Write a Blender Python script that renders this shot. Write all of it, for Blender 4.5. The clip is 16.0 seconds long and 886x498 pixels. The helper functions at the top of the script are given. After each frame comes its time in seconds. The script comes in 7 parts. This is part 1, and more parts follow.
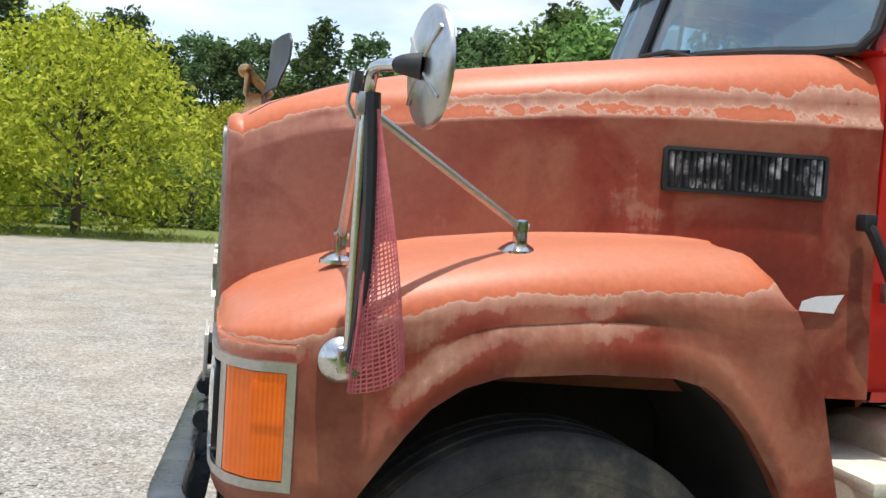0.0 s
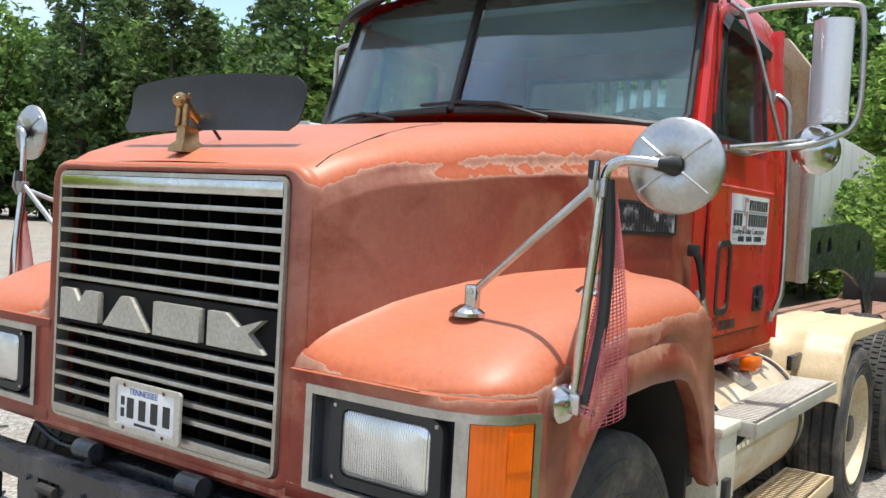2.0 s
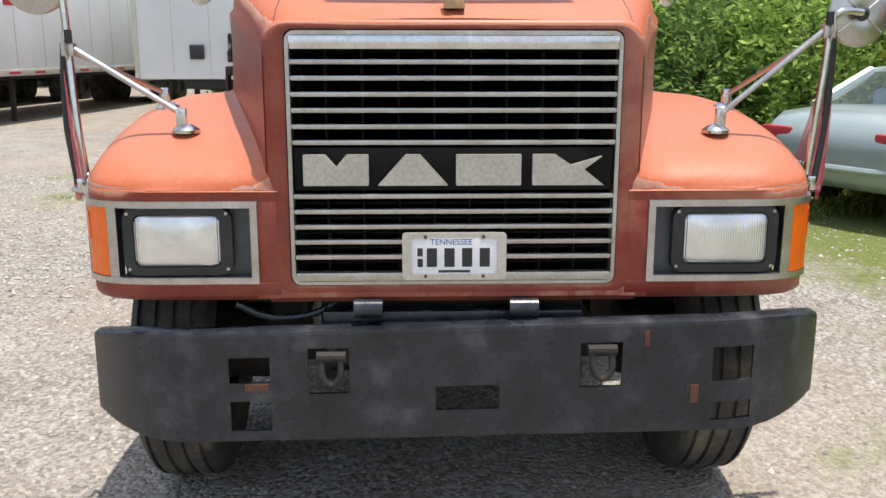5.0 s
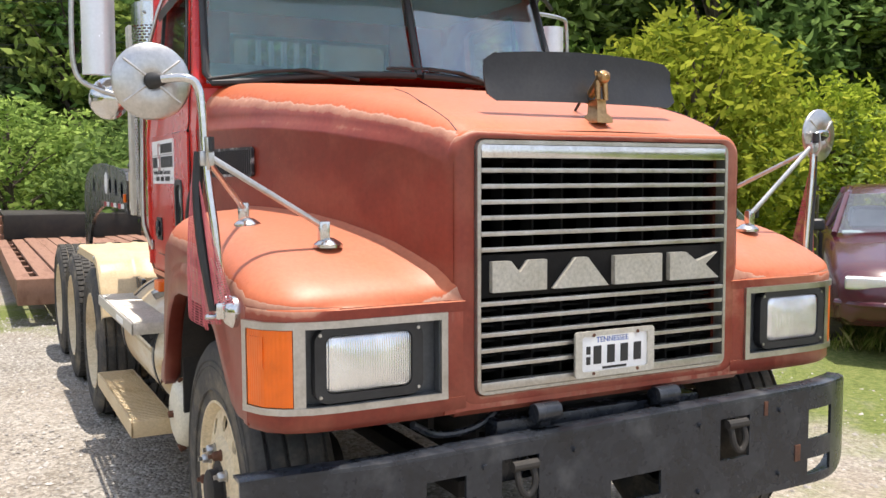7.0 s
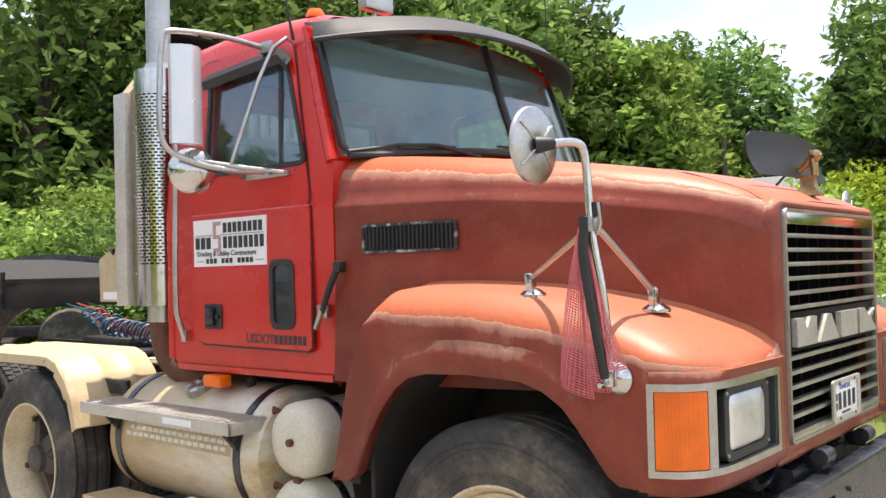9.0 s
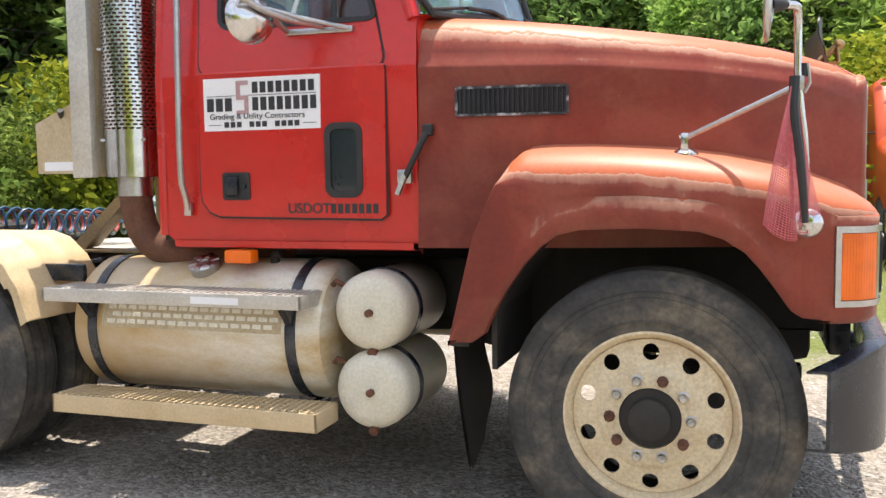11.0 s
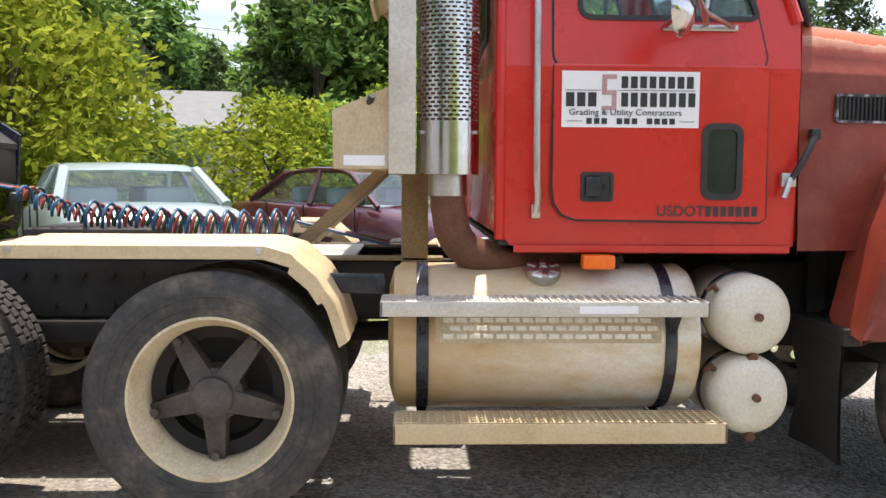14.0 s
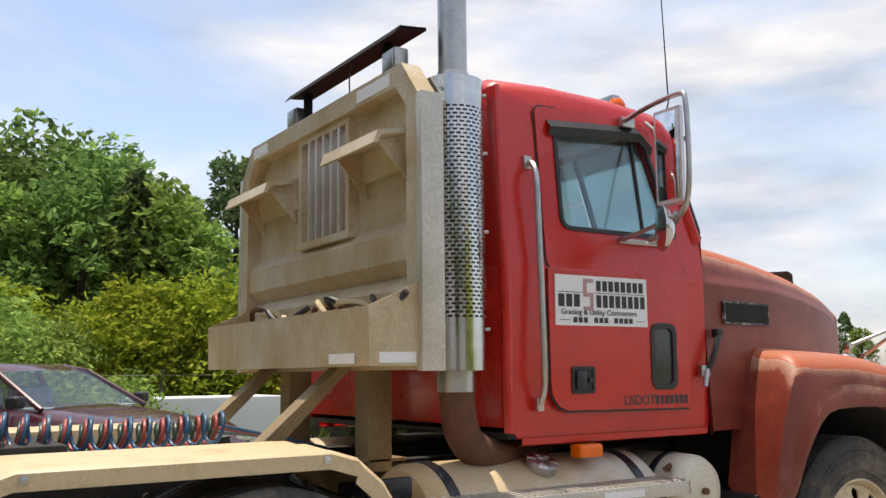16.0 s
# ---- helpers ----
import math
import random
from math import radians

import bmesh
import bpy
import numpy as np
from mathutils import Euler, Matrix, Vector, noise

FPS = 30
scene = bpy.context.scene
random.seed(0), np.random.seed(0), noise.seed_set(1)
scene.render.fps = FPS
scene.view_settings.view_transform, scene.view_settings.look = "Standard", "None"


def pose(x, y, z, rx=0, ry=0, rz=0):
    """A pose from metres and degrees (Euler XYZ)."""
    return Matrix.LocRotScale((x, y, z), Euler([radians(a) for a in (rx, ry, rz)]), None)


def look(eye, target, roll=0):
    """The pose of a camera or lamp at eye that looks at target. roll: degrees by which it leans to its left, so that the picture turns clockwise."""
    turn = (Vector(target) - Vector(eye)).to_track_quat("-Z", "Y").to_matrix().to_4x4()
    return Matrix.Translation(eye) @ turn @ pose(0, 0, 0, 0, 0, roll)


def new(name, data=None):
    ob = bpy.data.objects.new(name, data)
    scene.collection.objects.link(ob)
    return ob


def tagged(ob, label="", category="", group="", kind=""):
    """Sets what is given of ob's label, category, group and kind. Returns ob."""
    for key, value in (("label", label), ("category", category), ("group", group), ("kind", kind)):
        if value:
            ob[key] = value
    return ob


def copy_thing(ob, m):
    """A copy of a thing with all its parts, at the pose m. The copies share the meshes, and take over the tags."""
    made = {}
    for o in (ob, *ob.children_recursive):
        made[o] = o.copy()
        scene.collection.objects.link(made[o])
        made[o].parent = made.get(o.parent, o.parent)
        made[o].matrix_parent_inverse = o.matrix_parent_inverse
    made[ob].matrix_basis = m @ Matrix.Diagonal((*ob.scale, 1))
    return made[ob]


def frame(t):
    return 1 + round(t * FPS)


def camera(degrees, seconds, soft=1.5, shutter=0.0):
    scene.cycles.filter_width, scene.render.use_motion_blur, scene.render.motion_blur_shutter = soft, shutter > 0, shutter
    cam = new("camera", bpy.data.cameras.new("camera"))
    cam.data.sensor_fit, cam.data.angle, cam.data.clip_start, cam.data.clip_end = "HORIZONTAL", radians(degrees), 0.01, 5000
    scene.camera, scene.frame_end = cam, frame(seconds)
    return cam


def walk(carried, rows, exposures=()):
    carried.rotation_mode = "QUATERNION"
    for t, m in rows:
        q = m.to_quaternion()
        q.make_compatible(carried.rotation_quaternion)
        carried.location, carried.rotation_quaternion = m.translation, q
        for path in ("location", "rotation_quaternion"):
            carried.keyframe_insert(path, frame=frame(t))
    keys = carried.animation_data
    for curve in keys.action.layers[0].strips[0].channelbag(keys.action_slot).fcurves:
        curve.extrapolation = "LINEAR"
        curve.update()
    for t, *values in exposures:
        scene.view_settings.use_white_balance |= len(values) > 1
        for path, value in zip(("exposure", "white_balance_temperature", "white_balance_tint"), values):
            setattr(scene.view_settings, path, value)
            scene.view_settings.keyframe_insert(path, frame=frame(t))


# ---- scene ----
cam = camera(52.5, 16.0)
PATH = [
    (0, (-0.012, -2.976, 1.59), (0.474, -1.037, 1.501), 3.6),
    (0.5, (-0.424, -2.835, 1.631), (0.425, -1.028, 1.512), 3.2),
    (1, (-0.867, -2.686, 1.651), (0.277, -1.056, 1.462), 3.3),
    (1.5, (-1.263, -2.456, 1.638), (0.132, -1.031, 1.481), 3.1),
    (2, (-1.639, -2.157, 1.699), (-0.009, -1.0, 1.625), 3.2),
    (2.5, (-2.007, -1.826, 1.737), (-0.225, -0.917, 1.72), 2.7),
    (3, (-2.238, -1.456, 1.716), (-0.375, -0.726, 1.702), 1.9),
    (3.5, (-2.518, -1.094, 1.728), (-0.604, -0.525, 1.618), 0.8),
    (4, (-2.744, -0.723, 1.719), (-0.792, -0.357, 1.48), 0.3),
    (4.2, (-2.772, -0.556, 1.719), (-0.814, -0.278, 1.418), 0.2),
    (6.3, (-2.64, 1.209, 1.706), (-0.757, 0.611, 1.398), 0.0),
    (6.5, (-2.598, 1.374, 1.695), (-0.737, 0.692, 1.431), -0.0),
    (7, (-2.351, 1.857, 1.656), (-0.586, 0.928, 1.503), -0.2),
    (7.5, (-2.107, 2.323, 1.653), (-0.457, 1.197, 1.565), -0.6),
    (8, (-1.764, 2.718, 1.623), (-0.233, 1.431, 1.598), -0.9),
    (8.5, (-1.403, 3.109, 1.606), (0.01, 1.694, 1.629), -1.1),
    (8.7, (-1.264, 3.268, 1.606), (0.1, 1.805, 1.646), -1.2),
    (10.8, (0.278, 4.253, 1.454), (1.001, 2.392, 1.343), -1.0),
    (11, (0.451, 4.32, 1.439), (1.076, 2.427, 1.279), -0.7),
    (11.5, (0.865, 4.438, 1.424), (1.289, 2.498, 1.186), -0.2),
    (12, (1.313, 4.481, 1.445), (1.642, 2.526, 1.177), 0.2),
    (12.5, (1.798, 4.595, 1.46), (2.074, 2.631, 1.205), 0.4),
    (13, (2.256, 4.599, 1.432), (2.459, 2.621, 1.215), 0.5),
    (13.5, (2.719, 4.577, 1.467), (2.821, 2.591, 1.255), 0.3),
    (14, (3.192, 4.509, 1.429), (3.123, 2.516, 1.278), 0.4),
    (14.5, (3.735, 4.37, 1.417), (3.413, 2.397, 1.343), 0.4),
    (15, (4.233, 4.269, 1.405), (3.633, 2.361, 1.443), 0.3),
    (15.5, (4.643, 4.092, 1.402), (3.79, 2.292, 1.575), 0.1),
    (16, (5.085, 3.93, 1.449), (4.007, 2.267, 1.721), -0.6),
]
walk(cam, [(t, look(eye, target, roll)) for t, eye, target, roll in PATH],
     [(0, 0.85, 6250, 8), (1.5, 0.98, 6250, 8), (2.5, 0.82, 6300, 9), (4, 0.82, 6450, 11), (7, 1.16, 6750, 13), (8.5, 1.2, 6900, 14), (11, 1.32, 6900, 14), (12.5, 1.32, 6850, 14), (14.5, 1.25, 6650, 14), (15.3, 0.98, 6850, 13), (16, 0.62, 7050, 13)])

# ---- world, sun, exposure ----
SUN_EL, SUN_AZ = 83.0, -100.0          # degrees; azimuth counted from +x towards +y
w = bpy.data.worlds.new("sky"); scene.world = w; w.use_nodes = True
wn, wl = w.node_tree.nodes, w.node_tree.links
bg = wn["Background"]; bg.inputs[1].default_value = 0.145
sky = wn.new("ShaderNodeTexSky"); sky.sky_type = 'NISHITA'; sky.sun_disc = False
sky.sun_elevation = radians(SUN_EL); sky.sun_rotation = radians(90 - SUN_AZ)
sky.dust_density = 1.5
wt = wn.new("ShaderNodeTexCoord"); wm = wn.new("ShaderNodeMapping"); wm.inputs["Scale"].default_value = (1.3, 1.3, 4.5)
wno = wn.new("ShaderNodeTexNoise"); wno.inputs["Scale"].default_value = 1.7; wno.inputs["Detail"].default_value = 7
wno.inputs["Roughness"].default_value = 0.55; wno.inputs["Distortion"].default_value = 0.5
wr = wn.new("ShaderNodeValToRGB"); wr.color_ramp.elements[0].position = 0.34; wr.color_ramp.elements[1].position = 0.62
wx = wn.new("ShaderNodeMix"); wx.data_type = 'RGBA'; wx.inputs["B"].default_value = (8.2, 8.35, 8.5, 1)
wc = wn.new("ShaderNodeTexNoise"); wc.inputs["Scale"].default_value = 3.4; wc.inputs["Detail"].default_value = 5
wg = wn.new("ShaderNodeValToRGB"); wg.color_ramp.elements[0].position = 0.35; wg.color_ramp.elements[1].position = 0.68
wg.color_ramp.elements[0].color = (2.3, 2.8, 3.6, 1); wg.color_ramp.elements[1].color = (4.6, 4.7, 4.85, 1)
wl.new(wm.outputs[0], wc.inputs["Vector"]); wl.new(wc.outputs["Fac"], wg.inputs[0]); wl.new(wg.outputs[0], wx.inputs["B"])
wl.new(wt.outputs["Generated"], wm.inputs[0]); wl.new(wm.outputs[0], wno.inputs["Vector"]); wl.new(wno.outputs["Fac"], wr.inputs[0])
wl.new(wr.outputs[0], wx.inputs["Factor"]); wl.new(sky.outputs[0], wx.inputs["A"]); wl.new(wx.outputs["Result"], bg.inputs[0])
sun = new("sun", bpy.data.lights.new("sun", 'SUN')); sun.data.energy = 3.1; sun.data.angle = radians(0.6); sun.data.color = (1.0, 0.95, 0.87)
_el, _az = radians(SUN_EL), radians(SUN_AZ)
sun.matrix_world = look((30 * math.cos(_el) * math.cos(_az), 30 * math.cos(_el) * math.sin(_az), 30 * math.sin(_el)), (0, 0, 0))


# ---- materials ----
def nodes_of(name):
    m = bpy.data.materials.new(name); m.use_nodes = True
    return m, m.node_tree.nodes, m.node_tree.links, m.node_tree.nodes["Principled BSDF"]


def noise_node(n, l, scale, detail=5.0, rough=0.55, vec=None, dist=0.0):
    t = n.new("ShaderNodeTexNoise"); t.inputs["Scale"].default_value = scale; t.inputs["Detail"].default_value = detail
    t.inputs["Roughness"].default_value = rough; t.inputs["Distortion"].default_value = dist
    if vec is not None: l.new(vec, t.inputs["Vector"])
    return t


def ramp(n, l, fac, stops, mode='LINEAR'):
    r = n.new("ShaderNodeValToRGB"); r.color_ramp.interpolation = mode
    e = r.color_ramp.elements
    while len(e) < len(stops): e.new(0.5)
    for k, (p, c) in enumerate(stops):
        e[k].position = p; e[k].color = (*c, 1) if len(c) == 3 else c
    l.new(fac, r.inputs[0])
    return r


def mixc(n, l, fac, a, b, mode='MIX'):
    x = n.new("ShaderNodeMix"); x.data_type = 'RGBA'; x.blend_type = mode
    for sock, v in (("Factor", fac), ("A", a), ("B", b)):
        if isinstance(v, (int, float)): x.inputs[sock].default_value = v
        elif isinstance(v, tuple): x.inputs[sock].default_value = (*v[:3], 1)
        else: l.new(v, x.inputs[sock])
    return x.outputs["Result"]


def math_node(n, l, op, a, b):
    x = n.new("ShaderNodeMath"); x.operation = op
    for k, v in enumerate((a, b)):
        if isinstance(v, (int, float)): x.inputs[k].default_value = v
        else: l.new(v, x.inputs[k])
    return x.outputs[0]


def add_bump(n, l, p, height, strength, dist=0.01):
    b = n.new("ShaderNodeBump"); b.inputs["Strength"].default_value = strength; b.inputs["Distance"].default_value = dist
    l.new(height, b.inputs["Height"]); l.new(b.outputs[0], p.inputs["Normal"])


def mat(name, cols, scale=5, rough=0.5, rvar=0.15, metal=0.0, bump=0.15, bscale=80, spec=0.5, coat=0.0, stretch=(1, 1, 1), fine=0.25, bdist=0.004):
    """A weathered surface: broad blotches between the colours, fine grain over them, uneven gloss, small relief."""
    m, n, l, p = nodes_of(name)
    tc = n.new("ShaderNodeTexCoord"); mp = n.new("ShaderNodeMapping"); mp.inputs["Scale"].default_value = stretch
    l.new(tc.outputs["Object"], mp.inputs[0]); v = mp.outputs[0]
    a = noise_node(n, l, scale, 6, 0.6, v); f = noise_node(n, l, bscale, 4, 0.6, v)
    k = len(cols); st = [(0.3 + 0.4 * i / max(1, k - 1), c) for i, c in enumerate(cols)]
    c = ramp(n, l, a.outputs["Fac"], st).outputs[0]
    g = ramp(n, l, f.outputs["Fac"], [(0.3, (1 - fine,) * 3), (0.7, (1 + fine * 0.3,) * 3)]).outputs[0]
    l.new(mixc(n, l, 1.0, c, g, 'MULTIPLY'), p.inputs["Base Color"])
    r = n.new("ShaderNodeMapRange"); r.inputs["To Min"].default_value = max(0.02, rough - rvar); r.inputs["To Max"].default_value = min(1, rough + rvar)
    l.new(a.outputs["Fac"], r.inputs["Value"]); l.new(r.outputs[0], p.inputs["Roughness"])
    p.inputs["Metallic"].default_value = metal; p.inputs["Specular IOR Level"].default_value = spec; p.inputs["Coat Weight"].default_value = coat
    if bump: add_bump(n, l, p, f.outputs["Fac"], bump, bdist)
    return m


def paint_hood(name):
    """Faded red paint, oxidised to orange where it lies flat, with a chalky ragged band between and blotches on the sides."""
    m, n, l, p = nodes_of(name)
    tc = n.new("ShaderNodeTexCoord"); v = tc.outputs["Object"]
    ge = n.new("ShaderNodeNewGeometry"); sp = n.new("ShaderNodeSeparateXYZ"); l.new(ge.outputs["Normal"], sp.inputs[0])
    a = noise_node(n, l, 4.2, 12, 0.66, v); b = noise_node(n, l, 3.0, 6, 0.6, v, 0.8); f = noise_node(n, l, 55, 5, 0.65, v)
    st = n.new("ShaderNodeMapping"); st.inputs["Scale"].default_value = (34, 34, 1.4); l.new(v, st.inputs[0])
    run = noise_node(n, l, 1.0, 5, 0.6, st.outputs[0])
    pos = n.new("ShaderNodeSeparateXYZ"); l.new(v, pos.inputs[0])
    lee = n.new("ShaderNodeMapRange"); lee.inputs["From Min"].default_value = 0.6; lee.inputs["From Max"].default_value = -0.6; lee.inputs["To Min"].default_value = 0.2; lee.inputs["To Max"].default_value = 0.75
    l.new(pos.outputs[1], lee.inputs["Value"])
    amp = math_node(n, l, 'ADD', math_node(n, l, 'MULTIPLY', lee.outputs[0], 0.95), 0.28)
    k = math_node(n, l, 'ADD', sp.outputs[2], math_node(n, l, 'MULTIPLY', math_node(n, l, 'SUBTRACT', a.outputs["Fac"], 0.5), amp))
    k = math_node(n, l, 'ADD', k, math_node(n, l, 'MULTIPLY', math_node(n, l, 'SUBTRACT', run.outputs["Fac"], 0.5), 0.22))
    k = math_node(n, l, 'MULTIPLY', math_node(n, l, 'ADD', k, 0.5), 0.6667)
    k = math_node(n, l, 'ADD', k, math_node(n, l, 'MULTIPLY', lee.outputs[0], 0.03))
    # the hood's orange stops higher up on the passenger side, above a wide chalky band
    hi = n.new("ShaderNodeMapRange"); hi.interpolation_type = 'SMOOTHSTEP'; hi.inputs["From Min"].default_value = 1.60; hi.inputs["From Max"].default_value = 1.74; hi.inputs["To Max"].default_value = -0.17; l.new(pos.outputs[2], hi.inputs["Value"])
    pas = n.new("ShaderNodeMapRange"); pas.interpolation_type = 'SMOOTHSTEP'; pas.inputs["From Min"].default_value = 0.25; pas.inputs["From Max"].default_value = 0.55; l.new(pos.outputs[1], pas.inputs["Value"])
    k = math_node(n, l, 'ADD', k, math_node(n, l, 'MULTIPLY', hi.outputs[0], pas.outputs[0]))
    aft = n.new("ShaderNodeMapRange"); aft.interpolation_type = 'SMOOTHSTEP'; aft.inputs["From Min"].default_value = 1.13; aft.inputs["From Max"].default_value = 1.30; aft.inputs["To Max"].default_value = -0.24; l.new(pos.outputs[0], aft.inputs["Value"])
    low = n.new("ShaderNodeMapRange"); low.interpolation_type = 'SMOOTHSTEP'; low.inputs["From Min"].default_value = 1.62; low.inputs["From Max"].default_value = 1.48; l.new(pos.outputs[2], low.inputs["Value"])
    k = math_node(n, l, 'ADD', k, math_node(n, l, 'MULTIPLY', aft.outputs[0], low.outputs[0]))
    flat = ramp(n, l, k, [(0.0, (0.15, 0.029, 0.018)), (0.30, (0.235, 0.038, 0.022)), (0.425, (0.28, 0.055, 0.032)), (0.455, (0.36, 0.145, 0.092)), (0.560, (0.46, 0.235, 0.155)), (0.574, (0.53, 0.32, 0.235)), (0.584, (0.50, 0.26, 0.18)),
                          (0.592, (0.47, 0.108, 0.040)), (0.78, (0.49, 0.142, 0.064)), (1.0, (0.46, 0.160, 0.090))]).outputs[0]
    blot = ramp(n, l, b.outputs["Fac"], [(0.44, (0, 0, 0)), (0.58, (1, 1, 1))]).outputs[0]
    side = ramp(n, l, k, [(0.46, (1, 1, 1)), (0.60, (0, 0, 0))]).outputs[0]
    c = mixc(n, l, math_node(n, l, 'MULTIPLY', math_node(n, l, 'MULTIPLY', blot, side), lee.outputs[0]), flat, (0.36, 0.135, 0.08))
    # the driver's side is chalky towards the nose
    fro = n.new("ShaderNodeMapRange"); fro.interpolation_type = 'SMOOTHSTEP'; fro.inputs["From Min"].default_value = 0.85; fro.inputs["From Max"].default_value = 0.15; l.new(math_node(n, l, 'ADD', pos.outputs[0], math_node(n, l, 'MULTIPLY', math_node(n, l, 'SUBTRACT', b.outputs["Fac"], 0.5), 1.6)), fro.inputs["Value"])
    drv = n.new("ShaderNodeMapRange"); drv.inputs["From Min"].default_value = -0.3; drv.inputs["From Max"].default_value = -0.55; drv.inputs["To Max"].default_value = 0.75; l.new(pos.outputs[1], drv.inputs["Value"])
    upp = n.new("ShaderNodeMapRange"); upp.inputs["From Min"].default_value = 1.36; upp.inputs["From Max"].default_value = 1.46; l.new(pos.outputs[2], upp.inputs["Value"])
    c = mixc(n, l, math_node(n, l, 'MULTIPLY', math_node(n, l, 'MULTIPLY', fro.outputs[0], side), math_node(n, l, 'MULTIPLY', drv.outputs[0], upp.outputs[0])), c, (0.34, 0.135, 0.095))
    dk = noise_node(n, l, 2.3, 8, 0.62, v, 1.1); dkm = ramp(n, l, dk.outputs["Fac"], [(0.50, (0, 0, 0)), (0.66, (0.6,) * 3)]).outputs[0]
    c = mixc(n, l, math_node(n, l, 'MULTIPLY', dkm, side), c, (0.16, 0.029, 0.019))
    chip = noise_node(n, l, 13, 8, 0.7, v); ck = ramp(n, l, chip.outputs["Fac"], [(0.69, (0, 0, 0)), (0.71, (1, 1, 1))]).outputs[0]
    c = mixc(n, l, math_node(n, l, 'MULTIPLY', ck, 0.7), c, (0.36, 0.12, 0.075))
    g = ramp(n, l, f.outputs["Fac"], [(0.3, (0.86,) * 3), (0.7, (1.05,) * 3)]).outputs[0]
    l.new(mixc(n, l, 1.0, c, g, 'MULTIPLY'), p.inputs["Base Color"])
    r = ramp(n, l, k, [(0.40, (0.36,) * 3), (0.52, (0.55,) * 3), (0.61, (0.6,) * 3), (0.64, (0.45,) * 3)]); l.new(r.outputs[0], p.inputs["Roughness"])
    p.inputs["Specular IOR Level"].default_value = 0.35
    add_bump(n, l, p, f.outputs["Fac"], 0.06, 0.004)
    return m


def glass_mat(name, tint, rough=0.02, dust_haze=(0.02, 0.16), film=(0.35, 0.36, 0.33)):
    m, n, l, p = nodes_of(name)
    n.remove(p); o = n["Material Output"]
    tr = n.new("ShaderNodeBsdfTransparent"); tr.inputs[0].default_value = (*tint, 1)
    gl = n.new("ShaderNodeBsdfGlossy"); gl.inputs["Roughness"].default_value = rough
    fr = n.new("ShaderNodeFresnel"); fr.inputs[0].default_value = 1.5
    tc = n.new("ShaderNodeTexCoord"); d = noise_node(n, l, 3, 6, 0.6, tc.outputs["Object"])
    di = n.new("ShaderNodeBsdfDiffuse"); di.inputs[0].default_value = (*film, 1)
    x0 = n.new("ShaderNodeMixShader"); l.new(ramp(n, l, d.outputs["Fac"], [(0.35, (dust_haze[0],) * 3), (0.8, (dust_haze[1],) * 3)]).outputs[0], x0.inputs[0])
    l.new(tr.outputs[0], x0.inputs[1]); l.new(di.outputs[0], x0.inputs[2])
    x = n.new("ShaderNodeMixShader"); l.new(math_node(n, l, 'MINIMUM', fr.outputs[0], 0.22), x.inputs[0])
    l.new(x0.outputs[0], x.inputs[1]); l.new(gl.outputs[0], x.inputs[2]); l.new(x.outputs[0], o.inputs[0])
    return m


def leaf_mat(name, stops, trans=0.35):
    m, n, l, p = nodes_of(name)
    n.remove(p); o = n["Material Output"]
    ge = n.new("ShaderNodeNewGeometry"); oi = n.new("ShaderNodeObjectInfo")
    c = ramp(n, l, ge.outputs["Random Per Island"], stops).outputs[0]
    hv = n.new("ShaderNodeHueSaturation"); l.new(c, hv.inputs["Color"])
    mr = n.new("ShaderNodeMapRange"); mr.inputs["To Min"].default_value = 0.7; mr.inputs["To Max"].default_value = 1.3
    l.new(oi.outputs["Random"], mr.inputs["Value"]); l.new(mr.outputs[0], hv.inputs["Value"])
    mh = n.new("ShaderNodeMapRange"); mh.inputs["To Min"].default_value = 0.485; mh.inputs["To Max"].default_value = 0.512
    l.new(oi.outputs["Random"], mh.inputs["Value"]); l.new(mh.outputs[0], hv.inputs["Hue"])
    d = n.new("ShaderNodeBsdfDiffuse"); t = n.new("ShaderNodeBsdfTranslucent"); l.new(hv.outputs[0], d.inputs[0]); l.new(hv.outputs[0], t.inputs[0])
    x = n.new("ShaderNodeMixShader"); x.inputs[0].default_value = trans
    l.new(d.outputs[0], x.inputs[1]); l.new(t.outputs[0], x.inputs[2]); l.new(x.outputs[0], o.inputs[0])
    return m


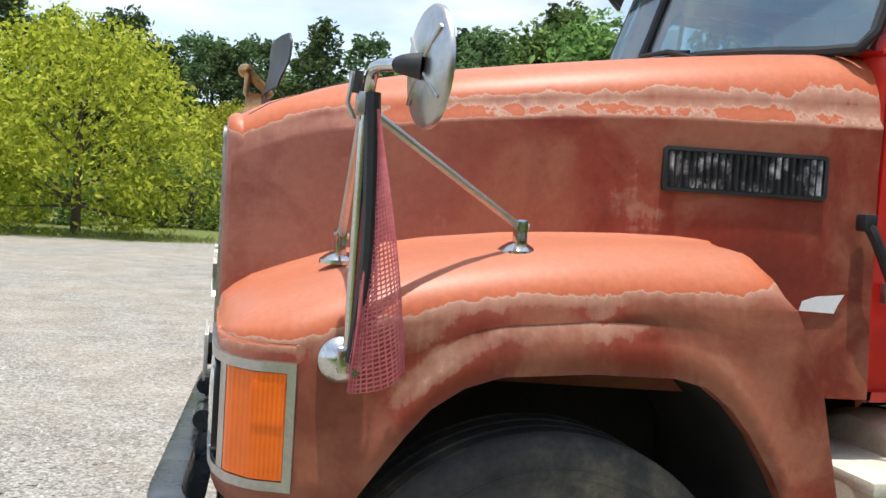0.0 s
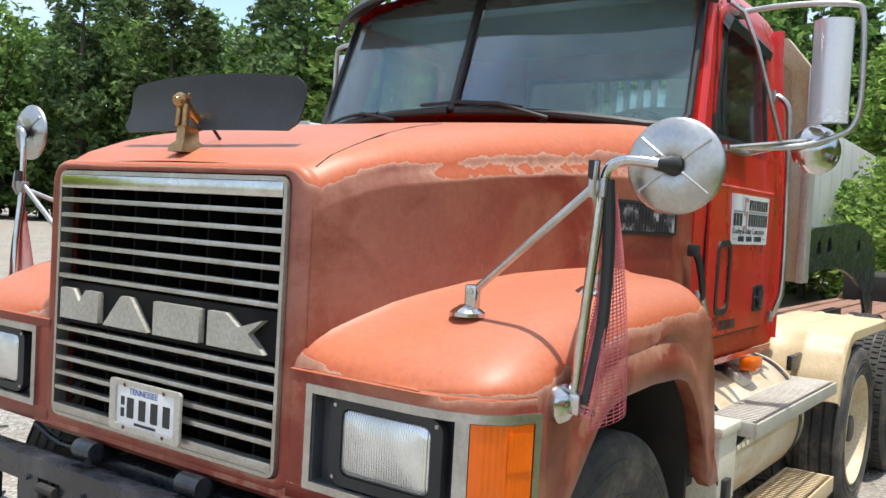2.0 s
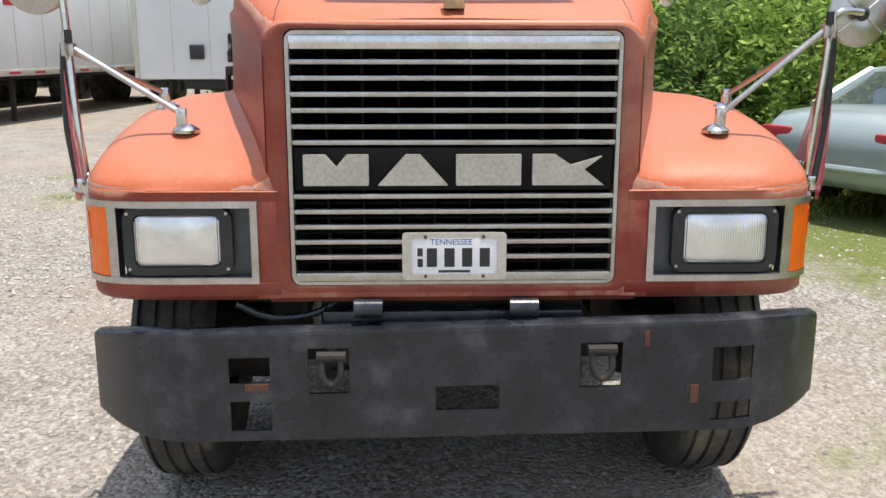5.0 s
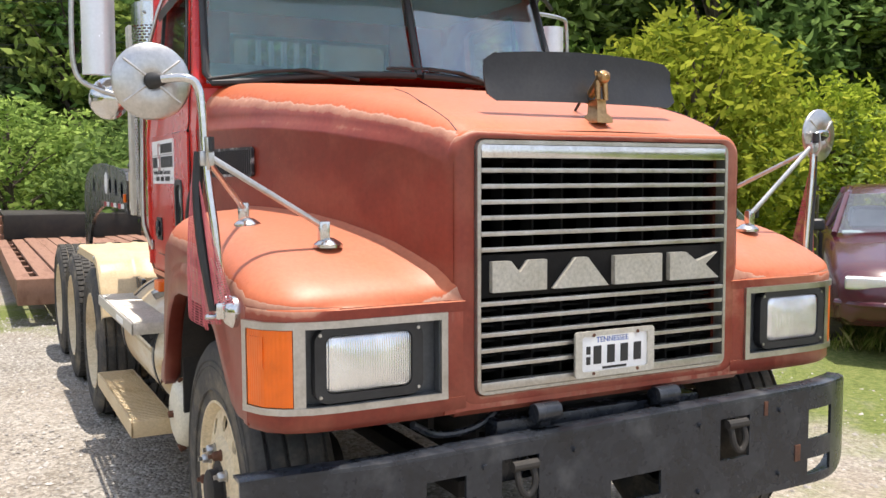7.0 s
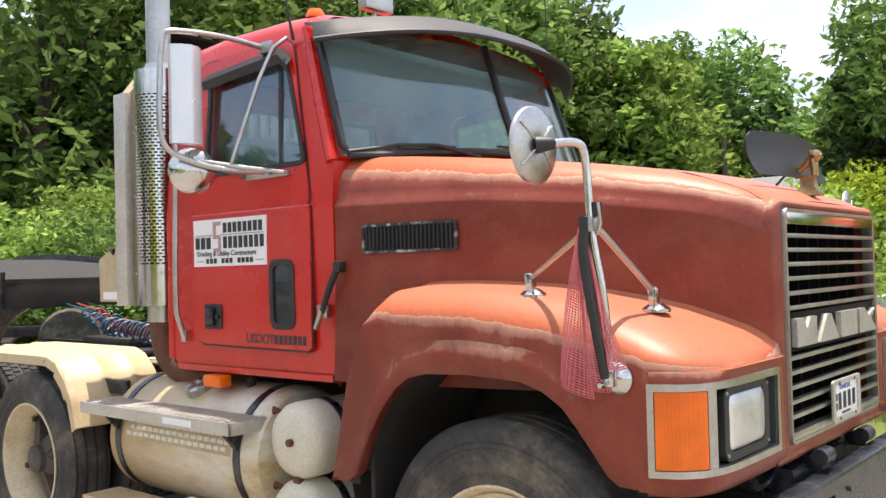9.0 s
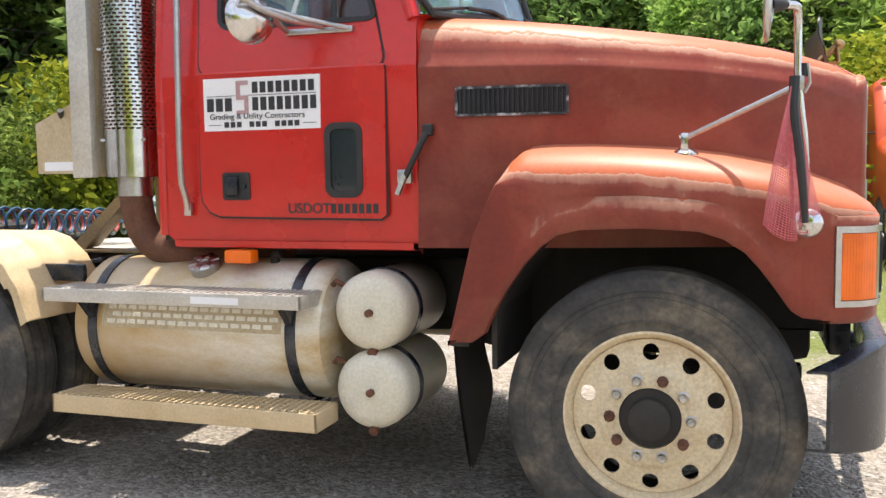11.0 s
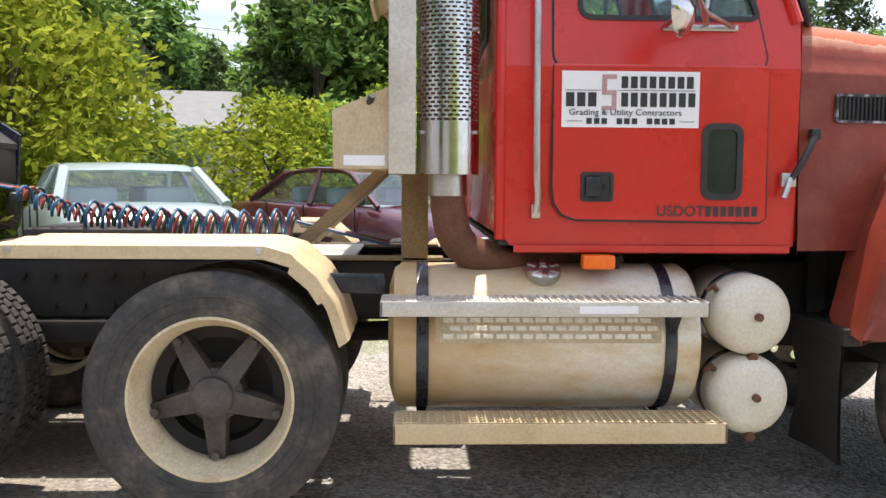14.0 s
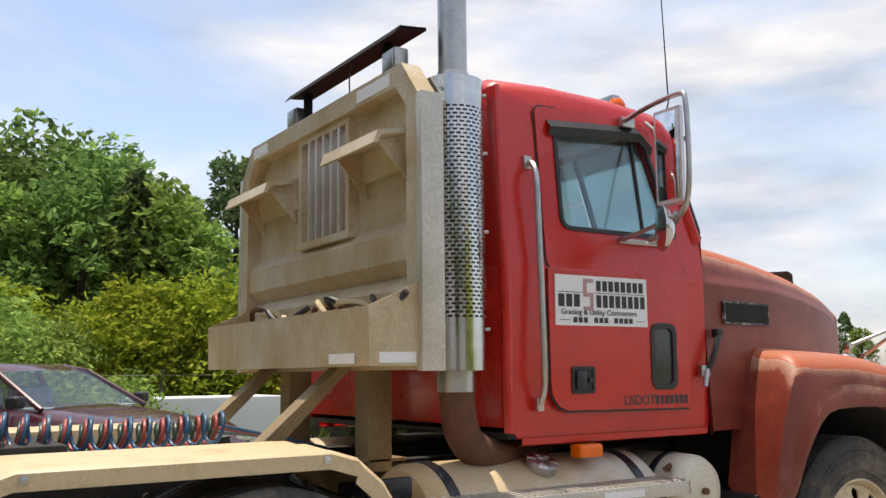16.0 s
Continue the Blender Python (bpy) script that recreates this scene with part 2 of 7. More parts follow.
def ground_mat():
    m, n, l, p = nodes_of("gravel_and_grass")
    tc = n.new("ShaderNodeTexCoord"); v = tc.outputs["Object"]
    sp = n.new("ShaderNodeSeparateXYZ"); l.new(v, sp.inputs[0])
    big = noise_node(n, l, 0.35, 6, 0.6, v, 0.4); mid = noise_node(n, l, 1.6, 6, 0.65, v); fine = noise_node(n, l, 24, 5, 0.7, v)
    vo = n.new("ShaderNodeTexVoronoi"); vo.inputs["Scale"].default_value = 55; l.new(v, vo.inputs["Vector"])
    vc = n.new("ShaderNodeSeparateXYZ"); l.new(vo.outputs["Color"], vc.inputs[0])
    gr = ramp(n, l, vc.outputs[0], [(0.0, (0.17, 0.158, 0.14)), (0.45, (0.30, 0.282, 0.25)), (1.0, (0.47, 0.45, 0.41))]).outputs[0]
    gr = mixc(n, l, ramp(n, l, big.outputs["Fac"], [(0.4, (0, 0, 0)), (0.7, (0.7,) * 3)]).outputs[0], gr, (0.40, 0.34, 0.27))
    gr = mixc(n, l, 1.0, gr, ramp(n, l, fine.outputs["Fac"], [(0.25, (0.7,) * 3), (0.7, (1.08,) * 3)]).outputs[0], 'MULTIPLY')
    gr = mixc(n, l, 1.0, gr, ramp(n, l, mid.outputs["Fac"], [(0.3, (0.80, 0.77, 0.73)), (0.65, (1.06,) * 3)]).outputs[0], 'MULTIPLY')
    ga = ramp(n, l, fine.outputs["Fac"], [(0.25, (0.06, 0.075, 0.02)), (0.5, (0.13, 0.16, 0.045)), (0.8, (0.25, 0.24, 0.09))]).outputs[0]
    # grass begins some metres off the driver's side of the truck, and past the far edge of the lot
    wob = math_node(n, l, 'ADD', math_node(n, l, 'MULTIPLY', math_node(n, l, 'SUBTRACT', big.outputs["Fac"], 0.5), 5.0), math_node(n, l, 'MULTIPLY', math_node(n, l, 'SUBTRACT', mid.outputs["Fac"], 0.5), 3.5))
    s1 = math_node(n, l, 'MULTIPLY', math_node(n, l, 'SUBTRACT', math_node(n, l, 'ADD', math_node(n, l, 'SUBTRACT', -2.9, sp.outputs[1]), math_node(n, l, 'MULTIPLY', 0.16, math_node(n, l, 'MINIMUM', 8.0, math_node(n, l, 'MAXIMUM', 0.0, math_node(n, l, 'SUBTRACT', sp.outputs[0], 3.0))))), math_node(n, l, 'MAXIMUM', 0.0, math_node(n, l, 'MULTIPLY', sp.outputs[0], -0.5))), 1.0)
    s2 = math_node(n, l, 'SUBTRACT', math_node(n, l, 'SUBTRACT', sp.outputs[1], 25.0), math_node(n, l, 'MAXIMUM', 0.0, math_node(n, l, 'MULTIPLY', 3.0, math_node(n, l, 'ADD', sp.outputs[0], 1.0))))
    s3 = math_node(n, l, 'SUBTRACT', 1.3, math_node(n, l, 'MULTIPLY', 0.55, math_node(n, l, 'ADD', math_node(n, l, 'ABSOLUTE', math_node(n, l, 'SUBTRACT', sp.outputs[0], 9.0), 0.0), math_node(n, l, 'ABSOLUTE', math_node(n, l, 'SUBTRACT', sp.outputs[1], 2.6), 0.0))))
    s = math_node(n, l, 'MAXIMUM', math_node(n, l, 'MAXIMUM', s1, s2), s3)
    k = math_node(n, l, 'ADD', s, wob)
    kk = n.new("ShaderNodeMapRange"); kk.inputs["From Min"].default_value = -0.5; kk.inputs["From Max"].default_value = 0.7; l.new(k, kk.inputs["Value"])
    l.new(mixc(n, l, kk.outputs[0], gr, ga), p.inputs["Base Color"])
    p.inputs["Roughness"].default_value = 0.95; p.inputs["Specular IOR Level"].default_value = 0.15
    h = math_node(n, l, 'ADD', math_node(n, l, 'MULTIPLY', vo.outputs["Distance"], -0.8), math_node(n, l, 'MULTIPLY', fine.outputs["Fac"], 0.6))
    add_bump(n, l, p, h, 0.8, 0.018)
    return m


def lens_mat(name, col, rough=0.12, metal=0.0, flutes=70.0, bump=0.25, across='Y', coat=0.5):
    m, n, l, p = nodes_of(name)
    tc = n.new("ShaderNodeTexCoord"); wy = n.new("ShaderNodeTexWave"); wy.bands_direction = across; wy.inputs["Scale"].default_value = flutes; l.new(tc.outputs["Object"], wy.inputs["Vector"])
    big = noise_node(n, l, 9, 3, 0.5, tc.outputs["Object"])
    l.new(ramp(n, l, big.outputs["Fac"], [(0.35, tuple(c * 0.8 for c in col)), (0.65, col)]).outputs[0], p.inputs["Base Color"])
    p.inputs["Roughness"].default_value = rough; p.inputs["Coat Weight"].default_value = coat; p.inputs["Metallic"].default_value = metal
    add_bump(n, l, p, wy.outputs["Fac"], bump, 0.003)
    return m


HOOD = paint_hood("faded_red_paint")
RED = mat("red_cab_paint", [(0.49, 0.014, 0.010), (0.57, 0.020, 0.013), (0.53, 0.024, 0.016)], 2.2, 0.28, 0.08, bump=0.03, bscale=30, coat=0.25, fine=0.08)
CHROME = mat("worn_chrome", [(0.55, 0.54, 0.52), (0.72, 0.72, 0.71)], 14, 0.16, 0.10, metal=1.0, bump=0.05, bscale=120, fine=0.15)
MIRROR = mat("mirror_glass", [(0.85, 0.86, 0.86), (0.88, 0.88, 0.88)], 3, 0.02, 0.01, metal=1.0, bump=0, fine=0.02)
STEEL = mat("brushed_steel", [(0.42, 0.41, 0.39), (0.60, 0.59, 0.57)], 8, 0.33, 0.12, metal=1.0, bump=0.08, fine=0.15)
ALU = mat("dull_aluminium", [(0.52, 0.49, 0.42), (0.66, 0.63, 0.57)], 6, 0.45, 0.12, metal=0.45, bump=0.1, fine=0.2)
# pale, mostly non-metal base: sky reflection of the mirror housings put into their colour
SKYLIT_STEEL = mat("skylit_steel", [(0.70, 0.71, 0.72), (0.78, 0.79, 0.80)], 5, 0.25, 0.08, metal=0.35, bump=0.03, fine=0.05)
GRILLE = mat("satin_grille_metal", [(0.40, 0.37, 0.32), (0.56, 0.55, 0.52)], 9, 0.33, 0.12, metal=0.8, bump=0.06, fine=0.2)
BLACK = mat("black_plastic", [(0.012, 0.012, 0.013), (0.03, 0.03, 0.03)], 7, 0.5, 0.15, bump=0.1)
# near-black tone for the grille core, name panel and light shelf
COREBLK = mat("near_black", [(0.004, 0.004, 0.004), (0.012, 0.011, 0.010)], 9, 0.8, 0.1, bump=0.2, spec=0.2)
DARK = mat("greasy_underbody", [(0.012, 0.011, 0.010), (0.040, 0.034, 0.028)], 7, 0.75, 0.15, bump=0.3)
BUMPER = mat("scuffed_black_steel", [(0.010, 0.012, 0.016), (0.016, 0.019, 0.025), (0.024, 0.028, 0.036), (0.07, 0.073, 0.078)], 7, 0.27, 0.14, bump=0.15, bscale=45, fine=0.3)
RUST = mat("rusty_steel", [(0.07, 0.028, 0.016), (0.16, 0.065, 0.035), (0.10, 0.05, 0.03)], 9, 0.85, 0.1, bump=0.5)
RUBBER = mat("dusty_rubber", [(0.030, 0.029, 0.028), (0.062, 0.058, 0.052), (0.18, 0.152, 0.11)], 6, 0.82, 0.1, bump=0.4, bscale=50, fine=0.35)
TREAD = mat("tread_rubber", [(0.03, 0.028, 0.026), (0.075, 0.07, 0.06)], 8, 0.9, 0.08, bump=0.5, bscale=40, fine=0.35)
TAN = mat("tan_painted_steel", [(0.50, 0.37, 0.20), (0.60, 0.46, 0.27), (0.56, 0.43, 0.26)], 5, 0.5, 0.12, bump=0.1, fine=0.15)
RIM = mat("cream_rim_paint", [(0.62, 0.48, 0.29), (0.70, 0.58, 0.38), (0.57, 0.43, 0.26)], 7, 0.55, 0.12, bump=0.15, fine=0.25)
TANK = mat("stained_tank_aluminium", [(0.46, 0.29, 0.11), (0.62, 0.51, 0.33), (0.72, 0.68, 0.57), (0.56, 0.42, 0.23)], 2.6, 0.45, 0.12, metal=0.12, bump=0.08, stretch=(0.8, 1, 1.8), fine=0.15)
tn, tl, tp_ = TANK.node_tree.nodes, TANK.node_tree.links, TANK.node_tree.nodes["Principled BSDF"]
tc_ = tn.new("ShaderNodeTexCoord"); tx_ = tn.new("ShaderNodeSeparateXYZ"); tl.new(tc_.outputs["Object"], tx_.inputs[0])
tno = noise_node(tn, tl, 3.0, 6, 0.6, tc_.outputs["Object"])
tmr = tn.new("ShaderNodeMapRange"); tmr.inputs["From Min"].default_value = 1.45; tmr.inputs["From Max"].default_value = 1.95; tmr.inputs["To Max"].default_value = 0.8
tl.new(math_node(tn, tl, 'ADD', math_node(tn, tl, 'MULTIPLY', tx_.outputs[0], 0.5), math_node(tn, tl, 'MULTIPLY', tno.outputs["Fac"], 0.6)), tmr.inputs["Value"])
tl.new(mixc(tn, tl, tmr.outputs[0], tp_.inputs["Base Color"].links[0].from_socket, (0.47, 0.29, 0.11)), tp_.inputs["Base Color"])
AIRTANK = mat("cream_air_tank_paint", [(0.62, 0.57, 0.44), (0.72, 0.68, 0.55)], 5, 0.45, 0.12, bump=0.08, fine=0.15)
RACK = mat("stained_rack_aluminium", [(0.42, 0.30, 0.15), (0.55, 0.44, 0.28), (0.66, 0.60, 0.48)], 3.2, 0.5, 0.12, metal=0.15, bump=0.12, stretch=(1, 1, 0.7), fine=0.2)
PADS = mat("pale_tread_pads", [(0.76, 0.71, 0.56), (0.84, 0.81, 0.70)], 6, 0.5)
TANKDIRT = mat("tan_road_film", [(0.46, 0.36, 0.21), (0.56, 0.47, 0.31)], 5, 0.6, 0.1, bump=0.1)
HUBGREY = mat("oily_cast_iron", [(0.05, 0.042, 0.035), (0.13, 0.115, 0.10)], 9, 0.6, 0.15, metal=0.3, bump=0.4)
CHIPPED = mat("flaking_black_paint", [(0.012, 0.012, 0.014), (0.03, 0.03, 0.033), (0.55, 0.55, 0.56)], 22, 0.5, 0.15, bump=0.1)
BUCKET = mat("grey_lamp_bucket", [(0.05, 0.055, 0.06), (0.09, 0.095, 0.10)], 6, 0.4, 0.1, bump=0.05)
GOLD = mat("gold_metal", [(0.36, 0.20, 0.09), (0.52, 0.33, 0.15)], 20, 0.33, 0.12, metal=0.9, bump=0.2, bscale=90)
LETTER = mat("beige_letter_metal", [(0.46, 0.43, 0.36), (0.56, 0.53, 0.46)], 12, 0.45, 0.1, metal=0.3, bump=0.05)
WHITE = mat("white_vinyl", [(0.78, 0.78, 0.78), (0.82, 0.82, 0.82)], 6, 0.4, 0.1, bump=0, fine=0.05)
INK = mat("black_ink", [(0.02, 0.02, 0.022), (0.03, 0.03, 0.03)], 6, 0.5, 0.1, bump=0, fine=0.05)
GREYINK = mat("grey_pink_ink", [(0.45, 0.25, 0.25), (0.5, 0.33, 0.33)], 6, 0.5, 0.1, bump=0)
BLUEINK = mat("blue_ink", [(0.05, 0.12, 0.4), (0.07, 0.15, 0.45)], 6, 0.5, 0.1, bump=0)
REDINK = mat("red_ink", [(0.4, 0.02, 0.03), (0.5, 0.03, 0.04)], 6, 0.5, 0.1, bump=0)
AMBER = lens_mat("amber_lens", (0.95, 0.16, 0.002), 0.3, 0.0, 34.0, 0.3, 'X', 0.15)
HEADLENS = lens_mat("headlamp_lens", (0.86, 0.87, 0.86), 0.24, 0.75, 42.0, 0.5)
FLAG = mat("faded_red_mesh", [(0.55, 0.10, 0.12), (0.68, 0.20, 0.21)], 8, 0.8, 0.1, bump=0)
# teal film is dust plus the haze of reflected sky, as diffuse colour
WIND = glass_mat("windscreen_glass", (0.70, 0.86, 0.87), 0.03, (0.12, 0.24), (0.36, 0.50, 0.51))
SIDEGL = glass_mat("side_glass", (0.78, 0.88, 0.90), 0.02, (0.01, 0.06))
CLOTH = mat("grey_seat_cloth", [(0.30, 0.34, 0.34), (0.40, 0.43, 0.43)], 6, 0.9, 0.05, bump=0.3)
DASH = mat("grey_dashboard", [(0.36, 0.40, 0.40), (0.44, 0.48, 0.48)], 5, 0.6, 0.1, bump=0.1)
TRAILER = mat("white_trailer_skin", [(0.66, 0.66, 0.65), (0.78, 0.78, 0.77)], 0.8, 0.45, 0.1, bump=0.04, fine=0.08)
DECK = mat("rusty_deck_planks", [(0.17, 0.075, 0.045), (0.28, 0.15, 0.10), (0.22, 0.11, 0.07)], 3, 0.85, 0.1, bump=0.5, stretch=(0.4, 3, 1))
BARK = mat("bark", [(0.06, 0.045, 0.032), (0.13, 0.10, 0.075)], 6, 0.95, 0.04, bump=0.8, stretch=(4, 4, 0.6))
MAROON = mat("maroon_car_paint", [(0.055, 0.010, 0.016), (0.075, 0.014, 0.022)], 2, 0.25, 0.06, bump=0.02, coat=0.5, fine=0.06)
SILVER = mat("silver_green_car_paint", [(0.30, 0.37, 0.35), (0.38, 0.45, 0.43)], 2, 0.32, 0.06, metal=0.4, bump=0.02, coat=0.4, fine=0.06)
ORANGE = mat("orange_truck_paint", [(0.55, 0.07, 0.02), (0.62, 0.10, 0.03)], 3, 0.35, 0.08, bump=0.03, fine=0.08)
ROOFING = mat("grey_metal_roof", [(0.13, 0.135, 0.14), (0.19, 0.195, 0.20)], 3, 0.6, 0.1, bump=0.1)
WALLM = mat("weathered_house_wall", [(0.35, 0.33, 0.29), (0.45, 0.43, 0.38)], 2, 0.8, 0.1, bump=0.2)
POLE = mat("grey_timber_pole", [(0.12, 0.095, 0.07), (0.2, 0.165, 0.13)], 5, 0.9, 0.05, bump=0.5, stretch=(3, 3, 0.3))
HOSEB = mat("blue_hose", [(0.02, 0.08, 0.16), (0.03, 0.11, 0.20)], 9, 0.4, 0.1, bump=0)
HOSER = mat("red_hose", [(0.30, 0.04, 0.035), (0.42, 0.09, 0.07)], 9, 0.4, 0.1, bump=0)
HOSEG = mat("green_black_hose", [(0.015, 0.05, 0.035), (0.03, 0.08, 0.05)], 9, 0.4, 0.1, bump=0)
LEAF_DARK = leaf_mat("dark_leaves", [(0.0, (0.064, 0.109, 0.033)), (0.5, (0.146, 0.237, 0.065)), (1.0, (0.291, 0.410, 0.124))], 0.42)
LEAF_MID = leaf_mat("mid_leaves", [(0.0, (0.100, 0.164, 0.036)), (0.5, (0.218, 0.328, 0.077)), (1.0, (0.400, 0.528, 0.137))], 0.42)
LEAF_YEL = leaf_mat("yellow_green_leaves", [(0.0, (0.10, 0.14, 0.016)), (0.5, (0.24, 0.29, 0.03)), (1.0, (0.42, 0.44, 0.06))], 0.45)
LEAF_WILLOW = leaf_mat("willow_leaves", [(0.0, (0.20, 0.25, 0.03)), (0.5, (0.42, 0.47, 0.05)), (1.0, (0.62, 0.63, 0.10))], 0.5)
LEAF_PINE = leaf_mat("pine_needles", [(0.0, (0.051, 0.082, 0.036)), (0.5, (0.105, 0.160, 0.065)), (1.0, (0.200, 0.264, 0.109))], 0.3)
GRASSM = leaf_mat("grass_blades", [(0.0, (0.10, 0.15, 0.03)), (0.6, (0.23, 0.28, 0.065)), (1.0, (0.45, 0.41, 0.17))], 0.45)
STONEM = leaf_mat("gravel_stones", [(0.0, (0.22, 0.205, 0.185)), (0.5, (0.36, 0.34, 0.31)), (1.0, (0.54, 0.52, 0.48))], 0.0)


# ---- geometry helpers ----
def merge(*gs):
    V, F = [], []
    for v, f in gs:
        o = len(V); V += [tuple(p) for p in v]; F += [tuple(i + o for i in q) for q in f]
    return V, F


def welded(g):
    """Joins vertices that lie on one another."""
    seen, V, to = {}, [], []
    for p in g[0]:
        k = tuple(round(c, 4) for c in p)
        if k not in seen: seen[k] = len(V); V.append(p)
        to.append(seen[k])
    done, F = set(), []
    for q in g[1]:
        f = tuple(dict.fromkeys(to[i] for i in q)); k = tuple(sorted(f))
        if len(f) > 2 and k not in done: done.add(k); F.append(f)
    return V, F


def moved(g, m):
    return [tuple(m @ Vector(p)) for p in g[0]], g[1]


def mirrored(g):
    return [(x, -y, z) for x, y, z in g[0]], [tuple(reversed(f)) for f in g[1]]


def from_bm(bm):
    bm.verts.index_update()
    g = [tuple(v.co) for v in bm.verts], [tuple(v.index for v in f.verts) for f in bm.faces]
    bm.free()
    return g


def box(x0, x1, y0, y1, z0, z1, r=0.006, seg=2):
    bm = bmesh.new(); bmesh.ops.create_cube(bm, size=1)
    for v in bm.verts: v.co = ((x0 + x1) / 2 + v.co.x * (x1 - x0), (y0 + y1) / 2 + v.co.y * (y1 - y0), (z0 + z1) / 2 + v.co.z * (z1 - z0))
    r = min(r, 0.45 * min(abs(x1 - x0), abs(y1 - y0), abs(z1 - z0)))
    if r > 0: bmesh.ops.bevel(bm, geom=bm.edges[:], offset=r, segments=seg, profile=0.6, affect='EDGES')
    return from_bm(bm)


def tube(pts, r, n=10, closed=False, smooth=0):
    pts = [Vector(p) for p in pts]
    for _ in range(smooth):
        q = [pts[0]]
        for a, b in zip(pts, pts[1:]): q += [a.lerp(b, 0.25), a.lerp(b, 0.75)]
        pts = q + [pts[-1]]
    rs = r if isinstance(r, (list, tuple)) else [r] * len(pts)
    if len(rs) != len(pts): rs = [rs[0] + (rs[-1] - rs[0]) * i / (len(pts) - 1) for i in range(len(pts))]
    V, F = [], []
    d0 = (pts[1] - pts[0]).normalized(); u = d0.orthogonal().normalized()
    for i, p in enumerate(pts):
        d = (pts[min(i + 1, len(pts) - 1)] - pts[max(i - 1, 0)]).normalized()
        u = (u - d * u.dot(d)).normalized(); s = d.cross(u)
        for k in range(n):
            a = 2 * math.pi * k / n; V.append(tuple(p + (u * math.cos(a) + s * math.sin(a)) * rs[i]))
    for i in range(len(pts) - 1):
        for k in range(n):
            F.append((i * n + k, i * n + (k + 1) % n, (i + 1) * n + (k + 1) % n, (i + 1) * n + k))
    F.append(tuple(reversed(range(n)))); F.append(tuple(range((len(pts) - 1) * n, len(pts) * n)))
    return V, F


def lathe(prof, n=40, m=None):
    """Profile of (radius, along) spun round local y; closed where the radius is zero."""
    V, F = [], []
    for r, a in prof:
        for k in range(n):
            t = 2 * math.pi * k / n; V.append((r * math.cos(t), a, r * math.sin(t)))
    for i in range(len(prof) - 1):
        for k in range(n): F.append((i * n + k, (i + 1) * n + k, (i + 1) * n + (k + 1) % n, i * n + (k + 1) % n))
    if prof[0][0] > 1e-6: F.append(tuple(range(n)))
    if prof[-1][0] > 1e-6: F.append(tuple(reversed(range((len(prof) - 1) * n, len(prof) * n))))
    g = V, F
    return moved(g, m) if m is not None else g


def open_lathe(prof, n=40, m=None):
    V, F = [], []
    for r, a in prof:
        for k in range(n):
            t = 2 * math.pi * k / n; V.append((r * math.cos(t), a, r * math.sin(t)))
    for i in range(len(prof) - 1):
        for k in range(n): F.append((i * n + k, (i + 1) * n + k, (i + 1) * n + (k + 1) % n, i * n + (k + 1) % n))
    return moved((V, F), m) if m is not None else (V, F)


def rod(a, b, r, n=14):
    return tube([a, b], r, n)


def loft(sections, closed=False, caps=False):
    n = len(sections[0]); V = [tuple(p) for s in sections for p in s]; F = []
    for i in range(len(sections) - 1):
        for k in range(n if closed else n - 1):
            k2 = (k + 1) % n; F.append((i * n + k, i * n + k2, (i + 1) * n + k2, (i + 1) * n + k))
    if caps:
        F.append(tuple(reversed(range(n)))); F.append(tuple(range((len(sections) - 1) * n, len(sections) * n)))
    return V, F


def rrect(u0, u1, v0, v1, r, n=5):
    out = []
    for cu, cv, a0 in ((u1 - r, v1 - r, 0), (u0 + r, v1 - r, 90), (u0 + r, v0 + r, 180), (u1 - r, v0 + r, 270)):
        for k in range(n + 1):
            a = radians(a0 + 90 * k / n); out.append((cu + r * math.cos(a), cv + r * math.sin(a)))
    return out


def rounded(poly, r, n=4):
    """A polygon with its corners rounded."""
    out = []; k = len(poly)
    for i in range(k):
        p, a, b = Vector(poly[i]), Vector(poly[i - 1]), Vector(poly[(i + 1) % k])
        d = min(r, (a - p).length * 0.45, (b - p).length * 0.45)
        s, e = p + (a - p).normalized() * d, p + (b - p).normalized() * d
        for j in range(n + 1):
            t = j / n; q = s * (1 - t) ** 2 + p * 2 * t * (1 - t) + e * t * t; out.append((q.x, q.y))
    return out


def plate(outer, holes, depth, place):
    """A flat plate with holes through it, drawn in (u, v); place(u, v, d) gives the point, d from 0 to depth."""
    bm = bmesh.new(); edges = []
    for loop in [outer] + list(holes):
        vs = [bm.verts.new((u, v, 0)) for u, v in loop]
        edges += [bm.edges.new((vs[i], vs[(i + 1) % len(vs)])) for i in range(len(vs))]
    bmesh.ops.triangle_fill(bm, use_beauty=True, use_dissolve=False, edges=edges)
    bmesh.ops.recalc_face_normals(bm, faces=bm.faces[:])
    ret = bmesh.ops.extrude_face_region(bm, geom=bm.faces[:])
    for e in ret["geom"]:
        if isinstance(e, bmesh.types.BMVert): e.co.z = 1.0
    for v in bm.verts: v.co = place(v.co.x, v.co.y, v.co.z * depth)
    bmesh.ops.recalc_face_normals(bm, faces=bm.faces[:])
    return from_bm(bm)


def mesh_of(name, g, material, smooth=35):
    me = bpy.data.meshes.new(name); me.from_pydata(g[0], [], g[1]); me.update()
    if smooth:
        me.shade_smooth(); me.set_sharp_from_angle(angle=radians(smooth))
    for k in (material if isinstance(material, (list, tuple)) else [material]): me.materials.append(k)
    return me


def part(name, g, material, parent=None, label="", smooth=35):
    ob = new(name, mesh_of(name, g, material, smooth))
    if parent is not None: ob.parent = parent
    if label: ob["label"] = label
    return ob


def thing(name, label, category, group="", at=None):
    ob = new(name); tagged(ob, label, category, group)
    if at is not None: ob.matrix_basis = at
    return ob


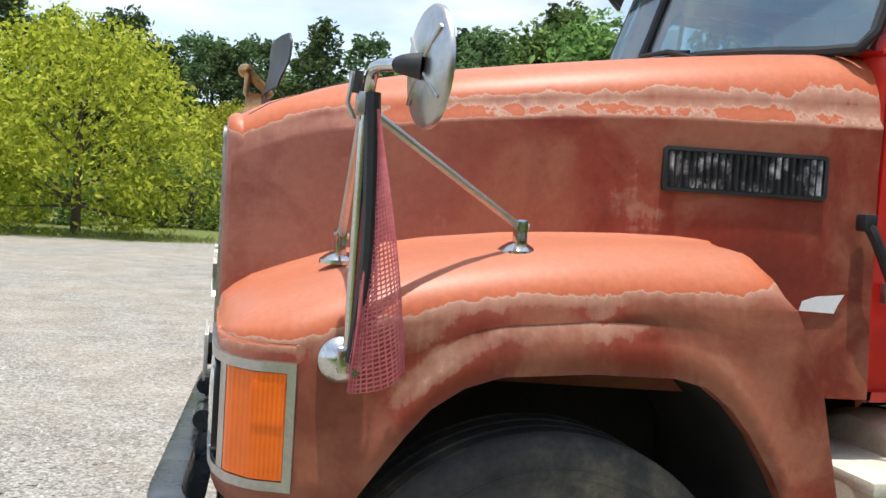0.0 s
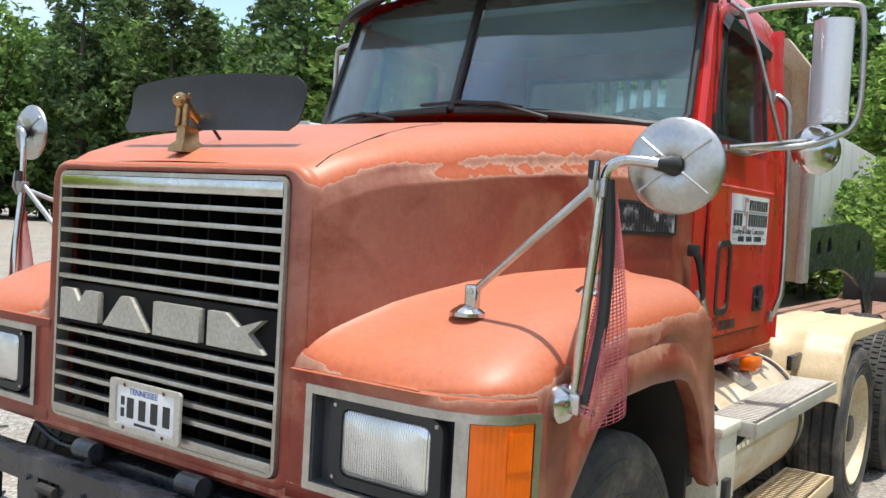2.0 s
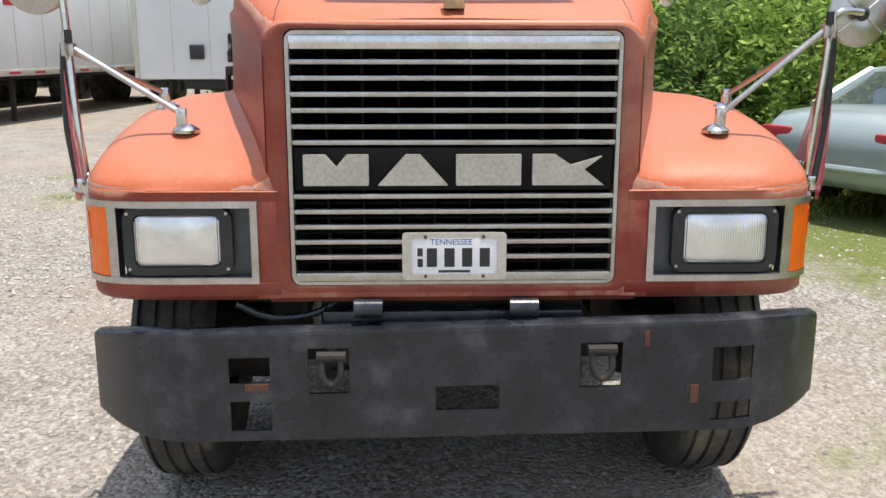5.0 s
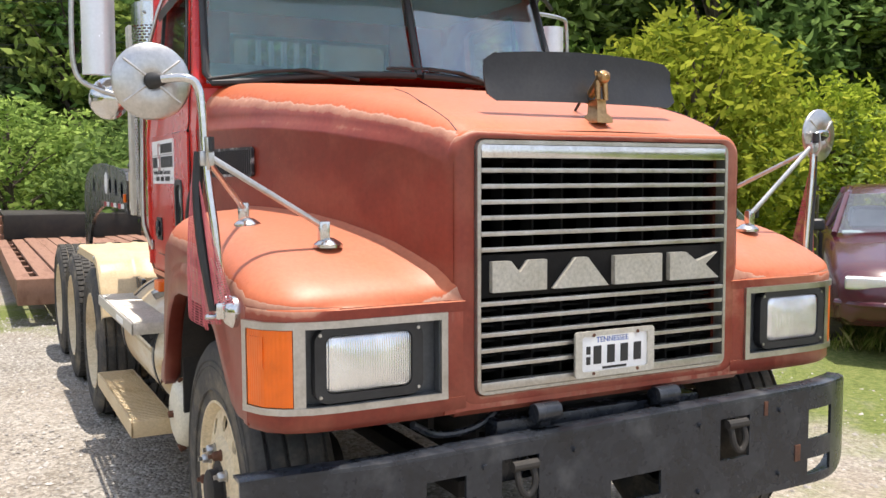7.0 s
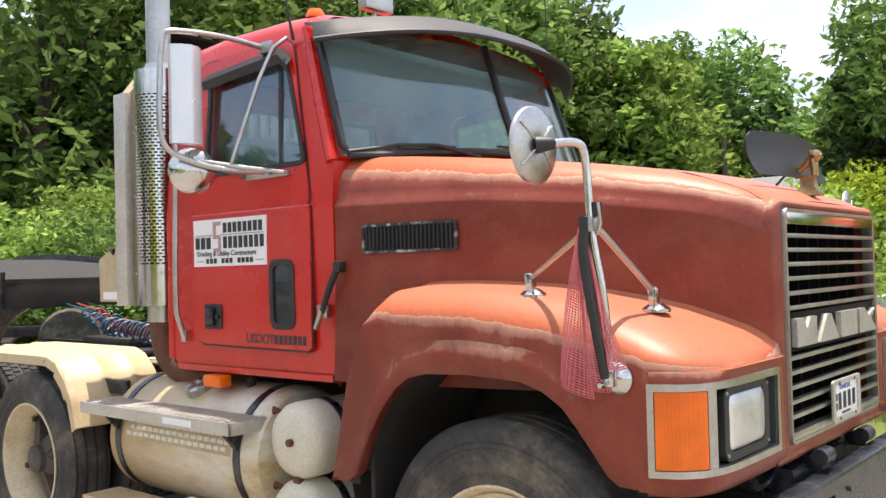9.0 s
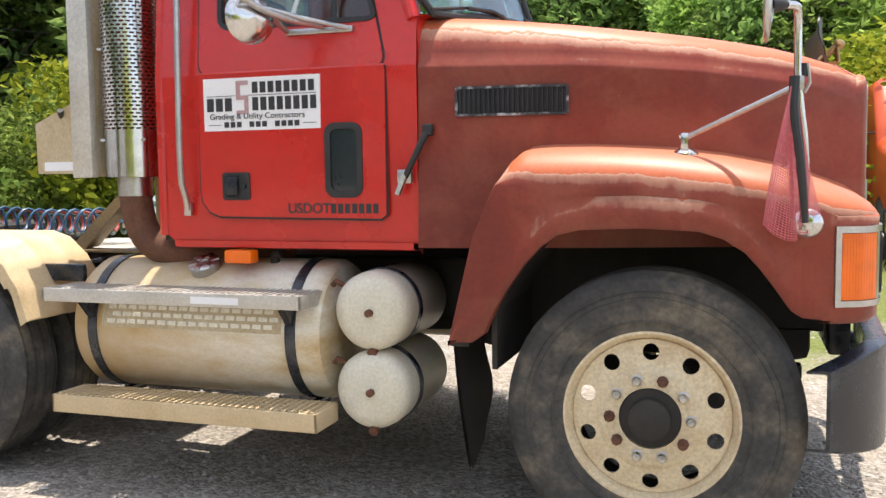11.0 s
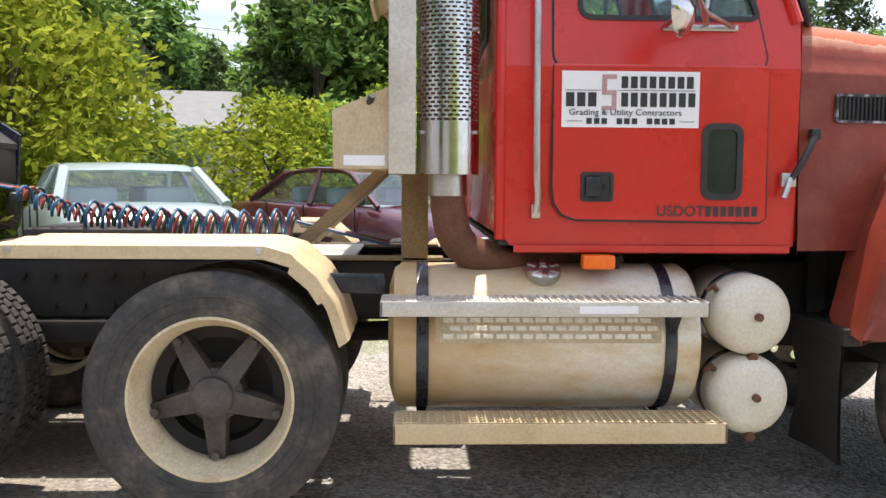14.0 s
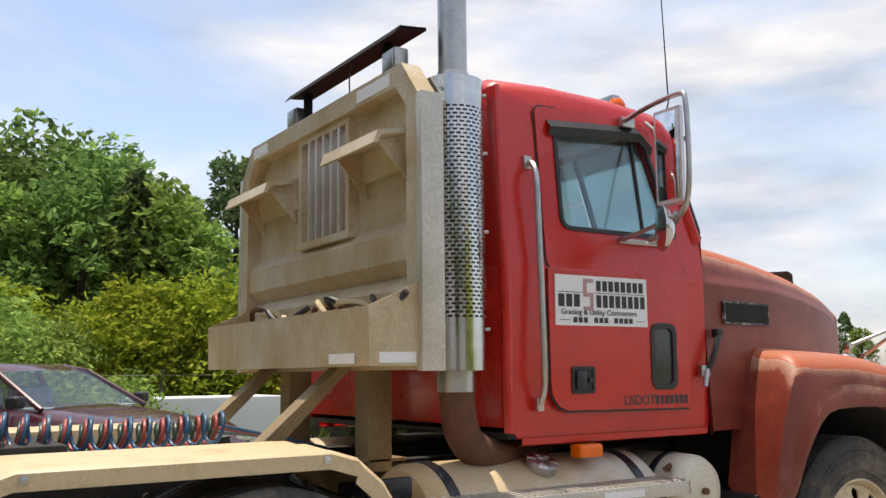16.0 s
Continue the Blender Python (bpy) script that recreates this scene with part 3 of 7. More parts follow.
def lettering(name, body, size, m, material, parent, bold=0.0, width=1.0):
    cu = bpy.data.curves.new(name, 'FONT'); cu.body = body; cu.size = size; cu.align_x = 'CENTER'; cu.align_y = 'CENTER'; cu.extrude = 0.0006; cu.offset = bold
    tmp = bpy.data.objects.new(name + "_curve", cu); me = bpy.data.meshes.new_from_object(tmp)
    bpy.data.objects.remove(tmp); bpy.data.curves.remove(cu)
    for v in me.vertices: v.co = m @ Vector((v.co.x * width, v.co.y, v.co.z))
    me.materials.append(material); ob = new(name, me); ob.parent = parent
    return ob


def interp(x, table):
    for (a, va), (b, vb) in zip(table, table[1:]):
        if x <= b:
            t = 0 if b == a else max(0, (x - a) / (b - a)); return va + (vb - va) * t
    return table[-1][1]


def ss(t):
    t = min(1, max(0, t)); return t * t * (3 - 2 * t)


def ground_z(x, y):
    return 0.05 + 0.06 * ss((x - 0.8) / 3.0) + 0.06 * ss((-y - 2.5) / 3.5) + 0.25 * ss((-y - 8) / 14)


# ---- ground ----
def axis_steps():
    out = [-900, -400, -200, -110, -70, -50, -38]
    out += [-30 + 1.0 * k for k in range(0, 61)]
    return out + [36, 46, 60, 80, 120, 220, 420, 900]


gx = axis_steps(); gy = axis_steps()
gv = [(x, y, ground_z(x, y) + (0.018 * noise.noise(Vector((x * 0.35, y * 0.35, 0))) if max(abs(x), abs(y)) < 31 and not (-1 < x < 7 and -2.2 < y < 2.2) else 0)) for y in gy for x in gx]
gf = [(j * len(gx) + i, j * len(gx) + i + 1, (j + 1) * len(gx) + i + 1, (j + 1) * len(gx) + i) for j in range(len(gy) - 1) for i in range(len(gx) - 1)]
tagged(part("ground", (gv, gf), ground_mat(), smooth=80), "pale gravel lot with patchy green grass beyond it", "ground", kind="structure")

# ---- the truck ----
truck = thing("semi_truck", "red conventional semi truck with faded orange hood and dusty tyres", "truck")


def P(name, g, material, label="", parent=None, smooth=35):
    return part(name, g, material, truck if parent is None else parent, label, smooth)


def both(name, g, material, label="", parent=None, smooth=35):
    return P(name, g, material, label, parent, smooth), P(name, mirrored(g), material, label, parent, smooth)


# hood: centre body, narrowing to the grille
def hood_half(x):
    return 0.575 + 0.348 * x - 0.073 * x * x


def hood_top(x):
    return interp(x, [(0, 1.808), (0.02, 1.816), (0.1, 1.86), (0.3, 1.927), (0.5, 1.968), (0.7, 1.998), (1.1, 2.048), (1.4, 2.08), (1.66, 2.10)])


def hood_crease(x):
    return interp(x, [(0, 1.69), (0.1, 1.735), (0.2, 1.772), (0.6, 1.828), (1.0, 1.862), (1.66, 1.875)])


def hood_section(x):
    h, t, c = hood_half(x), hood_top(x), hood_crease(x)
    g = 0.012 * ss(x / 0.4)
    s = [(h + 0.02 * x, 1.16), (h + 0.012 * x, 1.4), (h + g * 0.6, c - 0.12), (h + g, c - 0.012), (h + g, c), (h - 0.004, c + 0.02)]
    for k in range(1, 9):
        a = radians(90 * k / 8)
        hh = min(0.17, 0.085 + 0.2 * x); vv = t - 0.012 - (c + 0.02)
        s.append((h - 0.004 - hh * (1 - math.cos(a)), c + 0.02 + vv * math.sin(a)))
    for u in (0.6, 0.3, 0.1): s.append((s[13][0] * u, t - 0.012 + 0.012 * (1 - u * u)))
    return [(x, y, z) for y, z in s] + [(x, 0, t)] + [(x, -y, z) for y, z in reversed(s)]


hx = [0.012, 0.035, 0.06, 0.1, 0.16, 0.24, 0.34, 0.46, 0.6, 0.76, 0.92, 1.08, 1.24, 1.4, 1.54, 1.63, 1.655]
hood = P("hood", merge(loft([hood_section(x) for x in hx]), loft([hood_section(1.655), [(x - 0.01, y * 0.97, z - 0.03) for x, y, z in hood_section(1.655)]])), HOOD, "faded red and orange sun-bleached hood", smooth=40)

# painted surround of the grille: rounded bars with a soft lip
def ring(u, v0, v1, r, x):
    return [(x, y, z) for y, z in rrect(-u, u, v0, v1, r, 6)]


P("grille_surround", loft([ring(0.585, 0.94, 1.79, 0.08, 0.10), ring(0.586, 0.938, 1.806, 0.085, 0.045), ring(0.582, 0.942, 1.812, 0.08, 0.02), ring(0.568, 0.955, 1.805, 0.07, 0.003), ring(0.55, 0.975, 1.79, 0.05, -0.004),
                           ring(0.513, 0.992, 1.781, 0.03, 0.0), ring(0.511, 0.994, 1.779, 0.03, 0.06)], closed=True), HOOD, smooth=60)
def hood_z(x, y):
    s = hood_section(x)[:18]
    for (x0, ya, za), (x1, yb, zb) in zip(s[5:], s[6:]):
        if yb <= y <= ya: return zb + (za - zb) * (y - yb) / (ya - yb + 1e-9)
    return hood_top(x)


for s_ in (1, -1):
    part("hood_seam", tube([(x, s_ * y, hood_z(x, y) - 0.0006) for x, y in [(0.05 + 0.05 * k, 0.545 - 0.26 * max(0, (0.05 * k - 0.25))) for k in range(15)]], 0.0022, 5), BLACK, hood)

# grille: chrome frame, bars, dark core behind
grille = P("grille", loft([ring(0.511, 0.994, 1.779, 0.03, 0.012), ring(0.508, 0.997, 1.776, 0.03, -0.012), ring(0.496, 1.008, 1.764, 0.024, -0.012), ring(0.494, 1.01, 1.762, 0.022, 0.03)], closed=True), GRILLE, "satin metal grille with horizontal bars", smooth=50)
part("top_bar", box(-0.014, 0.02, -0.495, 0.495, 1.722, 1.763, 0.004), CHROME, grille)
part("bottom_bar", box(-0.014, 0.02, -0.495, 0.495, 1.009, 1.036, 0.004), GRILLE, grille)
for z in (1.685, 1.637, 1.589, 1.541, 1.492, 1.444, 1.278, 1.230, 1.182, 1.134, 1.086):
    part("grille_bar", merge(box(-0.012, 0.012, -0.495, 0.495, z - 0.0072, z + 0.0072, 0.003)), GRILLE, grille)
core = part("grille_core", merge(box(0.10, 0.115, -0.50, 0.50, 1.0, 1.77, 0, 1), *[box(0.03, 0.10, -0.50 + k / 9, -0.50 + k / 9 + 0.008, 1.0, 1.77, 0.001, 1) for k in range(1, 9)],
                                 *[box(0.06, 0.10, -0.5, 0.5, 1.05 + 0.048 * k, 1.058 + 0.048 * k, 0.001, 1) for k in range(15)]), COREBLK, grille, "black louvred radiator screen")
part("name_panel", box(-0.002, 0.03, -0.49, 0.49, 1.296, 1.428, 0.003), COREBLK, grille)


def emblem(poly):
    return plate(rounded(poly, 0.003, 2), [], 0.02, lambda u, v, d: (-0.003 - d, -u, v))


EZ0, EZ1 = 1.313, 1.408
for poly in ([(-0.462, EZ0), (-0.462, EZ1), (-0.395, EZ1), (-0.362, 1.37), (-0.33, EZ1), (-0.263, EZ1), (-0.263, EZ0)],
             [(-0.235, EZ0), (-0.15, EZ1), (-0.105, EZ1), (-0.02, EZ0)],
             [(0.005, EZ0), (0.005, EZ1), (0.205, EZ1), (0.205, EZ0)],
             [(0.24, EZ0), (0.24, EZ1), (0.31, EZ1), (0.36, 1.375), (0.455, EZ1 - 0.005), (0.40, 1.362), (0.462, EZ0), (0.37, EZ0)]):
    part("emblem_block", emblem(poly), LETTER, grille, "beige metal emblem block")

# number plate in a diamond-plate frame
plate_ob = P("number_plate", plate(rrect(-0.162, 0.162, 1.018, 1.168, 0.012), [rrect(-0.135, 0.135, 1.036, 1.152, 0.01)], 0.008, lambda u, v, d: (-0.03 - d, u, v)), ALU, "white number plate in a diamond-plate frame")
part("plate_face", box(-0.031, -0.026, -0.14, 0.14, 1.03, 1.157, 0.001), WHITE, plate_ob)
for g in [box(-0.0325, -0.03, 0.07 - 0.055 * k - 0.016, 0.07 - 0.055 * k + 0.016, 1.058, 1.118, 0.001, 1) for k in range(4)] + [box(-0.0325, -0.03, 0.098, 0.115, 1.092, 1.118, 0.001, 1), box(-0.0325, -0.03, 0.098, 0.115, 1.058, 1.084, 0.001, 1), box(-0.0325, -0.03, -0.05, 0.05, 1.040, 1.048, 0.001, 1)]:
    part("plate_bar", g, INK, plate_ob)
FRONT = Matrix(((0, 0, -1, -0.0325), (-1, 0, 0, 0.0), (0, 1, 0, 0), (0, 0, 0, 1)))
lettering("state_name", "TENNESSEE", 0.026, Matrix.Translation((0, 0.01, 1.137)) @ FRONT, BLUEINK, plate_ob)
for y, z in ((-0.09, 1.03), (0.09, 1.03), (-0.09, 1.155), (0.09, 1.155)): part("plate_bolt", rod((-0.04, y, z), (-0.028, y, z), 0.006, 8), RUST, plate_ob)
P("plate_bracket", box(-0.03, 0.0, -0.1, 0.1, 1.06, 1.13, 0.003), BLACK)

# fenders
NOSE = [(0.0, 0.545), (0.0, 0.61), (0.0, 0.80), (0.002, 0.95), (0.012, 1.03), (0.034, 1.095), (0.078, 1.145), (0.157, 1.176)]


def f_out(x):
    return interp(x, [(0, 0.95), (0.012, 1.03), (0.034, 1.095), (0.078, 1.145), (0.157, 1.176), (0.3, 1.184), (0.7, 1.19), (1.2, 1.185), (1.48, 1.165)])


F_TOP = [(0, 1.315), (0.03, 1.345), (0.08, 1.378), (0.157, 1.41), (0.25, 1.445), (0.35, 1.472), (0.5, 1.503), (0.7, 1.53), (0.95, 1.545), (1.15, 1.547), (1.21, 1.54), (1.25, 1.505), (1.29, 1.43), (1.33, 1.345), (1.38, 1.23), (1.43, 1.03), (1.475, 0.845)]
F_LOW = [(0.157, 0.955), (0.25, 0.962), (0.285, 0.985), (0.33, 1.05), (0.38, 1.118), (0.43, 1.175), (0.50, 1.22), (0.58, 1.245), (0.78, 1.255), (0.98, 1.248), (1.06, 1.228), (1.12, 1.185), (1.18, 1.12), (1.25, 1.02), (1.30, 0.93), (1.345, 0.83), (1.475, 0.825)]


def fender_section(x):
    o, t = f_out(x), interp(x, F_TOP)
    yi = hood_half(x) - 0.03
    zs = min(interp(x, [(0, 1.298), (0.157, 1.30), (0.4, 1.355), (0.8, 1.40), (1.2, 1.405), (1.5, 1.4)]), t - 0.02)
    w = o - yi; s = [(yi, t + 0.045), (yi + 0.025, t + 0.018), (yi + 0.06, t + 0.003)]
    rr = min(0.17, w * 0.5)
    for u in (0.3, 0.65): s.append((yi + 0.06 + (o - rr - yi - 0.06) * u, t - 0.006 * u))
    for k in range(8):
        a = radians(90 * k / 7); s.append((o - rr + rr * math.sin(a), zs + (t - 0.008 - zs) * math.cos(a)))
    return [(x, y, z) for y, z in s]


fx = [0.0, 0.012, 0.034, 0.078, 0.157, 0.2, 0.25, 0.285, 0.33, 0.38, 0.43, 0.5, 0.58, 0.68, 0.78, 0.88, 0.98, 1.06, 1.12, 1.18, 1.21, 1.25, 1.29, 1.33, 1.38, 1.43, 1.475]
top = loft([[(-0.002, y, 1.2975) for x, y, z in fender_section(0.0)]] + [[(x + 0.004, y, z) for x, y, z in fender_section(0.0)]] + [fender_section(x) for x in fx[1:]])


def side_section(x):
    o, t = f_out(x), interp(x, F_TOP); zs = fender_section(x)[-1][2]; zl = min(interp(x, F_LOW), zs - 0.006)
    fl = min(zl + 0.085, zs - 0.004); flare = 0.013 * ss((x - 0.2) / 0.2)
    return [(x, o, zs), (x, o + 0.002, (zs + fl) / 2), (x, o, min(fl + 0.03, (zs + fl) / 2 - 0.001)), (x, o + flare, fl - 0.012), (x, o + flare, zl + 0.012), (x, o + flare - 0.006, zl), (x, o - 0.035, zl), (x, o - 0.05, zl + 0.02)]


side = loft([side_section(x) for x in fx if x >= 0.157])
nose_top = loft([[(x, y, 1.2985) for x, y in NOSE], [(x - 0.006, y, 1.292) for x, y in NOSE], [(x - 0.004, y, 1.262) for x, y in NOSE], [(x + 0.02, y - 0.01, 1.258) for x, y in NOSE]])
nose_low = loft([[(x + 0.02, y - 0.01, 1.004) for x, y in NOSE], [(x - 0.004, y, 1.002) for x, y in NOSE], [(x - 0.004, y, 0.965) for x, y in NOSE], [(x + 0.012, y - 0.008, 0.945) for x, y in NOSE], [(x + 0.06, y - 0.03, 0.945) for x, y in NOSE]])
nose_in = box(-0.003, 0.05, 0.55, 0.618, 0.95, 1.30, 0.003)
corner = box(0.15, 0.19, 1.13, 1.1765, 0.955, 1.30, 0.002)
fend_in = loft([[(x, f_out(x) - 0.05, min(interp(x, F_LOW), fender_section(x)[-1][2] - 0.006) + 0.02), (x, 0.60, min(interp(x, F_LOW), 1.26) + 0.03)] for x in fx if x >= 0.285])
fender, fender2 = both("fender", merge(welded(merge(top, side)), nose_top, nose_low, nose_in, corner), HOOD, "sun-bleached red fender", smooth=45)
for fo, sg in ((fender, 1), (fender2, -1)):
    g = fend_in if sg > 0 else mirrored(fend_in)
    part("wheel_well", g, DARK, fo)
    for wx in ((1.30, 1.32, 0.5, 0.72, 1.16),): part("well_panel", box(wx[0], wx[1], *sorted((sg * wx[2], sg * 1.12)), wx[3], wx[4], 0, 1), DARK, fo)
    part("well_side", box(0.3, 1.4, *sorted((sg * 0.50, sg * 0.52)), 0.8, 1.5, 0, 1), DARK, fo)
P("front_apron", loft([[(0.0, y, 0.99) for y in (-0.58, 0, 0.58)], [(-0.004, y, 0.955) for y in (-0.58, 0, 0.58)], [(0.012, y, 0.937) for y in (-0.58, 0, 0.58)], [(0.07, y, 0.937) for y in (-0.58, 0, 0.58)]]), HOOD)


# headlamps: bezel wraps round the corner
def nose_at(y):
    return interp(y, [(b, a) for a, b in NOSE])


def along(s):
    """Arc from the inner end of the bezel round the corner."""
    pts = [Vector(p) for p in NOSE[1:]]; L = [0]
    for a, b in zip(pts, pts[1:]): L.append(L[-1] + (b - a).length)
    s = min(max(s, 0), L[-1])
    for i in range(len(L) - 1):
        if s <= L[i + 1] + 1e-9:
            p = pts[i].lerp(pts[i + 1], (s - L[i]) / (L[i + 1] - L[i])); d = (pts[i + 1] - pts[i]).normalized()
            return p.x, p.y, d.y, -d.x
    return pts[-1].x, pts[-1].y, 0, -1


ARC = 0.642


def wrap(s, z, out):
    x, y, nx, ny = along(s)
    return (x - nx * out, y - ny * out, z)


def strip(s0, s1, z0, z1, out, thick, n=26):
    secs = []
    for k in range(n + 1):
        s = s0 + (s1 - s0) * k / n
        secs.append([wrap(s, z0, out - thick), wrap(s, z0, out), wrap(s, z1, out), wrap(s, z1, out - thick)])
    return loft(secs, closed=True, caps=True)


bezel = merge(strip(0.0, ARC, 1.243, 1.264, 0.014, 0.02), strip(0.0, ARC, 1.002, 1.022, 0.014, 0.02), strip(0.0, 0.022, 1.0215, 1.2435, 0.0135, 0.02, 3), strip(ARC - 0.02, ARC, 1.0215, 1.2435, 0.0135, 0.02, 4))
bucket = merge(strip(0.02, 0.44, 1.02, 1.245, -0.03, 0.006, 10), strip(0.02, 0.44, 1.018, 1.024, 0.006, 0.04, 10), strip(0.02, 0.44, 1.241, 1.247, 0.006, 0.04, 10), strip(0.018, 0.026, 1.02, 1.245, 0.006, 0.04, 2))
frame_l = plate(rrect(0.690, 1.026, 1.030, 1.242, 0.04), [rrect(0.726, 0.994, 1.056, 1.222, 0.024)], 0.03, lambda u, v, d: (0.024 - d, u, v))
lens = loft([[(0.02, y, z) for y, z in rrect(0.726, 0.994, 1.056, 1.222, 0.024)], [(-0.004, y, z) for y, z in rrect(0.729, 0.991, 1.059, 1.219, 0.024)], [(-0.012, y, z) for y, z in rrect(0.745, 0.975, 1.075, 1.203, 0.022)], [(-0.015, y, z) for y, z in rrect(0.82, 0.90, 1.124, 1.154, 0.01)]], closed=True, caps=True)
amber = strip(0.472, ARC - 0.022, 1.024, 1.241, 0.010, 0.05, 14)
post = strip(0.436, 0.470, 1.021, 1.245, 0.011, 0.03, 4)
amber_hi = strip(0.555, ARC - 0.024, 1.135, 1.222, 0.0125, 0.004, 6)
for sg in (1, -1):
    mg = (lambda g: g) if sg > 0 else mirrored
    hl = P("headlamp_assembly", mg(bezel), STEEL, "metal headlamp bezel wrapping the fender corner", smooth=40)
    part("bucket", mg(bucket), BUCKET, hl); part("lamp_frame", mg(frame_l), BLACK, hl); part("headlamp_lens", mg(lens), HEADLENS, hl, "ribbed clear headlamp lens", smooth=60)
    part("indicator_lens", mg(merge(amber, amber_hi)), AMBER, hl, "amber plastic indicator lens"); part("divider", mg(post), STEEL, hl)
    for y, z in ((0.706, 1.05), (0.706, 1.226), (1.01, 1.05), (1.01, 1.226)): part("screw", mg(rod((-0.01, y, z), (0.0, y, z), 0.005, 8)), STEEL, hl)

# hood louvre vents
def hood_side(x, z, out):
    a = math.atan(0.348 - 0.146 * x)
    return (x - out * math.sin(a), hood_half(x) + 0.012 + out * math.cos(a) + 0.0, z)


vent_frame = plate(rrect(1.075, 1.507, 1.672, 1.787, 0.012), [rrect(1.085, 1.497, 1.682, 1.777, 0.008)], 0.012, lambda u, v, d: hood_side(u, v, d))
vent_back = plate(rrect(1.08, 1.50, 1.676, 1.783, 0.008), [], 0.004, lambda u, v, d: hood_side(u, v, d))
slat = lambda k: loft([[hood_side(1.092 + k * 0.0185 + du, z, o) for du, o in ((0, 0.004), (0.004, 0.013), (0.010, 0.011), (0.013, 0.004))] for z in (1.684, 1.69, 1.769, 1.775)], closed=True, caps=True)
for sg in (1, -1):
    mg = (lambda g: g) if sg > 0 else mirrored
    v = P("hood_vent", mg(vent_frame), CHIPPED if sg > 0 else BLACK, "black louvred vent with flaking paint")
    part("backing", mg(vent_back), BLACK, v)
    for k in range(22): part("louvre", mg(slat(k)), CHIPPED if sg < 0 else BLACK, v)

# rubber hood latches
latch = merge(tube([(1.60, 0.985, 1.63), (1.615, 1.005, 1.60), (1.665, 1.01, 1.50), (1.70, 1.0, 1.44)], [0.016, 0.014, 0.011, 0.012], 8, smooth=1), box(1.585, 1.625, 0.97, 1.01, 1.60, 1.645, 0.008))
lbase = merge(box(1.675, 1.735, 0.972, 1.0, 1.415, 1.47, 0.006), tube([(1.70, 1.0, 1.45), (1.73, 1.012, 1.37)], [0.014, 0.012], 8))
for sg in (1, -1):
    mg = (lambda g: g) if sg > 0 else mirrored
    lo = P("hood_latch", mg(latch), BLACK, "black rubber hood latch"); part("latch_catch", mg(lbase), STEEL, lo)

# bug deflector and ornament
defl = []
for k in range(25):
    u = -1 + 2 * k / 24; y = 0.388 * u; x = 0.078 + 0.035 * u * u; e = 1 if abs(u) < 0.93 else 1 - ((abs(u) - 0.93) / 0.07) ** 2.5 * 0.28
    h = 0.168 * e * (1 - 0.10 * u * u); z0 = 1.910 - 0.010 * u * u + (0.168 - h) * 0.5
    pr = [(x + 0.02 + 0.02 * math.sin(math.pi * t) * 1 - 0.02 * t + 0.045 * t * t, y, z0 + h * t) for t in (0, 0.2, 0.4, 0.6, 0.8, 1.0)]
    defl.append(pr + [(px + 0.006, py, pz) for px, py, pz in reversed(pr)])
bd = P("bug_deflector", loft(defl, closed=True, caps=True), BLACK, "dark smoked plastic bug deflector", smooth=60)
part("deflector_bracket", tube([(0.20, 0, hood_z(0.20, 0) - 0.004), (0.15, 0, 1.94)], 0.005, 6), BLACK, bd)
ped = loft([[(0.075 + 0.045 * sx * s, 0.032 * sy * s, z) for sx, sy in ((-1, -1), (1, -1), (1, 1), (-1, 1))] for s, z in ((1.0, 1.842), (0.95, 1.86), (0.6, 1.875), (0.55, 1.915), (0.58, 1.92))], closed=True, caps=True)
orn = merge(ped, tube([(0.128, 0, 1.916), (0.115, 0, 1.935), (0.088, 0, 1.958), (0.066, 0, 1.978), (0.056, 0, 1.99)], [0.014, 0.029, 0.030, 0.024, 0.016], 10, smooth=1), tube([(0.052, 0, 1.994), (0.036, 0, 1.992), (0.026, 0, 1.988)], [0.019, 0.015, 0.012], 8), tube([(0.062, 0.014, 2.0), (0.058, 0.020, 2.012)], [0.008, 0.003], 6), tube([(0.062, -0.014, 2.0), (0.058, -0.020, 2.012)], [0.008, 0.003], 6),
            lathe([(0, -0.022), (0.018, -0.016), (0.023, 0), (0.018, 0.016), (0, 0.022)], 12, Matrix.Translation((0.045, 0, 1.992))), tube([(0.055, 0.014, 1.98), (0.05, 0.016, 1.918)], [0.011, 0.009], 8), tube([(0.055, -0.014, 1.98), (0.05, -0.016, 1.918)], [0.011, 0.009], 8))
P("hood_ornament", orn, GOLD, "small gold metal hood ornament on a pedestal", smooth=50)

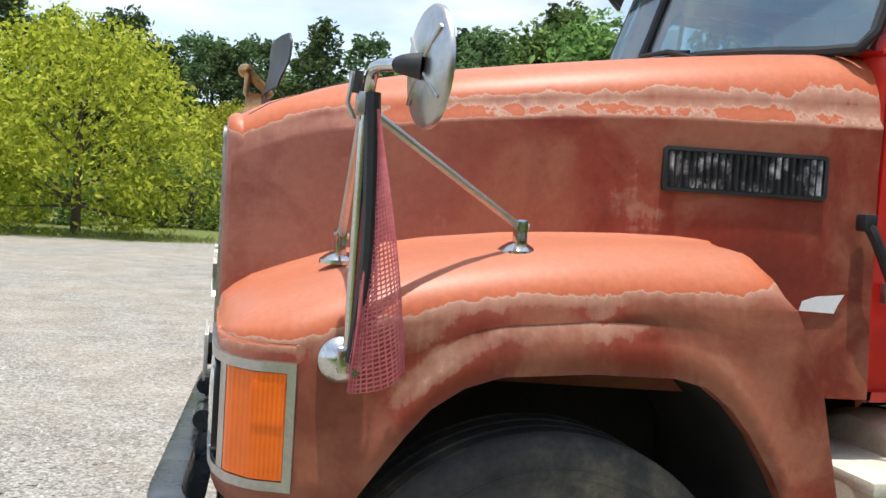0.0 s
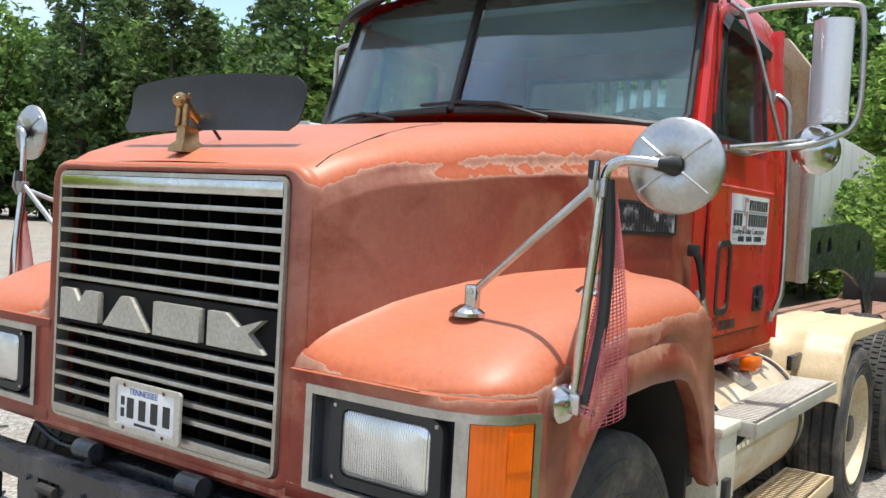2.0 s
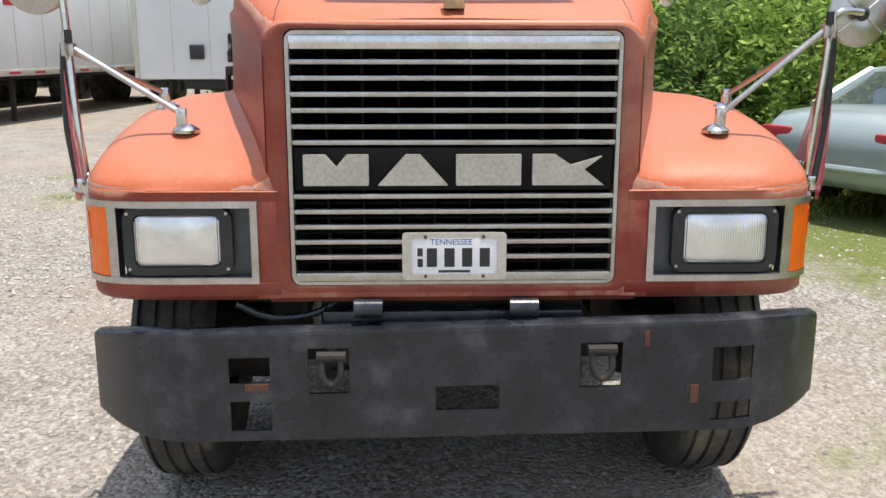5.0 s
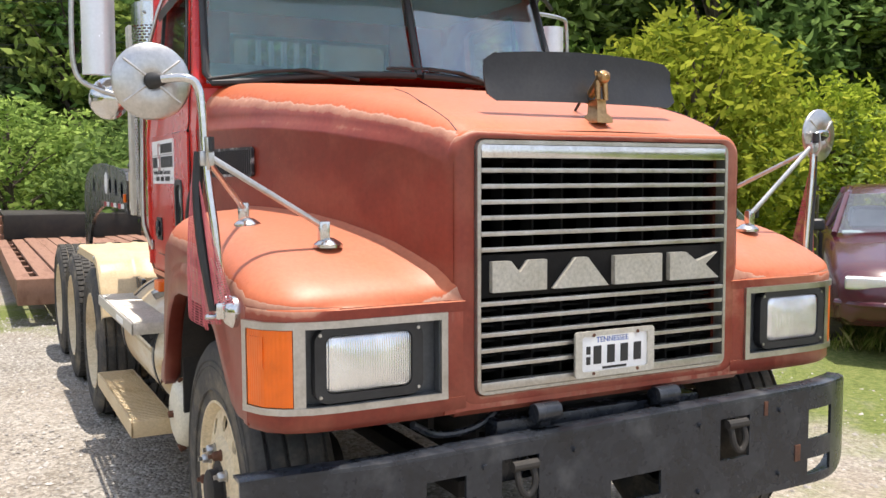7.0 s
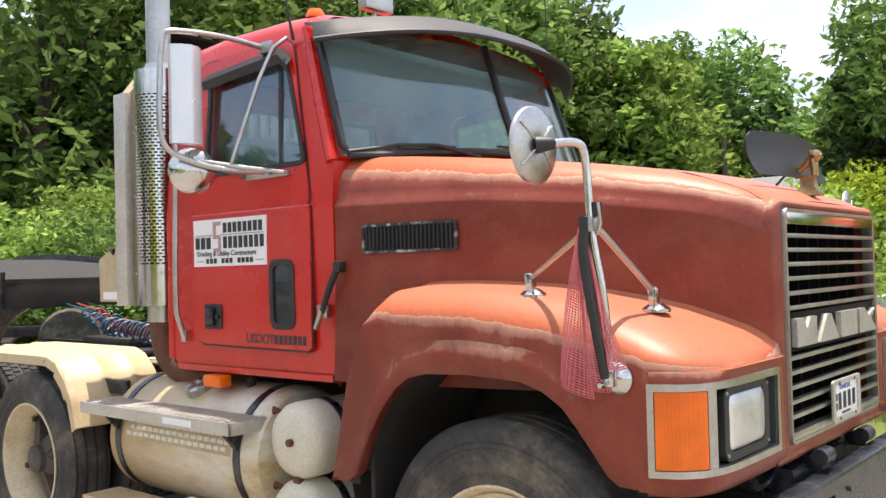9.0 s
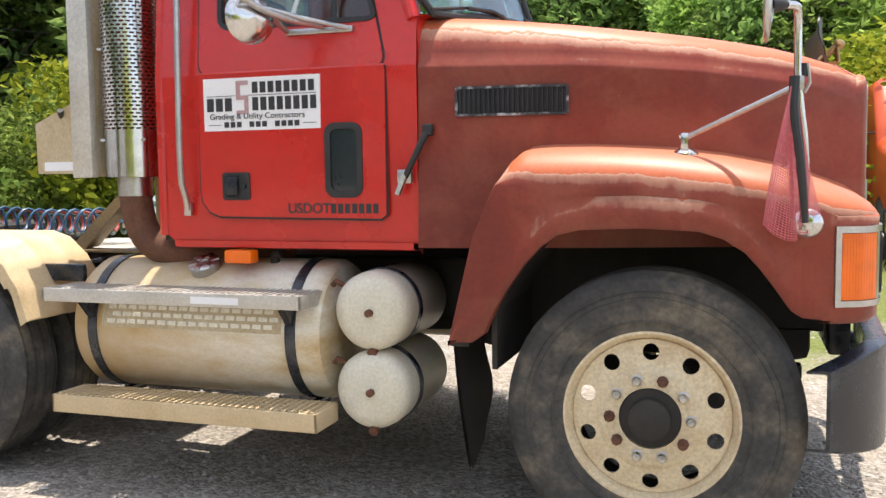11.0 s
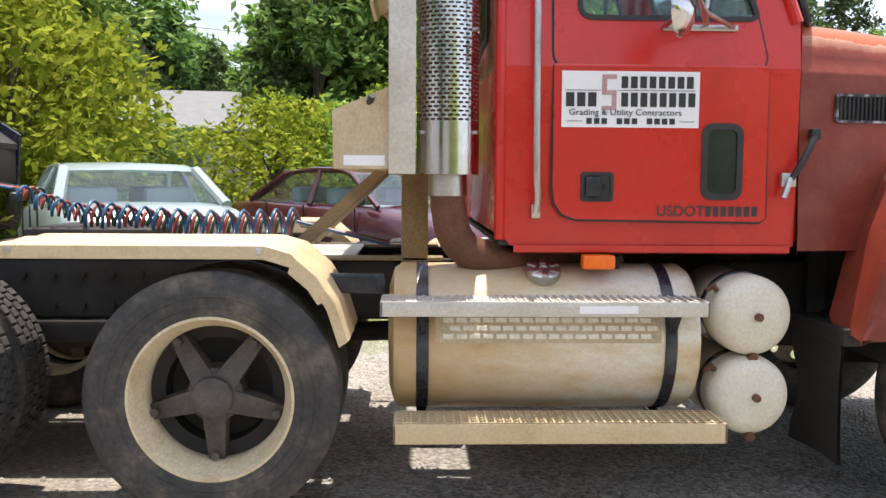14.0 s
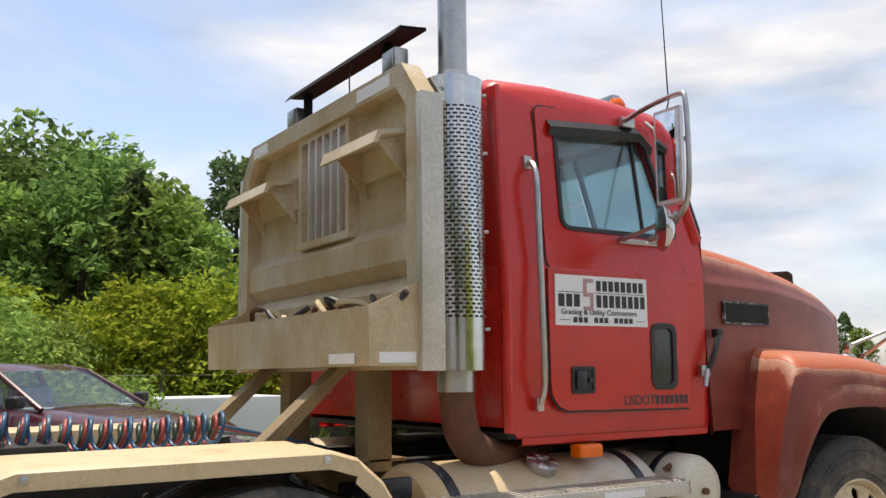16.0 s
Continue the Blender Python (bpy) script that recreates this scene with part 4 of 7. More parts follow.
# hood mirrors on tripods, with mesh flags tied to their posts
disc = open_lathe([(0.0, 0.0), (0.02, -0.012), (0.06, -0.010), (0.106, -0.002), (0.112, 0.004), (0.1115, 0.011), (0.106, 0.013), (0.0, 0.013)], 44)
rib = [tube([(0.025 * math.cos(a), -0.013, 0.025 * math.sin(a)), (0.1 * math.cos(a), -0.006, 0.1 * math.sin(a))], 0.0035, 6) for a in (radians(d) for d in (38, 142, 218, 322))]
for sg in (1, -1):
    mg = (lambda g: g) if sg > 0 else mirrored
    cx_, cy_, cz_, bx_ = (0.375, 1.375, 1.945, 0.28) if sg > 0 else (0.335, 1.39, 1.842, 0.25)
    dz_ = cz_ - 1.842; kz = 1.72 if sg > 0 else 1.782
    hm = P("hood_mirror", mg(merge(tube([(0.25, 1.212, 1.285), (0.25, 1.23, 1.5), (bx_, 1.248, 1.70), (bx_ + 0.003, 1.253, 1.80 + dz_ * 0.7), (bx_ + 0.005, 1.265, 1.835 + dz_), (bx_ + 0.008, 1.30, 1.85 + dz_), (cx_ - 0.05, cy_ - 0.02, cz_ + 0.002)], 0.0125, 12, smooth=2))), CHROME, "round chrome hood mirror on a bent post")
    D = Matrix.Translation((cx_, cy_, cz_)) @ Euler((0, 0, radians(-90 if sg > 0 else -97))).to_matrix().to_4x4()
    md = part("mirror_shell", mg(moved(disc, D)), STEEL, hm, "round stainless mirror back", smooth=50)
    for rb in rib: part("pressed_rib", mg(moved(rb, D)), STEEL, md)
    part("mirror_knuckle", mg(tube([(cx_ - 0.05, cy_ - 0.03, cz_ + 0.003), (cx_ - 0.035, cy_ - 0.01, cz_ + 0.002), (cx_ - 0.008, cy_, cz_)], [0.014, 0.018, 0.026], 12, smooth=1)), BLACK, md)
    part("post_clamp", mg(box(bx_ - 0.018, bx_ + 0.018, 1.225, 1.268, kz - 0.022, kz + 0.022, 0.006)), STEEL, hm)
    part("post_spring", mg(tube([(bx_ - 0.02, 1.24, kz + 0.022), (bx_ - 0.02, 1.24, kz + 0.062)], 0.014, 10)), BLACK, hm)
    part("clamp_hook", mg(tube([(bx_ - 0.02, 1.245, kz - 0.03), (bx_ - 0.035, 1.25, kz), (bx_ - 0.028, 1.25, kz + 0.06)], 0.005, 6)), STEEL, hm)
    f1, f2 = ((0.27, 0.88, 1.456), (0.635, 1.03, 1.508)) if sg > 0 else ((0.262, 0.895, 1.454), (0.645, 1.045, 1.503))
    part("arm", mg(tube([(bx_, 1.235, kz + 0.005), (f1[0], f1[1] + 0.018, f1[2] + 0.06)], 0.010, 10)), STEEL, hm)
    part("arm", mg(tube([(bx_ + 0.012, 1.235, kz - 0.01), (f2[0] - 0.008, f2[1] + 0.018, f2[2] + 0.06)], 0.009, 10)), STEEL, hm)
    for fx_, fy_, fz_ in (f1, f2):
        ft_ = part("mirror_foot", mg(lathe([(0.046, -0.006), (0.046, 0.004), (0.036, 0.012), (0.02, 0.022), (0.0, 0.026)], 20, Matrix.Translation((fx_, fy_, fz_)) @ Euler((radians(90), 0, 0)).to_matrix().to_4x4())), CHROME, hm)
        part("foot_fork", mg(merge(box(fx_ - 0.013, fx_ + 0.013, fy_ - 0.004, fy_ + 0.03, fz_ + 0.015, fz_ + 0.075, 0.005), rod((fx_ - 0.018, fy_ + 0.015, fz_ + 0.06), (fx_ + 0.018, fy_ + 0.015, fz_ + 0.06), 0.008, 8))), CHROME, hm)
    part("post_base", mg(merge(lathe([(0.048, -0.016), (0.048, 0.004), (0.034, 0.022), (0.012, 0.030), (0.0, 0.031)], 22, Matrix.Translation((0.24, 1.19, 1.275))), box(0.226, 0.268, 1.20, 1.24, 1.255, 1.305, 0.007), rod((0.255, 1.20, 1.262), (0.255, 1.265, 1.262), 0.008, 8))), CHROME, hm)
    fl = thing("mesh_flag", "faded red mesh safety flag tied to a black rubber strap", "flag", "flags on the hood mirrors")
    part("strap", mg(tube([(bx_ + 0.01, 1.262, kz + 0.02), (bx_ + 0.014, 1.272, kz - 0.09), (0.27, 1.27, 1.48), (0.258, 1.252, 1.35), (0.252, 1.242, 1.28)], [0.017, 0.017, 0.016, 0.014, 0.012], 8, smooth=2)), BLACK, fl, "black rubber strap")
    for lx, ly, wmax, drop in ((0.85, 0.30, 0.12, kz - 1.235) if sg > 0 else (0.78, 0.48, 0.13, kz - 1.235), (-0.45, -0.28, 0.14, kz - 1.255) if sg > 0 else (0.5, -0.42, 0.125, kz - 1.262)):
        nu, nv = 15, 60; V, F = [], []
        for j in range(nv + 1):
            t = j / nv; wid = 0.012 + wmax * t
            for i in range(nu + 1):
                u = i / nu
                V.append((bx_ + 0.012 - 0.02 * t + lx * wid * u + 0.010 * math.sin(7 * u + 3 * t) * t, 1.275 - 0.025 * t * t + ly * wid * u + 0.014 * math.sin(u * 9 + 2 * t) * t, kz - 0.01 - drop * t + 0.035 * u * t - 0.015 * math.sin(5 * u) * t))
        for j in range(nv):
            for i in range(nu): F.append((j * (nu + 1) + i, j * (nu + 1) + i + 1, (j + 1) * (nu + 1) + i + 1, (j + 1) * (nu + 1) + i))
        bm = bmesh.new(); bv = [bm.verts.new(p) for p in V]
        for f in F: bm.faces.new([bv[i] for i in f])
        bmesh.ops.wireframe(bm, faces=bm.faces[:], thickness=0.0046, use_replace=True, use_boundary=True, use_even_offset=False)
        part("net", mg(from_bm(bm)), FLAG, fl, "faded red netting", smooth=0)

# ---- cab ----
def cab_y(z):
    return interp(z, [(1.14, 0.93), (1.20, 0.972), (1.86, 0.978), (1.885, 0.966), (2.60, 0.905), (2.75, 0.86)])


def cab_pt(sg):
    return lambda u, v, d: (u, sg * (cab_y(v) - d), v)


lowz = 1.88
cab_low = [(1.66, 1.175), (2.80, 1.175), (2.86, 1.24), (2.86, lowz), (1.66, lowz)]
cab_up = [(1.66, lowz), (2.86, lowz), (2.86, 2.62), (2.80, 2.665), (1.90, 2.665), (1.84, 2.64), (1.66, 2.10)]
WIN = rounded([(2.545, 2.065), (2.545, 2.545), (2.02, 2.575), (1.985, 2.56), (1.83, 2.08), (1.86, 2.065)], 0.06, 4)
roof_secs = []
for x, dz, dy in ((1.80, -0.02, 0.0), (1.86, 0.0, 0.0), (2.1, 0.02, 0), (2.5, 0.025, 0), (2.80, 0.01, -0.01), (2.85, -0.025, -0.03), (2.865, -0.07, -0.04)):
    s = [(0.902 + dy, 2.60), (0.893 + dy, 2.66 + dz), (0.86 + dy, 2.705 + dz), (0.80 + dy, 2.735 + dz), (0.5, 2.775 + dz), (0, 2.80 + dz)]
    roof_secs.append([(x, y, z) for y, z in s] + [(x, -y, z) for y, z in reversed(s[:-1])])
cab_back = merge(box(2.835, 2.862, -0.93, 0.93, 1.22, 1.90, 0.02), box(2.835, 2.858, -0.92, -0.5, 1.9, 2.68, 0.004), box(2.835, 2.858, 0.5, 0.92, 1.9, 2.68, 0.004), box(2.835, 2.858, -0.5, 0.5, 2.5, 2.70, 0.004), box(2.835, 2.858, -0.5, 0.5, 1.9, 2.05, 0.004))
edge = merge(tube([(2.845, 0.955, 1.2), (2.845, 0.955, 1.88), (2.84, 0.895, 2.62)], 0.022, 10), tube([(2.845, -0.955, 1.2), (2.845, -0.955, 1.88), (2.84, -0.895, 2.62)], 0.022, 10))
cowl = loft([[(1.655, y, 1.2), (1.655, y, 2.06 + 0.03 * (1 - (y / 0.95) ** 2)), (1.655 - 0.22 * (1 - (y / 0.95) ** 2), y, 2.075 + 0.055 * (1 - (y / 0.95) ** 2))] for y in [-0.96 + 0.16 * k for k in range(13)]])
fwall = box(1.66, 1.68, -0.95, 0.95, 1.2, 2.03, 0, 1)
floor_c = box(1.66, 2.85, -0.95, 0.95, 1.175, 1.20, 0.004)
cab = P("cab", merge(cab_back, edge), RED, "bright red steel day cab", smooth=30)
part("cowl", cowl, RED, cab)
part("roof", loft(roof_secs), RED, cab, smooth=50)
part("firewall", fwall, BLACK, cab)
part("cab_floor", floor_c, DARK, cab)
for s in (1, -1):
    part("lower_side_panel", plate(cab_low, [], 0.03, cab_pt(s)), RED, cab, smooth=30)
    part("upper_side_panel", plate(cab_up, [WIN], 0.045, cab_pt(s)), RED, cab, smooth=30)
for s in (1, -1): part("lower_sill", loft([[(x, s * 0.97, 1.178), (x, s * 0.965, 1.15), (x, s * 0.93, 1.142), (x, s * 0.85, 1.142)] for x in (1.68, 2.2, 2.79)]), RED, cab)

# windscreen, two panes, centre bar, black gasket
def ws(u, v, out=0.0):
    """u from -1 to 1 across, v from 0 to 1 up."""
    c = 1 - u * u
    b = Vector((1.628 - 0.215 * c, 0.942 * u, 2.065 + 0.07 * c)); t = Vector((1.83 - 0.225 * c, 0.905 * u, 2.645 + 0.04 * c))
    p = b.lerp(t, v)
    return (p.x - out, p.y, p.z)


for sg in (1, -1):
    pts = [[ws(sg * (0.03 + 0.95 * i / 12), 0.02 + 0.96 * j / 8) for j in range(9)] for i in range(13)]
    g = loft(pts)
    pane = P("windscreen_pane", merge(g, ([(x + 0.004, y, z) for x, y, z in g[0]], [tuple(reversed(f)) for f in g[1]])), WIND, "dusty tinted windscreen pane with painted sky haze", smooth=60)
    pane.visible_shadow = False
    gk = [ws(sg * 0.985, 0.9, 0.004)] + [ws(sg * 0.985, 0.10, 0.004), ws(sg * 0.955, 0.02, 0.004)] + [ws(sg * (0.95 - 0.93 * i / 8), 0.0, 0.004) for i in range(1, 9)]
    P("windscreen_gasket", tube([ws(sg * 0.98, 1.0, 0.004)] + gk, 0.017, 8), BLACK)
P("windscreen_centre_bar", tube([ws(0, 0.0, 0.004), ws(0, 0.5, 0.004), ws(0, 1.0, 0.004)], 0.018, 8), BLACK)
for sg in (1, -1):
    P("corner_pillar", tube([(1.675, sg * 0.950, 2.06), (1.755, sg * 0.932, 2.30), (1.875, sg * 0.895, 2.66)], [0.026, 0.025, 0.024], 10), RED)

# wipers and cowl clutter
for y0, sg in ((-0.12, -1), (0.62, -1)):
    wi = P("wiper", tube([(ws((y0 - 0.32) / 0.92, -0.02, 0.03)[0], y0 - 0.32, 2.10), ws((y0 - 0.1) / 0.92, 0.05, 0.03), ws((y0 + 0.08) / 0.92, 0.06, 0.025)], 0.008, 6), BLACK, "black wiper arm")
    part("wiper_blade", tube([ws((y0 - 0.20) / 0.92, 0.03, 0.022), ws((y0 + 0.05) / 0.92, 0.065, 0.02), ws((y0 + 0.28) / 0.92, 0.05, 0.02)], 0.007, 6), BLACK, wi)

# sun visor over the windscreen
vs = []
for k in range(25):
    u = -1 + 2 * k / 24; c = 1 - abs(u) ** 2.6
    tp = Vector((1.85 - 0.20 * c, 0.93 * u, 2.675 + 0.09 * c)); lo_ = Vector((1.75 - 0.37 * c, 0.968 * u, 2.575 + 0.075 * c)); mid = tp.lerp(lo_, 0.5) + Vector((-0.03, 0, 0.03))
    vs.append([tuple(tp), tuple(mid), tuple(lo_), tuple(lo_ + Vector((0.006, 0, -0.006))), tuple(mid + Vector((0.008, 0, -0.012))), tuple(tp + Vector((0.0, 0, -0.012)))])
P("sun_visor", loft(vs, closed=True, caps=True), mat("matte_grey_black_visor", [(0.03, 0.031, 0.033), (0.06, 0.062, 0.064)], 5, 0.62, 0.1, bump=0.1), "matte black drop sun visor", smooth=60)
P("visor_lip", tube([v[2] for v in vs], 0.012, 6), BLACK)
for y in (-0.75, -0.38, 0.0, 0.38, 0.75):
    cl = P("clearance_lamp", lathe([(0.045, 0), (0.045, 0.012), (0.03, 0.04), (0, 0.048)], 18, Matrix.Translation((1.98, y, 2.775 - 0.03 * abs(y))) @ Euler((radians(90), 0, 0)).to_matrix().to_4x4()), AMBER, "amber roof clearance lamp")
P("roof_light", merge(box(1.80, 1.86, 0.42, 0.60, 2.80, 2.885, 0.012), rod((1.84, 0.51, 2.76), (1.84, 0.51, 2.81), 0.01, 8)), STEEL, "boxy work light on the roof")
P("antenna", tube([(1.89, 0.96, 2.60), (1.88, 1.0, 2.73), (1.91, 1.0, 3.6)], [0.008, 0.004, 0.0025], 6), BLACK)
P("antenna", tube([(1.89, -0.96, 2.60), (1.88, -1.0, 2.73), (1.91, -1.0, 3.6)], [0.008, 0.004, 0.0025], 6), BLACK)

# doors
DOOR_UP = rounded([(1.79, lowz + 0.004), (2.64, lowz + 0.004), (2.64, 2.62), (2.03, 2.645), (1.95, 2.60)], 0.05, 4)
DOOR_LOW = [(1.79, lowz - 0.004), (2.64, lowz - 0.004)] + [(2.64, 1.40), (2.632, 1.345), (2.60, 1.302), (2.55, 1.283), (1.81, 1.275), (1.79, 1.29)]


def grow(poly, k):
    cx = sum(p[0] for p in poly) / len(poly); cz = sum(p[1] for p in poly) / len(poly)
    out = []
    for i, p in enumerate(poly):
        a, b = Vector(poly[i - 1]), Vector(poly[(i + 1) % len(poly)]); t = (b - a).normalized(); nrm = Vector((t.y, -t.x))
        if nrm.dot(Vector(p) - Vector((cx, cz))) < 0: nrm = -nrm
        out.append((p[0] + nrm.x * k, p[1] + nrm.y * k))
    return out


for sg in (1, -1):
    door = P("door", plate(DOOR_LOW, [rrect(1.895, 2.045, 1.368, 1.655, 0.04)] if sg > 0 else [rrect(1.895, 2.045, 1.368, 1.655, 0.04)], -0.009, cab_pt(sg)), RED, "red cab door with a lower sight window" if sg > 0 else "red cab door", smooth=30)
    part("door_upper", plate(DOOR_UP, [WIN], -0.009, cab_pt(sg)), RED, door, smooth=30)
    part("door_crease", loft([[(x, sg * (cab_y(lowz - 0.006) + 0.009), lowz - 0.006), (x, sg * (cab_y(lowz) + 0.012), lowz + 0.002), (x, sg * (cab_y(lowz + 0.01) + 0.009), lowz + 0.01)] for x in (1.792, 2.638)]), RED, door)
    part("door_seal", merge(plate(grow(DOOR_LOW, 0.009), [], -0.003, cab_pt(sg)), plate(grow(DOOR_UP, 0.009), [grow(WIN, 0.004)], -0.003, cab_pt(sg))), BLACK, door)
    part("window_gasket", plate(grow(WIN, 0.004), [grow(WIN, -0.016)], -0.016, cab_pt(sg)), BLACK, door)
    gl = part("window_glass", plate(grow(WIN, -0.008), [], 0.004, lambda u, v, d, sg=sg: (u, sg * (cab_y(v) - 0.012 - d), v)), SIDEGL, door); gl.visible_shadow = False
    part("vent_post", tube([(2.02, sg * 0.934, 2.07), (2.05, sg * 0.898, 2.56)], 0.011, 6), BLACK, door)
    part("rain_guard", loft([[(x, sg * (cab_y(z) + 0.012), z), (x, sg * (cab_y(z) + 0.04), z - 0.035), (x, sg * (cab_y(z) + 0.03), z - 0.075)] for x, z in ((2.58, 2.56), (2.4, 2.575), (2.2, 2.59), (2.02, 2.60), (1.95, 2.54))]), BLACK, door)
    part("sight_window", plate(rrect(1.887, 2.053, 1.36, 1.663, 0.045), [rrect(1.912, 2.028, 1.385, 1.638, 0.03)], -0.014, cab_pt(sg)), BLACK, door)
    sw = part("sight_pane", plate(rrect(1.905, 2.035, 1.378, 1.645, 0.03), [], -0.005 if sg > 0 else -0.008, cab_pt(sg)), mat("dark_sight_glass", [(0.015, 0.022, 0.026), (0.03, 0.04, 0.045)], 4, 0.12, 0.05, bump=0, coat=0.5) if sg > 0 else RED, door)
    part("door_handle_recess", plate(rrect(2.40, 2.53, 1.352, 1.468, 0.012), [rrect(2.413, 2.517, 1.364, 1.456, 0.01)], -0.016, cab_pt(sg)), BLACK, door)
    part("door_handle_plate", plate(rrect(2.41, 2.52, 1.36, 1.46, 0.008), [], -0.011, cab_pt(sg)), BLACK, door)
    part("door_handle", merge(box(2.455, 2.512, *sorted((sg * 0.985, sg * 1.0)), 1.372, 1.45, 0.006), rod((2.43, sg * 0.985, 1.41), (2.43, sg * 0.998, 1.41), 0.012, 12)), BUMPER, door)
    # company sign: boards with plain bars for the names and numbers
    sx0, sx1, sz0, sz1 = (2.068, 2.61, 1.643, 1.861) if sg > 0 else (2.035, 2.541, 1.648, 1.858)
    sign = part("door_sign", plate([(sx0, sz0), (sx1, sz0), (sx1, sz1), (sx0, sz1)], [], -0.0105, cab_pt(sg)), WHITE, door, "white magnetic company sign")
    W, Hh = sx1 - sx0, sz1 - sz0

    def put(u0, u1, v0, v1, material, nm="sign_bar", out=-0.0122):
        q = [(u, 1 - v) for u, v in ((u0, v0), (u1, v0), (u1, v1), (u0, v1))]
        xx = [(sx1 - u * W if sg > 0 else sx0 + u * W, sz0 + v * Hh) for u, v in q]
        return plate(xx, [], out, cab_pt(sg))
    bars = [put(0.43 + 0.068 * k, 0.43 + 0.068 * k + 0.048, 0.09, 0.30, INK) for k in range(8)] + [put(0.03 + 0.08 * k, 0.03 + 0.08 * k + 0.06, 0.38, 0.63, INK) for k in range(3)] + [put(0.43 + 0.07 * k, 0.43 + 0.07 * k + 0.05, 0.38, 0.63, INK) for k in range(8)]
    bars += [put(0.18 + 0.055 * k, 0.18 + 0.055 * k + 0.04, 0.835, 0.94, INK) for k in range(12) if k not in (3, 7)] + [put(0.04, 0.15, 0.885, 0.895, INK), put(0.86, 0.97, 0.885, 0.895, INK), put(0.03, 0.28, 0.335, 0.345, INK), put(0.40, 0.97, 0.335, 0.345, INK)]
    [part("sign_bar", g, INK, sign) for g in bars]
    part("sign_mark", merge(put(0.29, 0.395, 0.06, 0.14, 0, out=-0.0125), put(0.29, 0.325, 0.14, 0.34, 0, out=-0.0125), put(0.29, 0.395, 0.34, 0.42, 0, out=-0.0125), put(0.36, 0.395, 0.42, 0.62, 0, out=-0.0125), put(0.29, 0.395, 0.62, 0.69, 0, out=-0.0125)), GREYINK, door)
    R = Matrix(((-1, 0, 0, 0), (0, 0, 1, 0), (0, 1, 0, 0), (0, 0, 0, 1))) if sg > 0 else Matrix(((1, 0, 0, 0), (0, 0, -1, 0), (0, 1, 0, 0), (0, 0, 0, 1)))
    yo = sg * 0.9905
    lettering("sign_text", "Grading & Utility Contractors", 0.034, Matrix.Translation(((sx0 + sx1) / 2 + sg * 0.02, yo - sg * 0.001, sz0 + Hh * 0.265)) @ R, INK, door, 0, 1.08)
    lettering("door_text", "USDOT", 0.058, Matrix.Translation(((2.13, yo - sg * 0.008, 1.315) if sg > 0 else (1.86, yo - sg * 0.008, 1.33))) @ R, INK, door, 0.001)
    nx = 2.02 if sg > 0 else 1.97
    [part("number_bar", g, INK, door) for g in [box(nx - sg * 0.031 * k - 0.011, nx - sg * 0.031 * k + 0.011, *sorted((sg * 0.978, sg * 0.9835)), 1.296, 1.336, 0, 1) for k in range(7)]]
    # grab rail
    gr = P("grab_rail", tube([(2.70, sg * 0.93, 2.345), (2.70, sg * 0.965, 2.34), (2.712, sg * 1.005, 2.29), (2.712, sg * 1.01, 2.15), (2.712, sg * 1.03, 1.45), (2.70, sg * 1.01, 1.37), (2.706, sg * 0.985, 1.31)], 0.014, 10, smooth=2), STEEL, "tubular steel grab rail")
    for g in (box(2.685, 2.727, *sorted((sg * 0.91, sg * 0.945)), 2.315, 2.375, 0.006), box(2.688, 2.724, *sorted((sg * 0.972, sg * 0.992)), 1.285, 1.34, 0.006)): part("rail_foot", g, STEEL, gr)
    # main mirrors
    mm = P("side_mirror", tube([(2.12, sg * 0.92, 2.61), (2.15, sg * 1.12, 2.635), (2.2, sg * 1.37, 2.63), (2.21, sg * 1.40, 2.60), (2.22, sg * 1.41, 2.25), (2.22, sg * 1.39, 2.14), (2.2, sg * 1.33, 2.10), (2.13, sg * 1.2, 2.05), (2.05, sg * 1.0, 2.045)], 0.012, 10, smooth=2), STEEL, "tall chrome side mirror on a tubular bracket")
    part("mirror_head", loft([[(2.195 + dx, sg * yy, z) for dx, yy in ((0.0, 1.215), (-0.035, 1.25), (-0.045, 1.29), (-0.035, 1.33), (0.0, 1.365), (0.02, 1.365), (0.02, 1.215))] for z in (2.155, 2.17, 2.555, 2.57)], closed=True, caps=True), SKYLIT_STEEL, mm, "stainless mirror housing")
    part("mirror_face", box(2.214, 2.218, *sorted((sg * 1.227, sg * 1.353)), 2.17, 2.555, 0.002), MIRROR, mm)
    part("brace_tube", tube([(1.97, sg * 0.93, 2.63), (1.985, sg * 1.02, 2.56), (2.10, sg * 1.14, 2.075)], 0.009, 8, smooth=1), STEEL, mm)
    part("lower_bracket", merge(box(1.92, 2.22, *sorted((sg * 0.955, sg * 0.985)), 2.02, 2.045, 0.006), tube([(2.21, sg * 0.985, 2.035), (2.19, sg * 1.15, 2.07), (2.2, sg * 1.28, 2.10)], 0.011, 8), tube([(1.94, sg * 0.985, 2.035), (2.07, sg * 1.1, 2.06), (2.19, sg * 1.25, 2.09)], 0.009, 8)), STEEL, mm)
    part("upper_bracket", box(2.06, 2.14, *sorted((sg * 0.90, sg * 0.95)), 2.585, 2.635, 0.005), STEEL, mm)
    part("convex_mirror", open_lathe([(0, -0.045), (0.05, -0.04), (0.085, -0.02), (0.1, 0.0), (0.1, 0.008), (0.06, 0.02), (0, 0.026)], 28, Matrix.Translation((2.225, sg * 1.25, 2.05)) @ Euler((0, 0, radians(-90 - sg * 33))).to_matrix().to_4x4()), CHROME, mm, "round convex spot mirror", smooth=60)
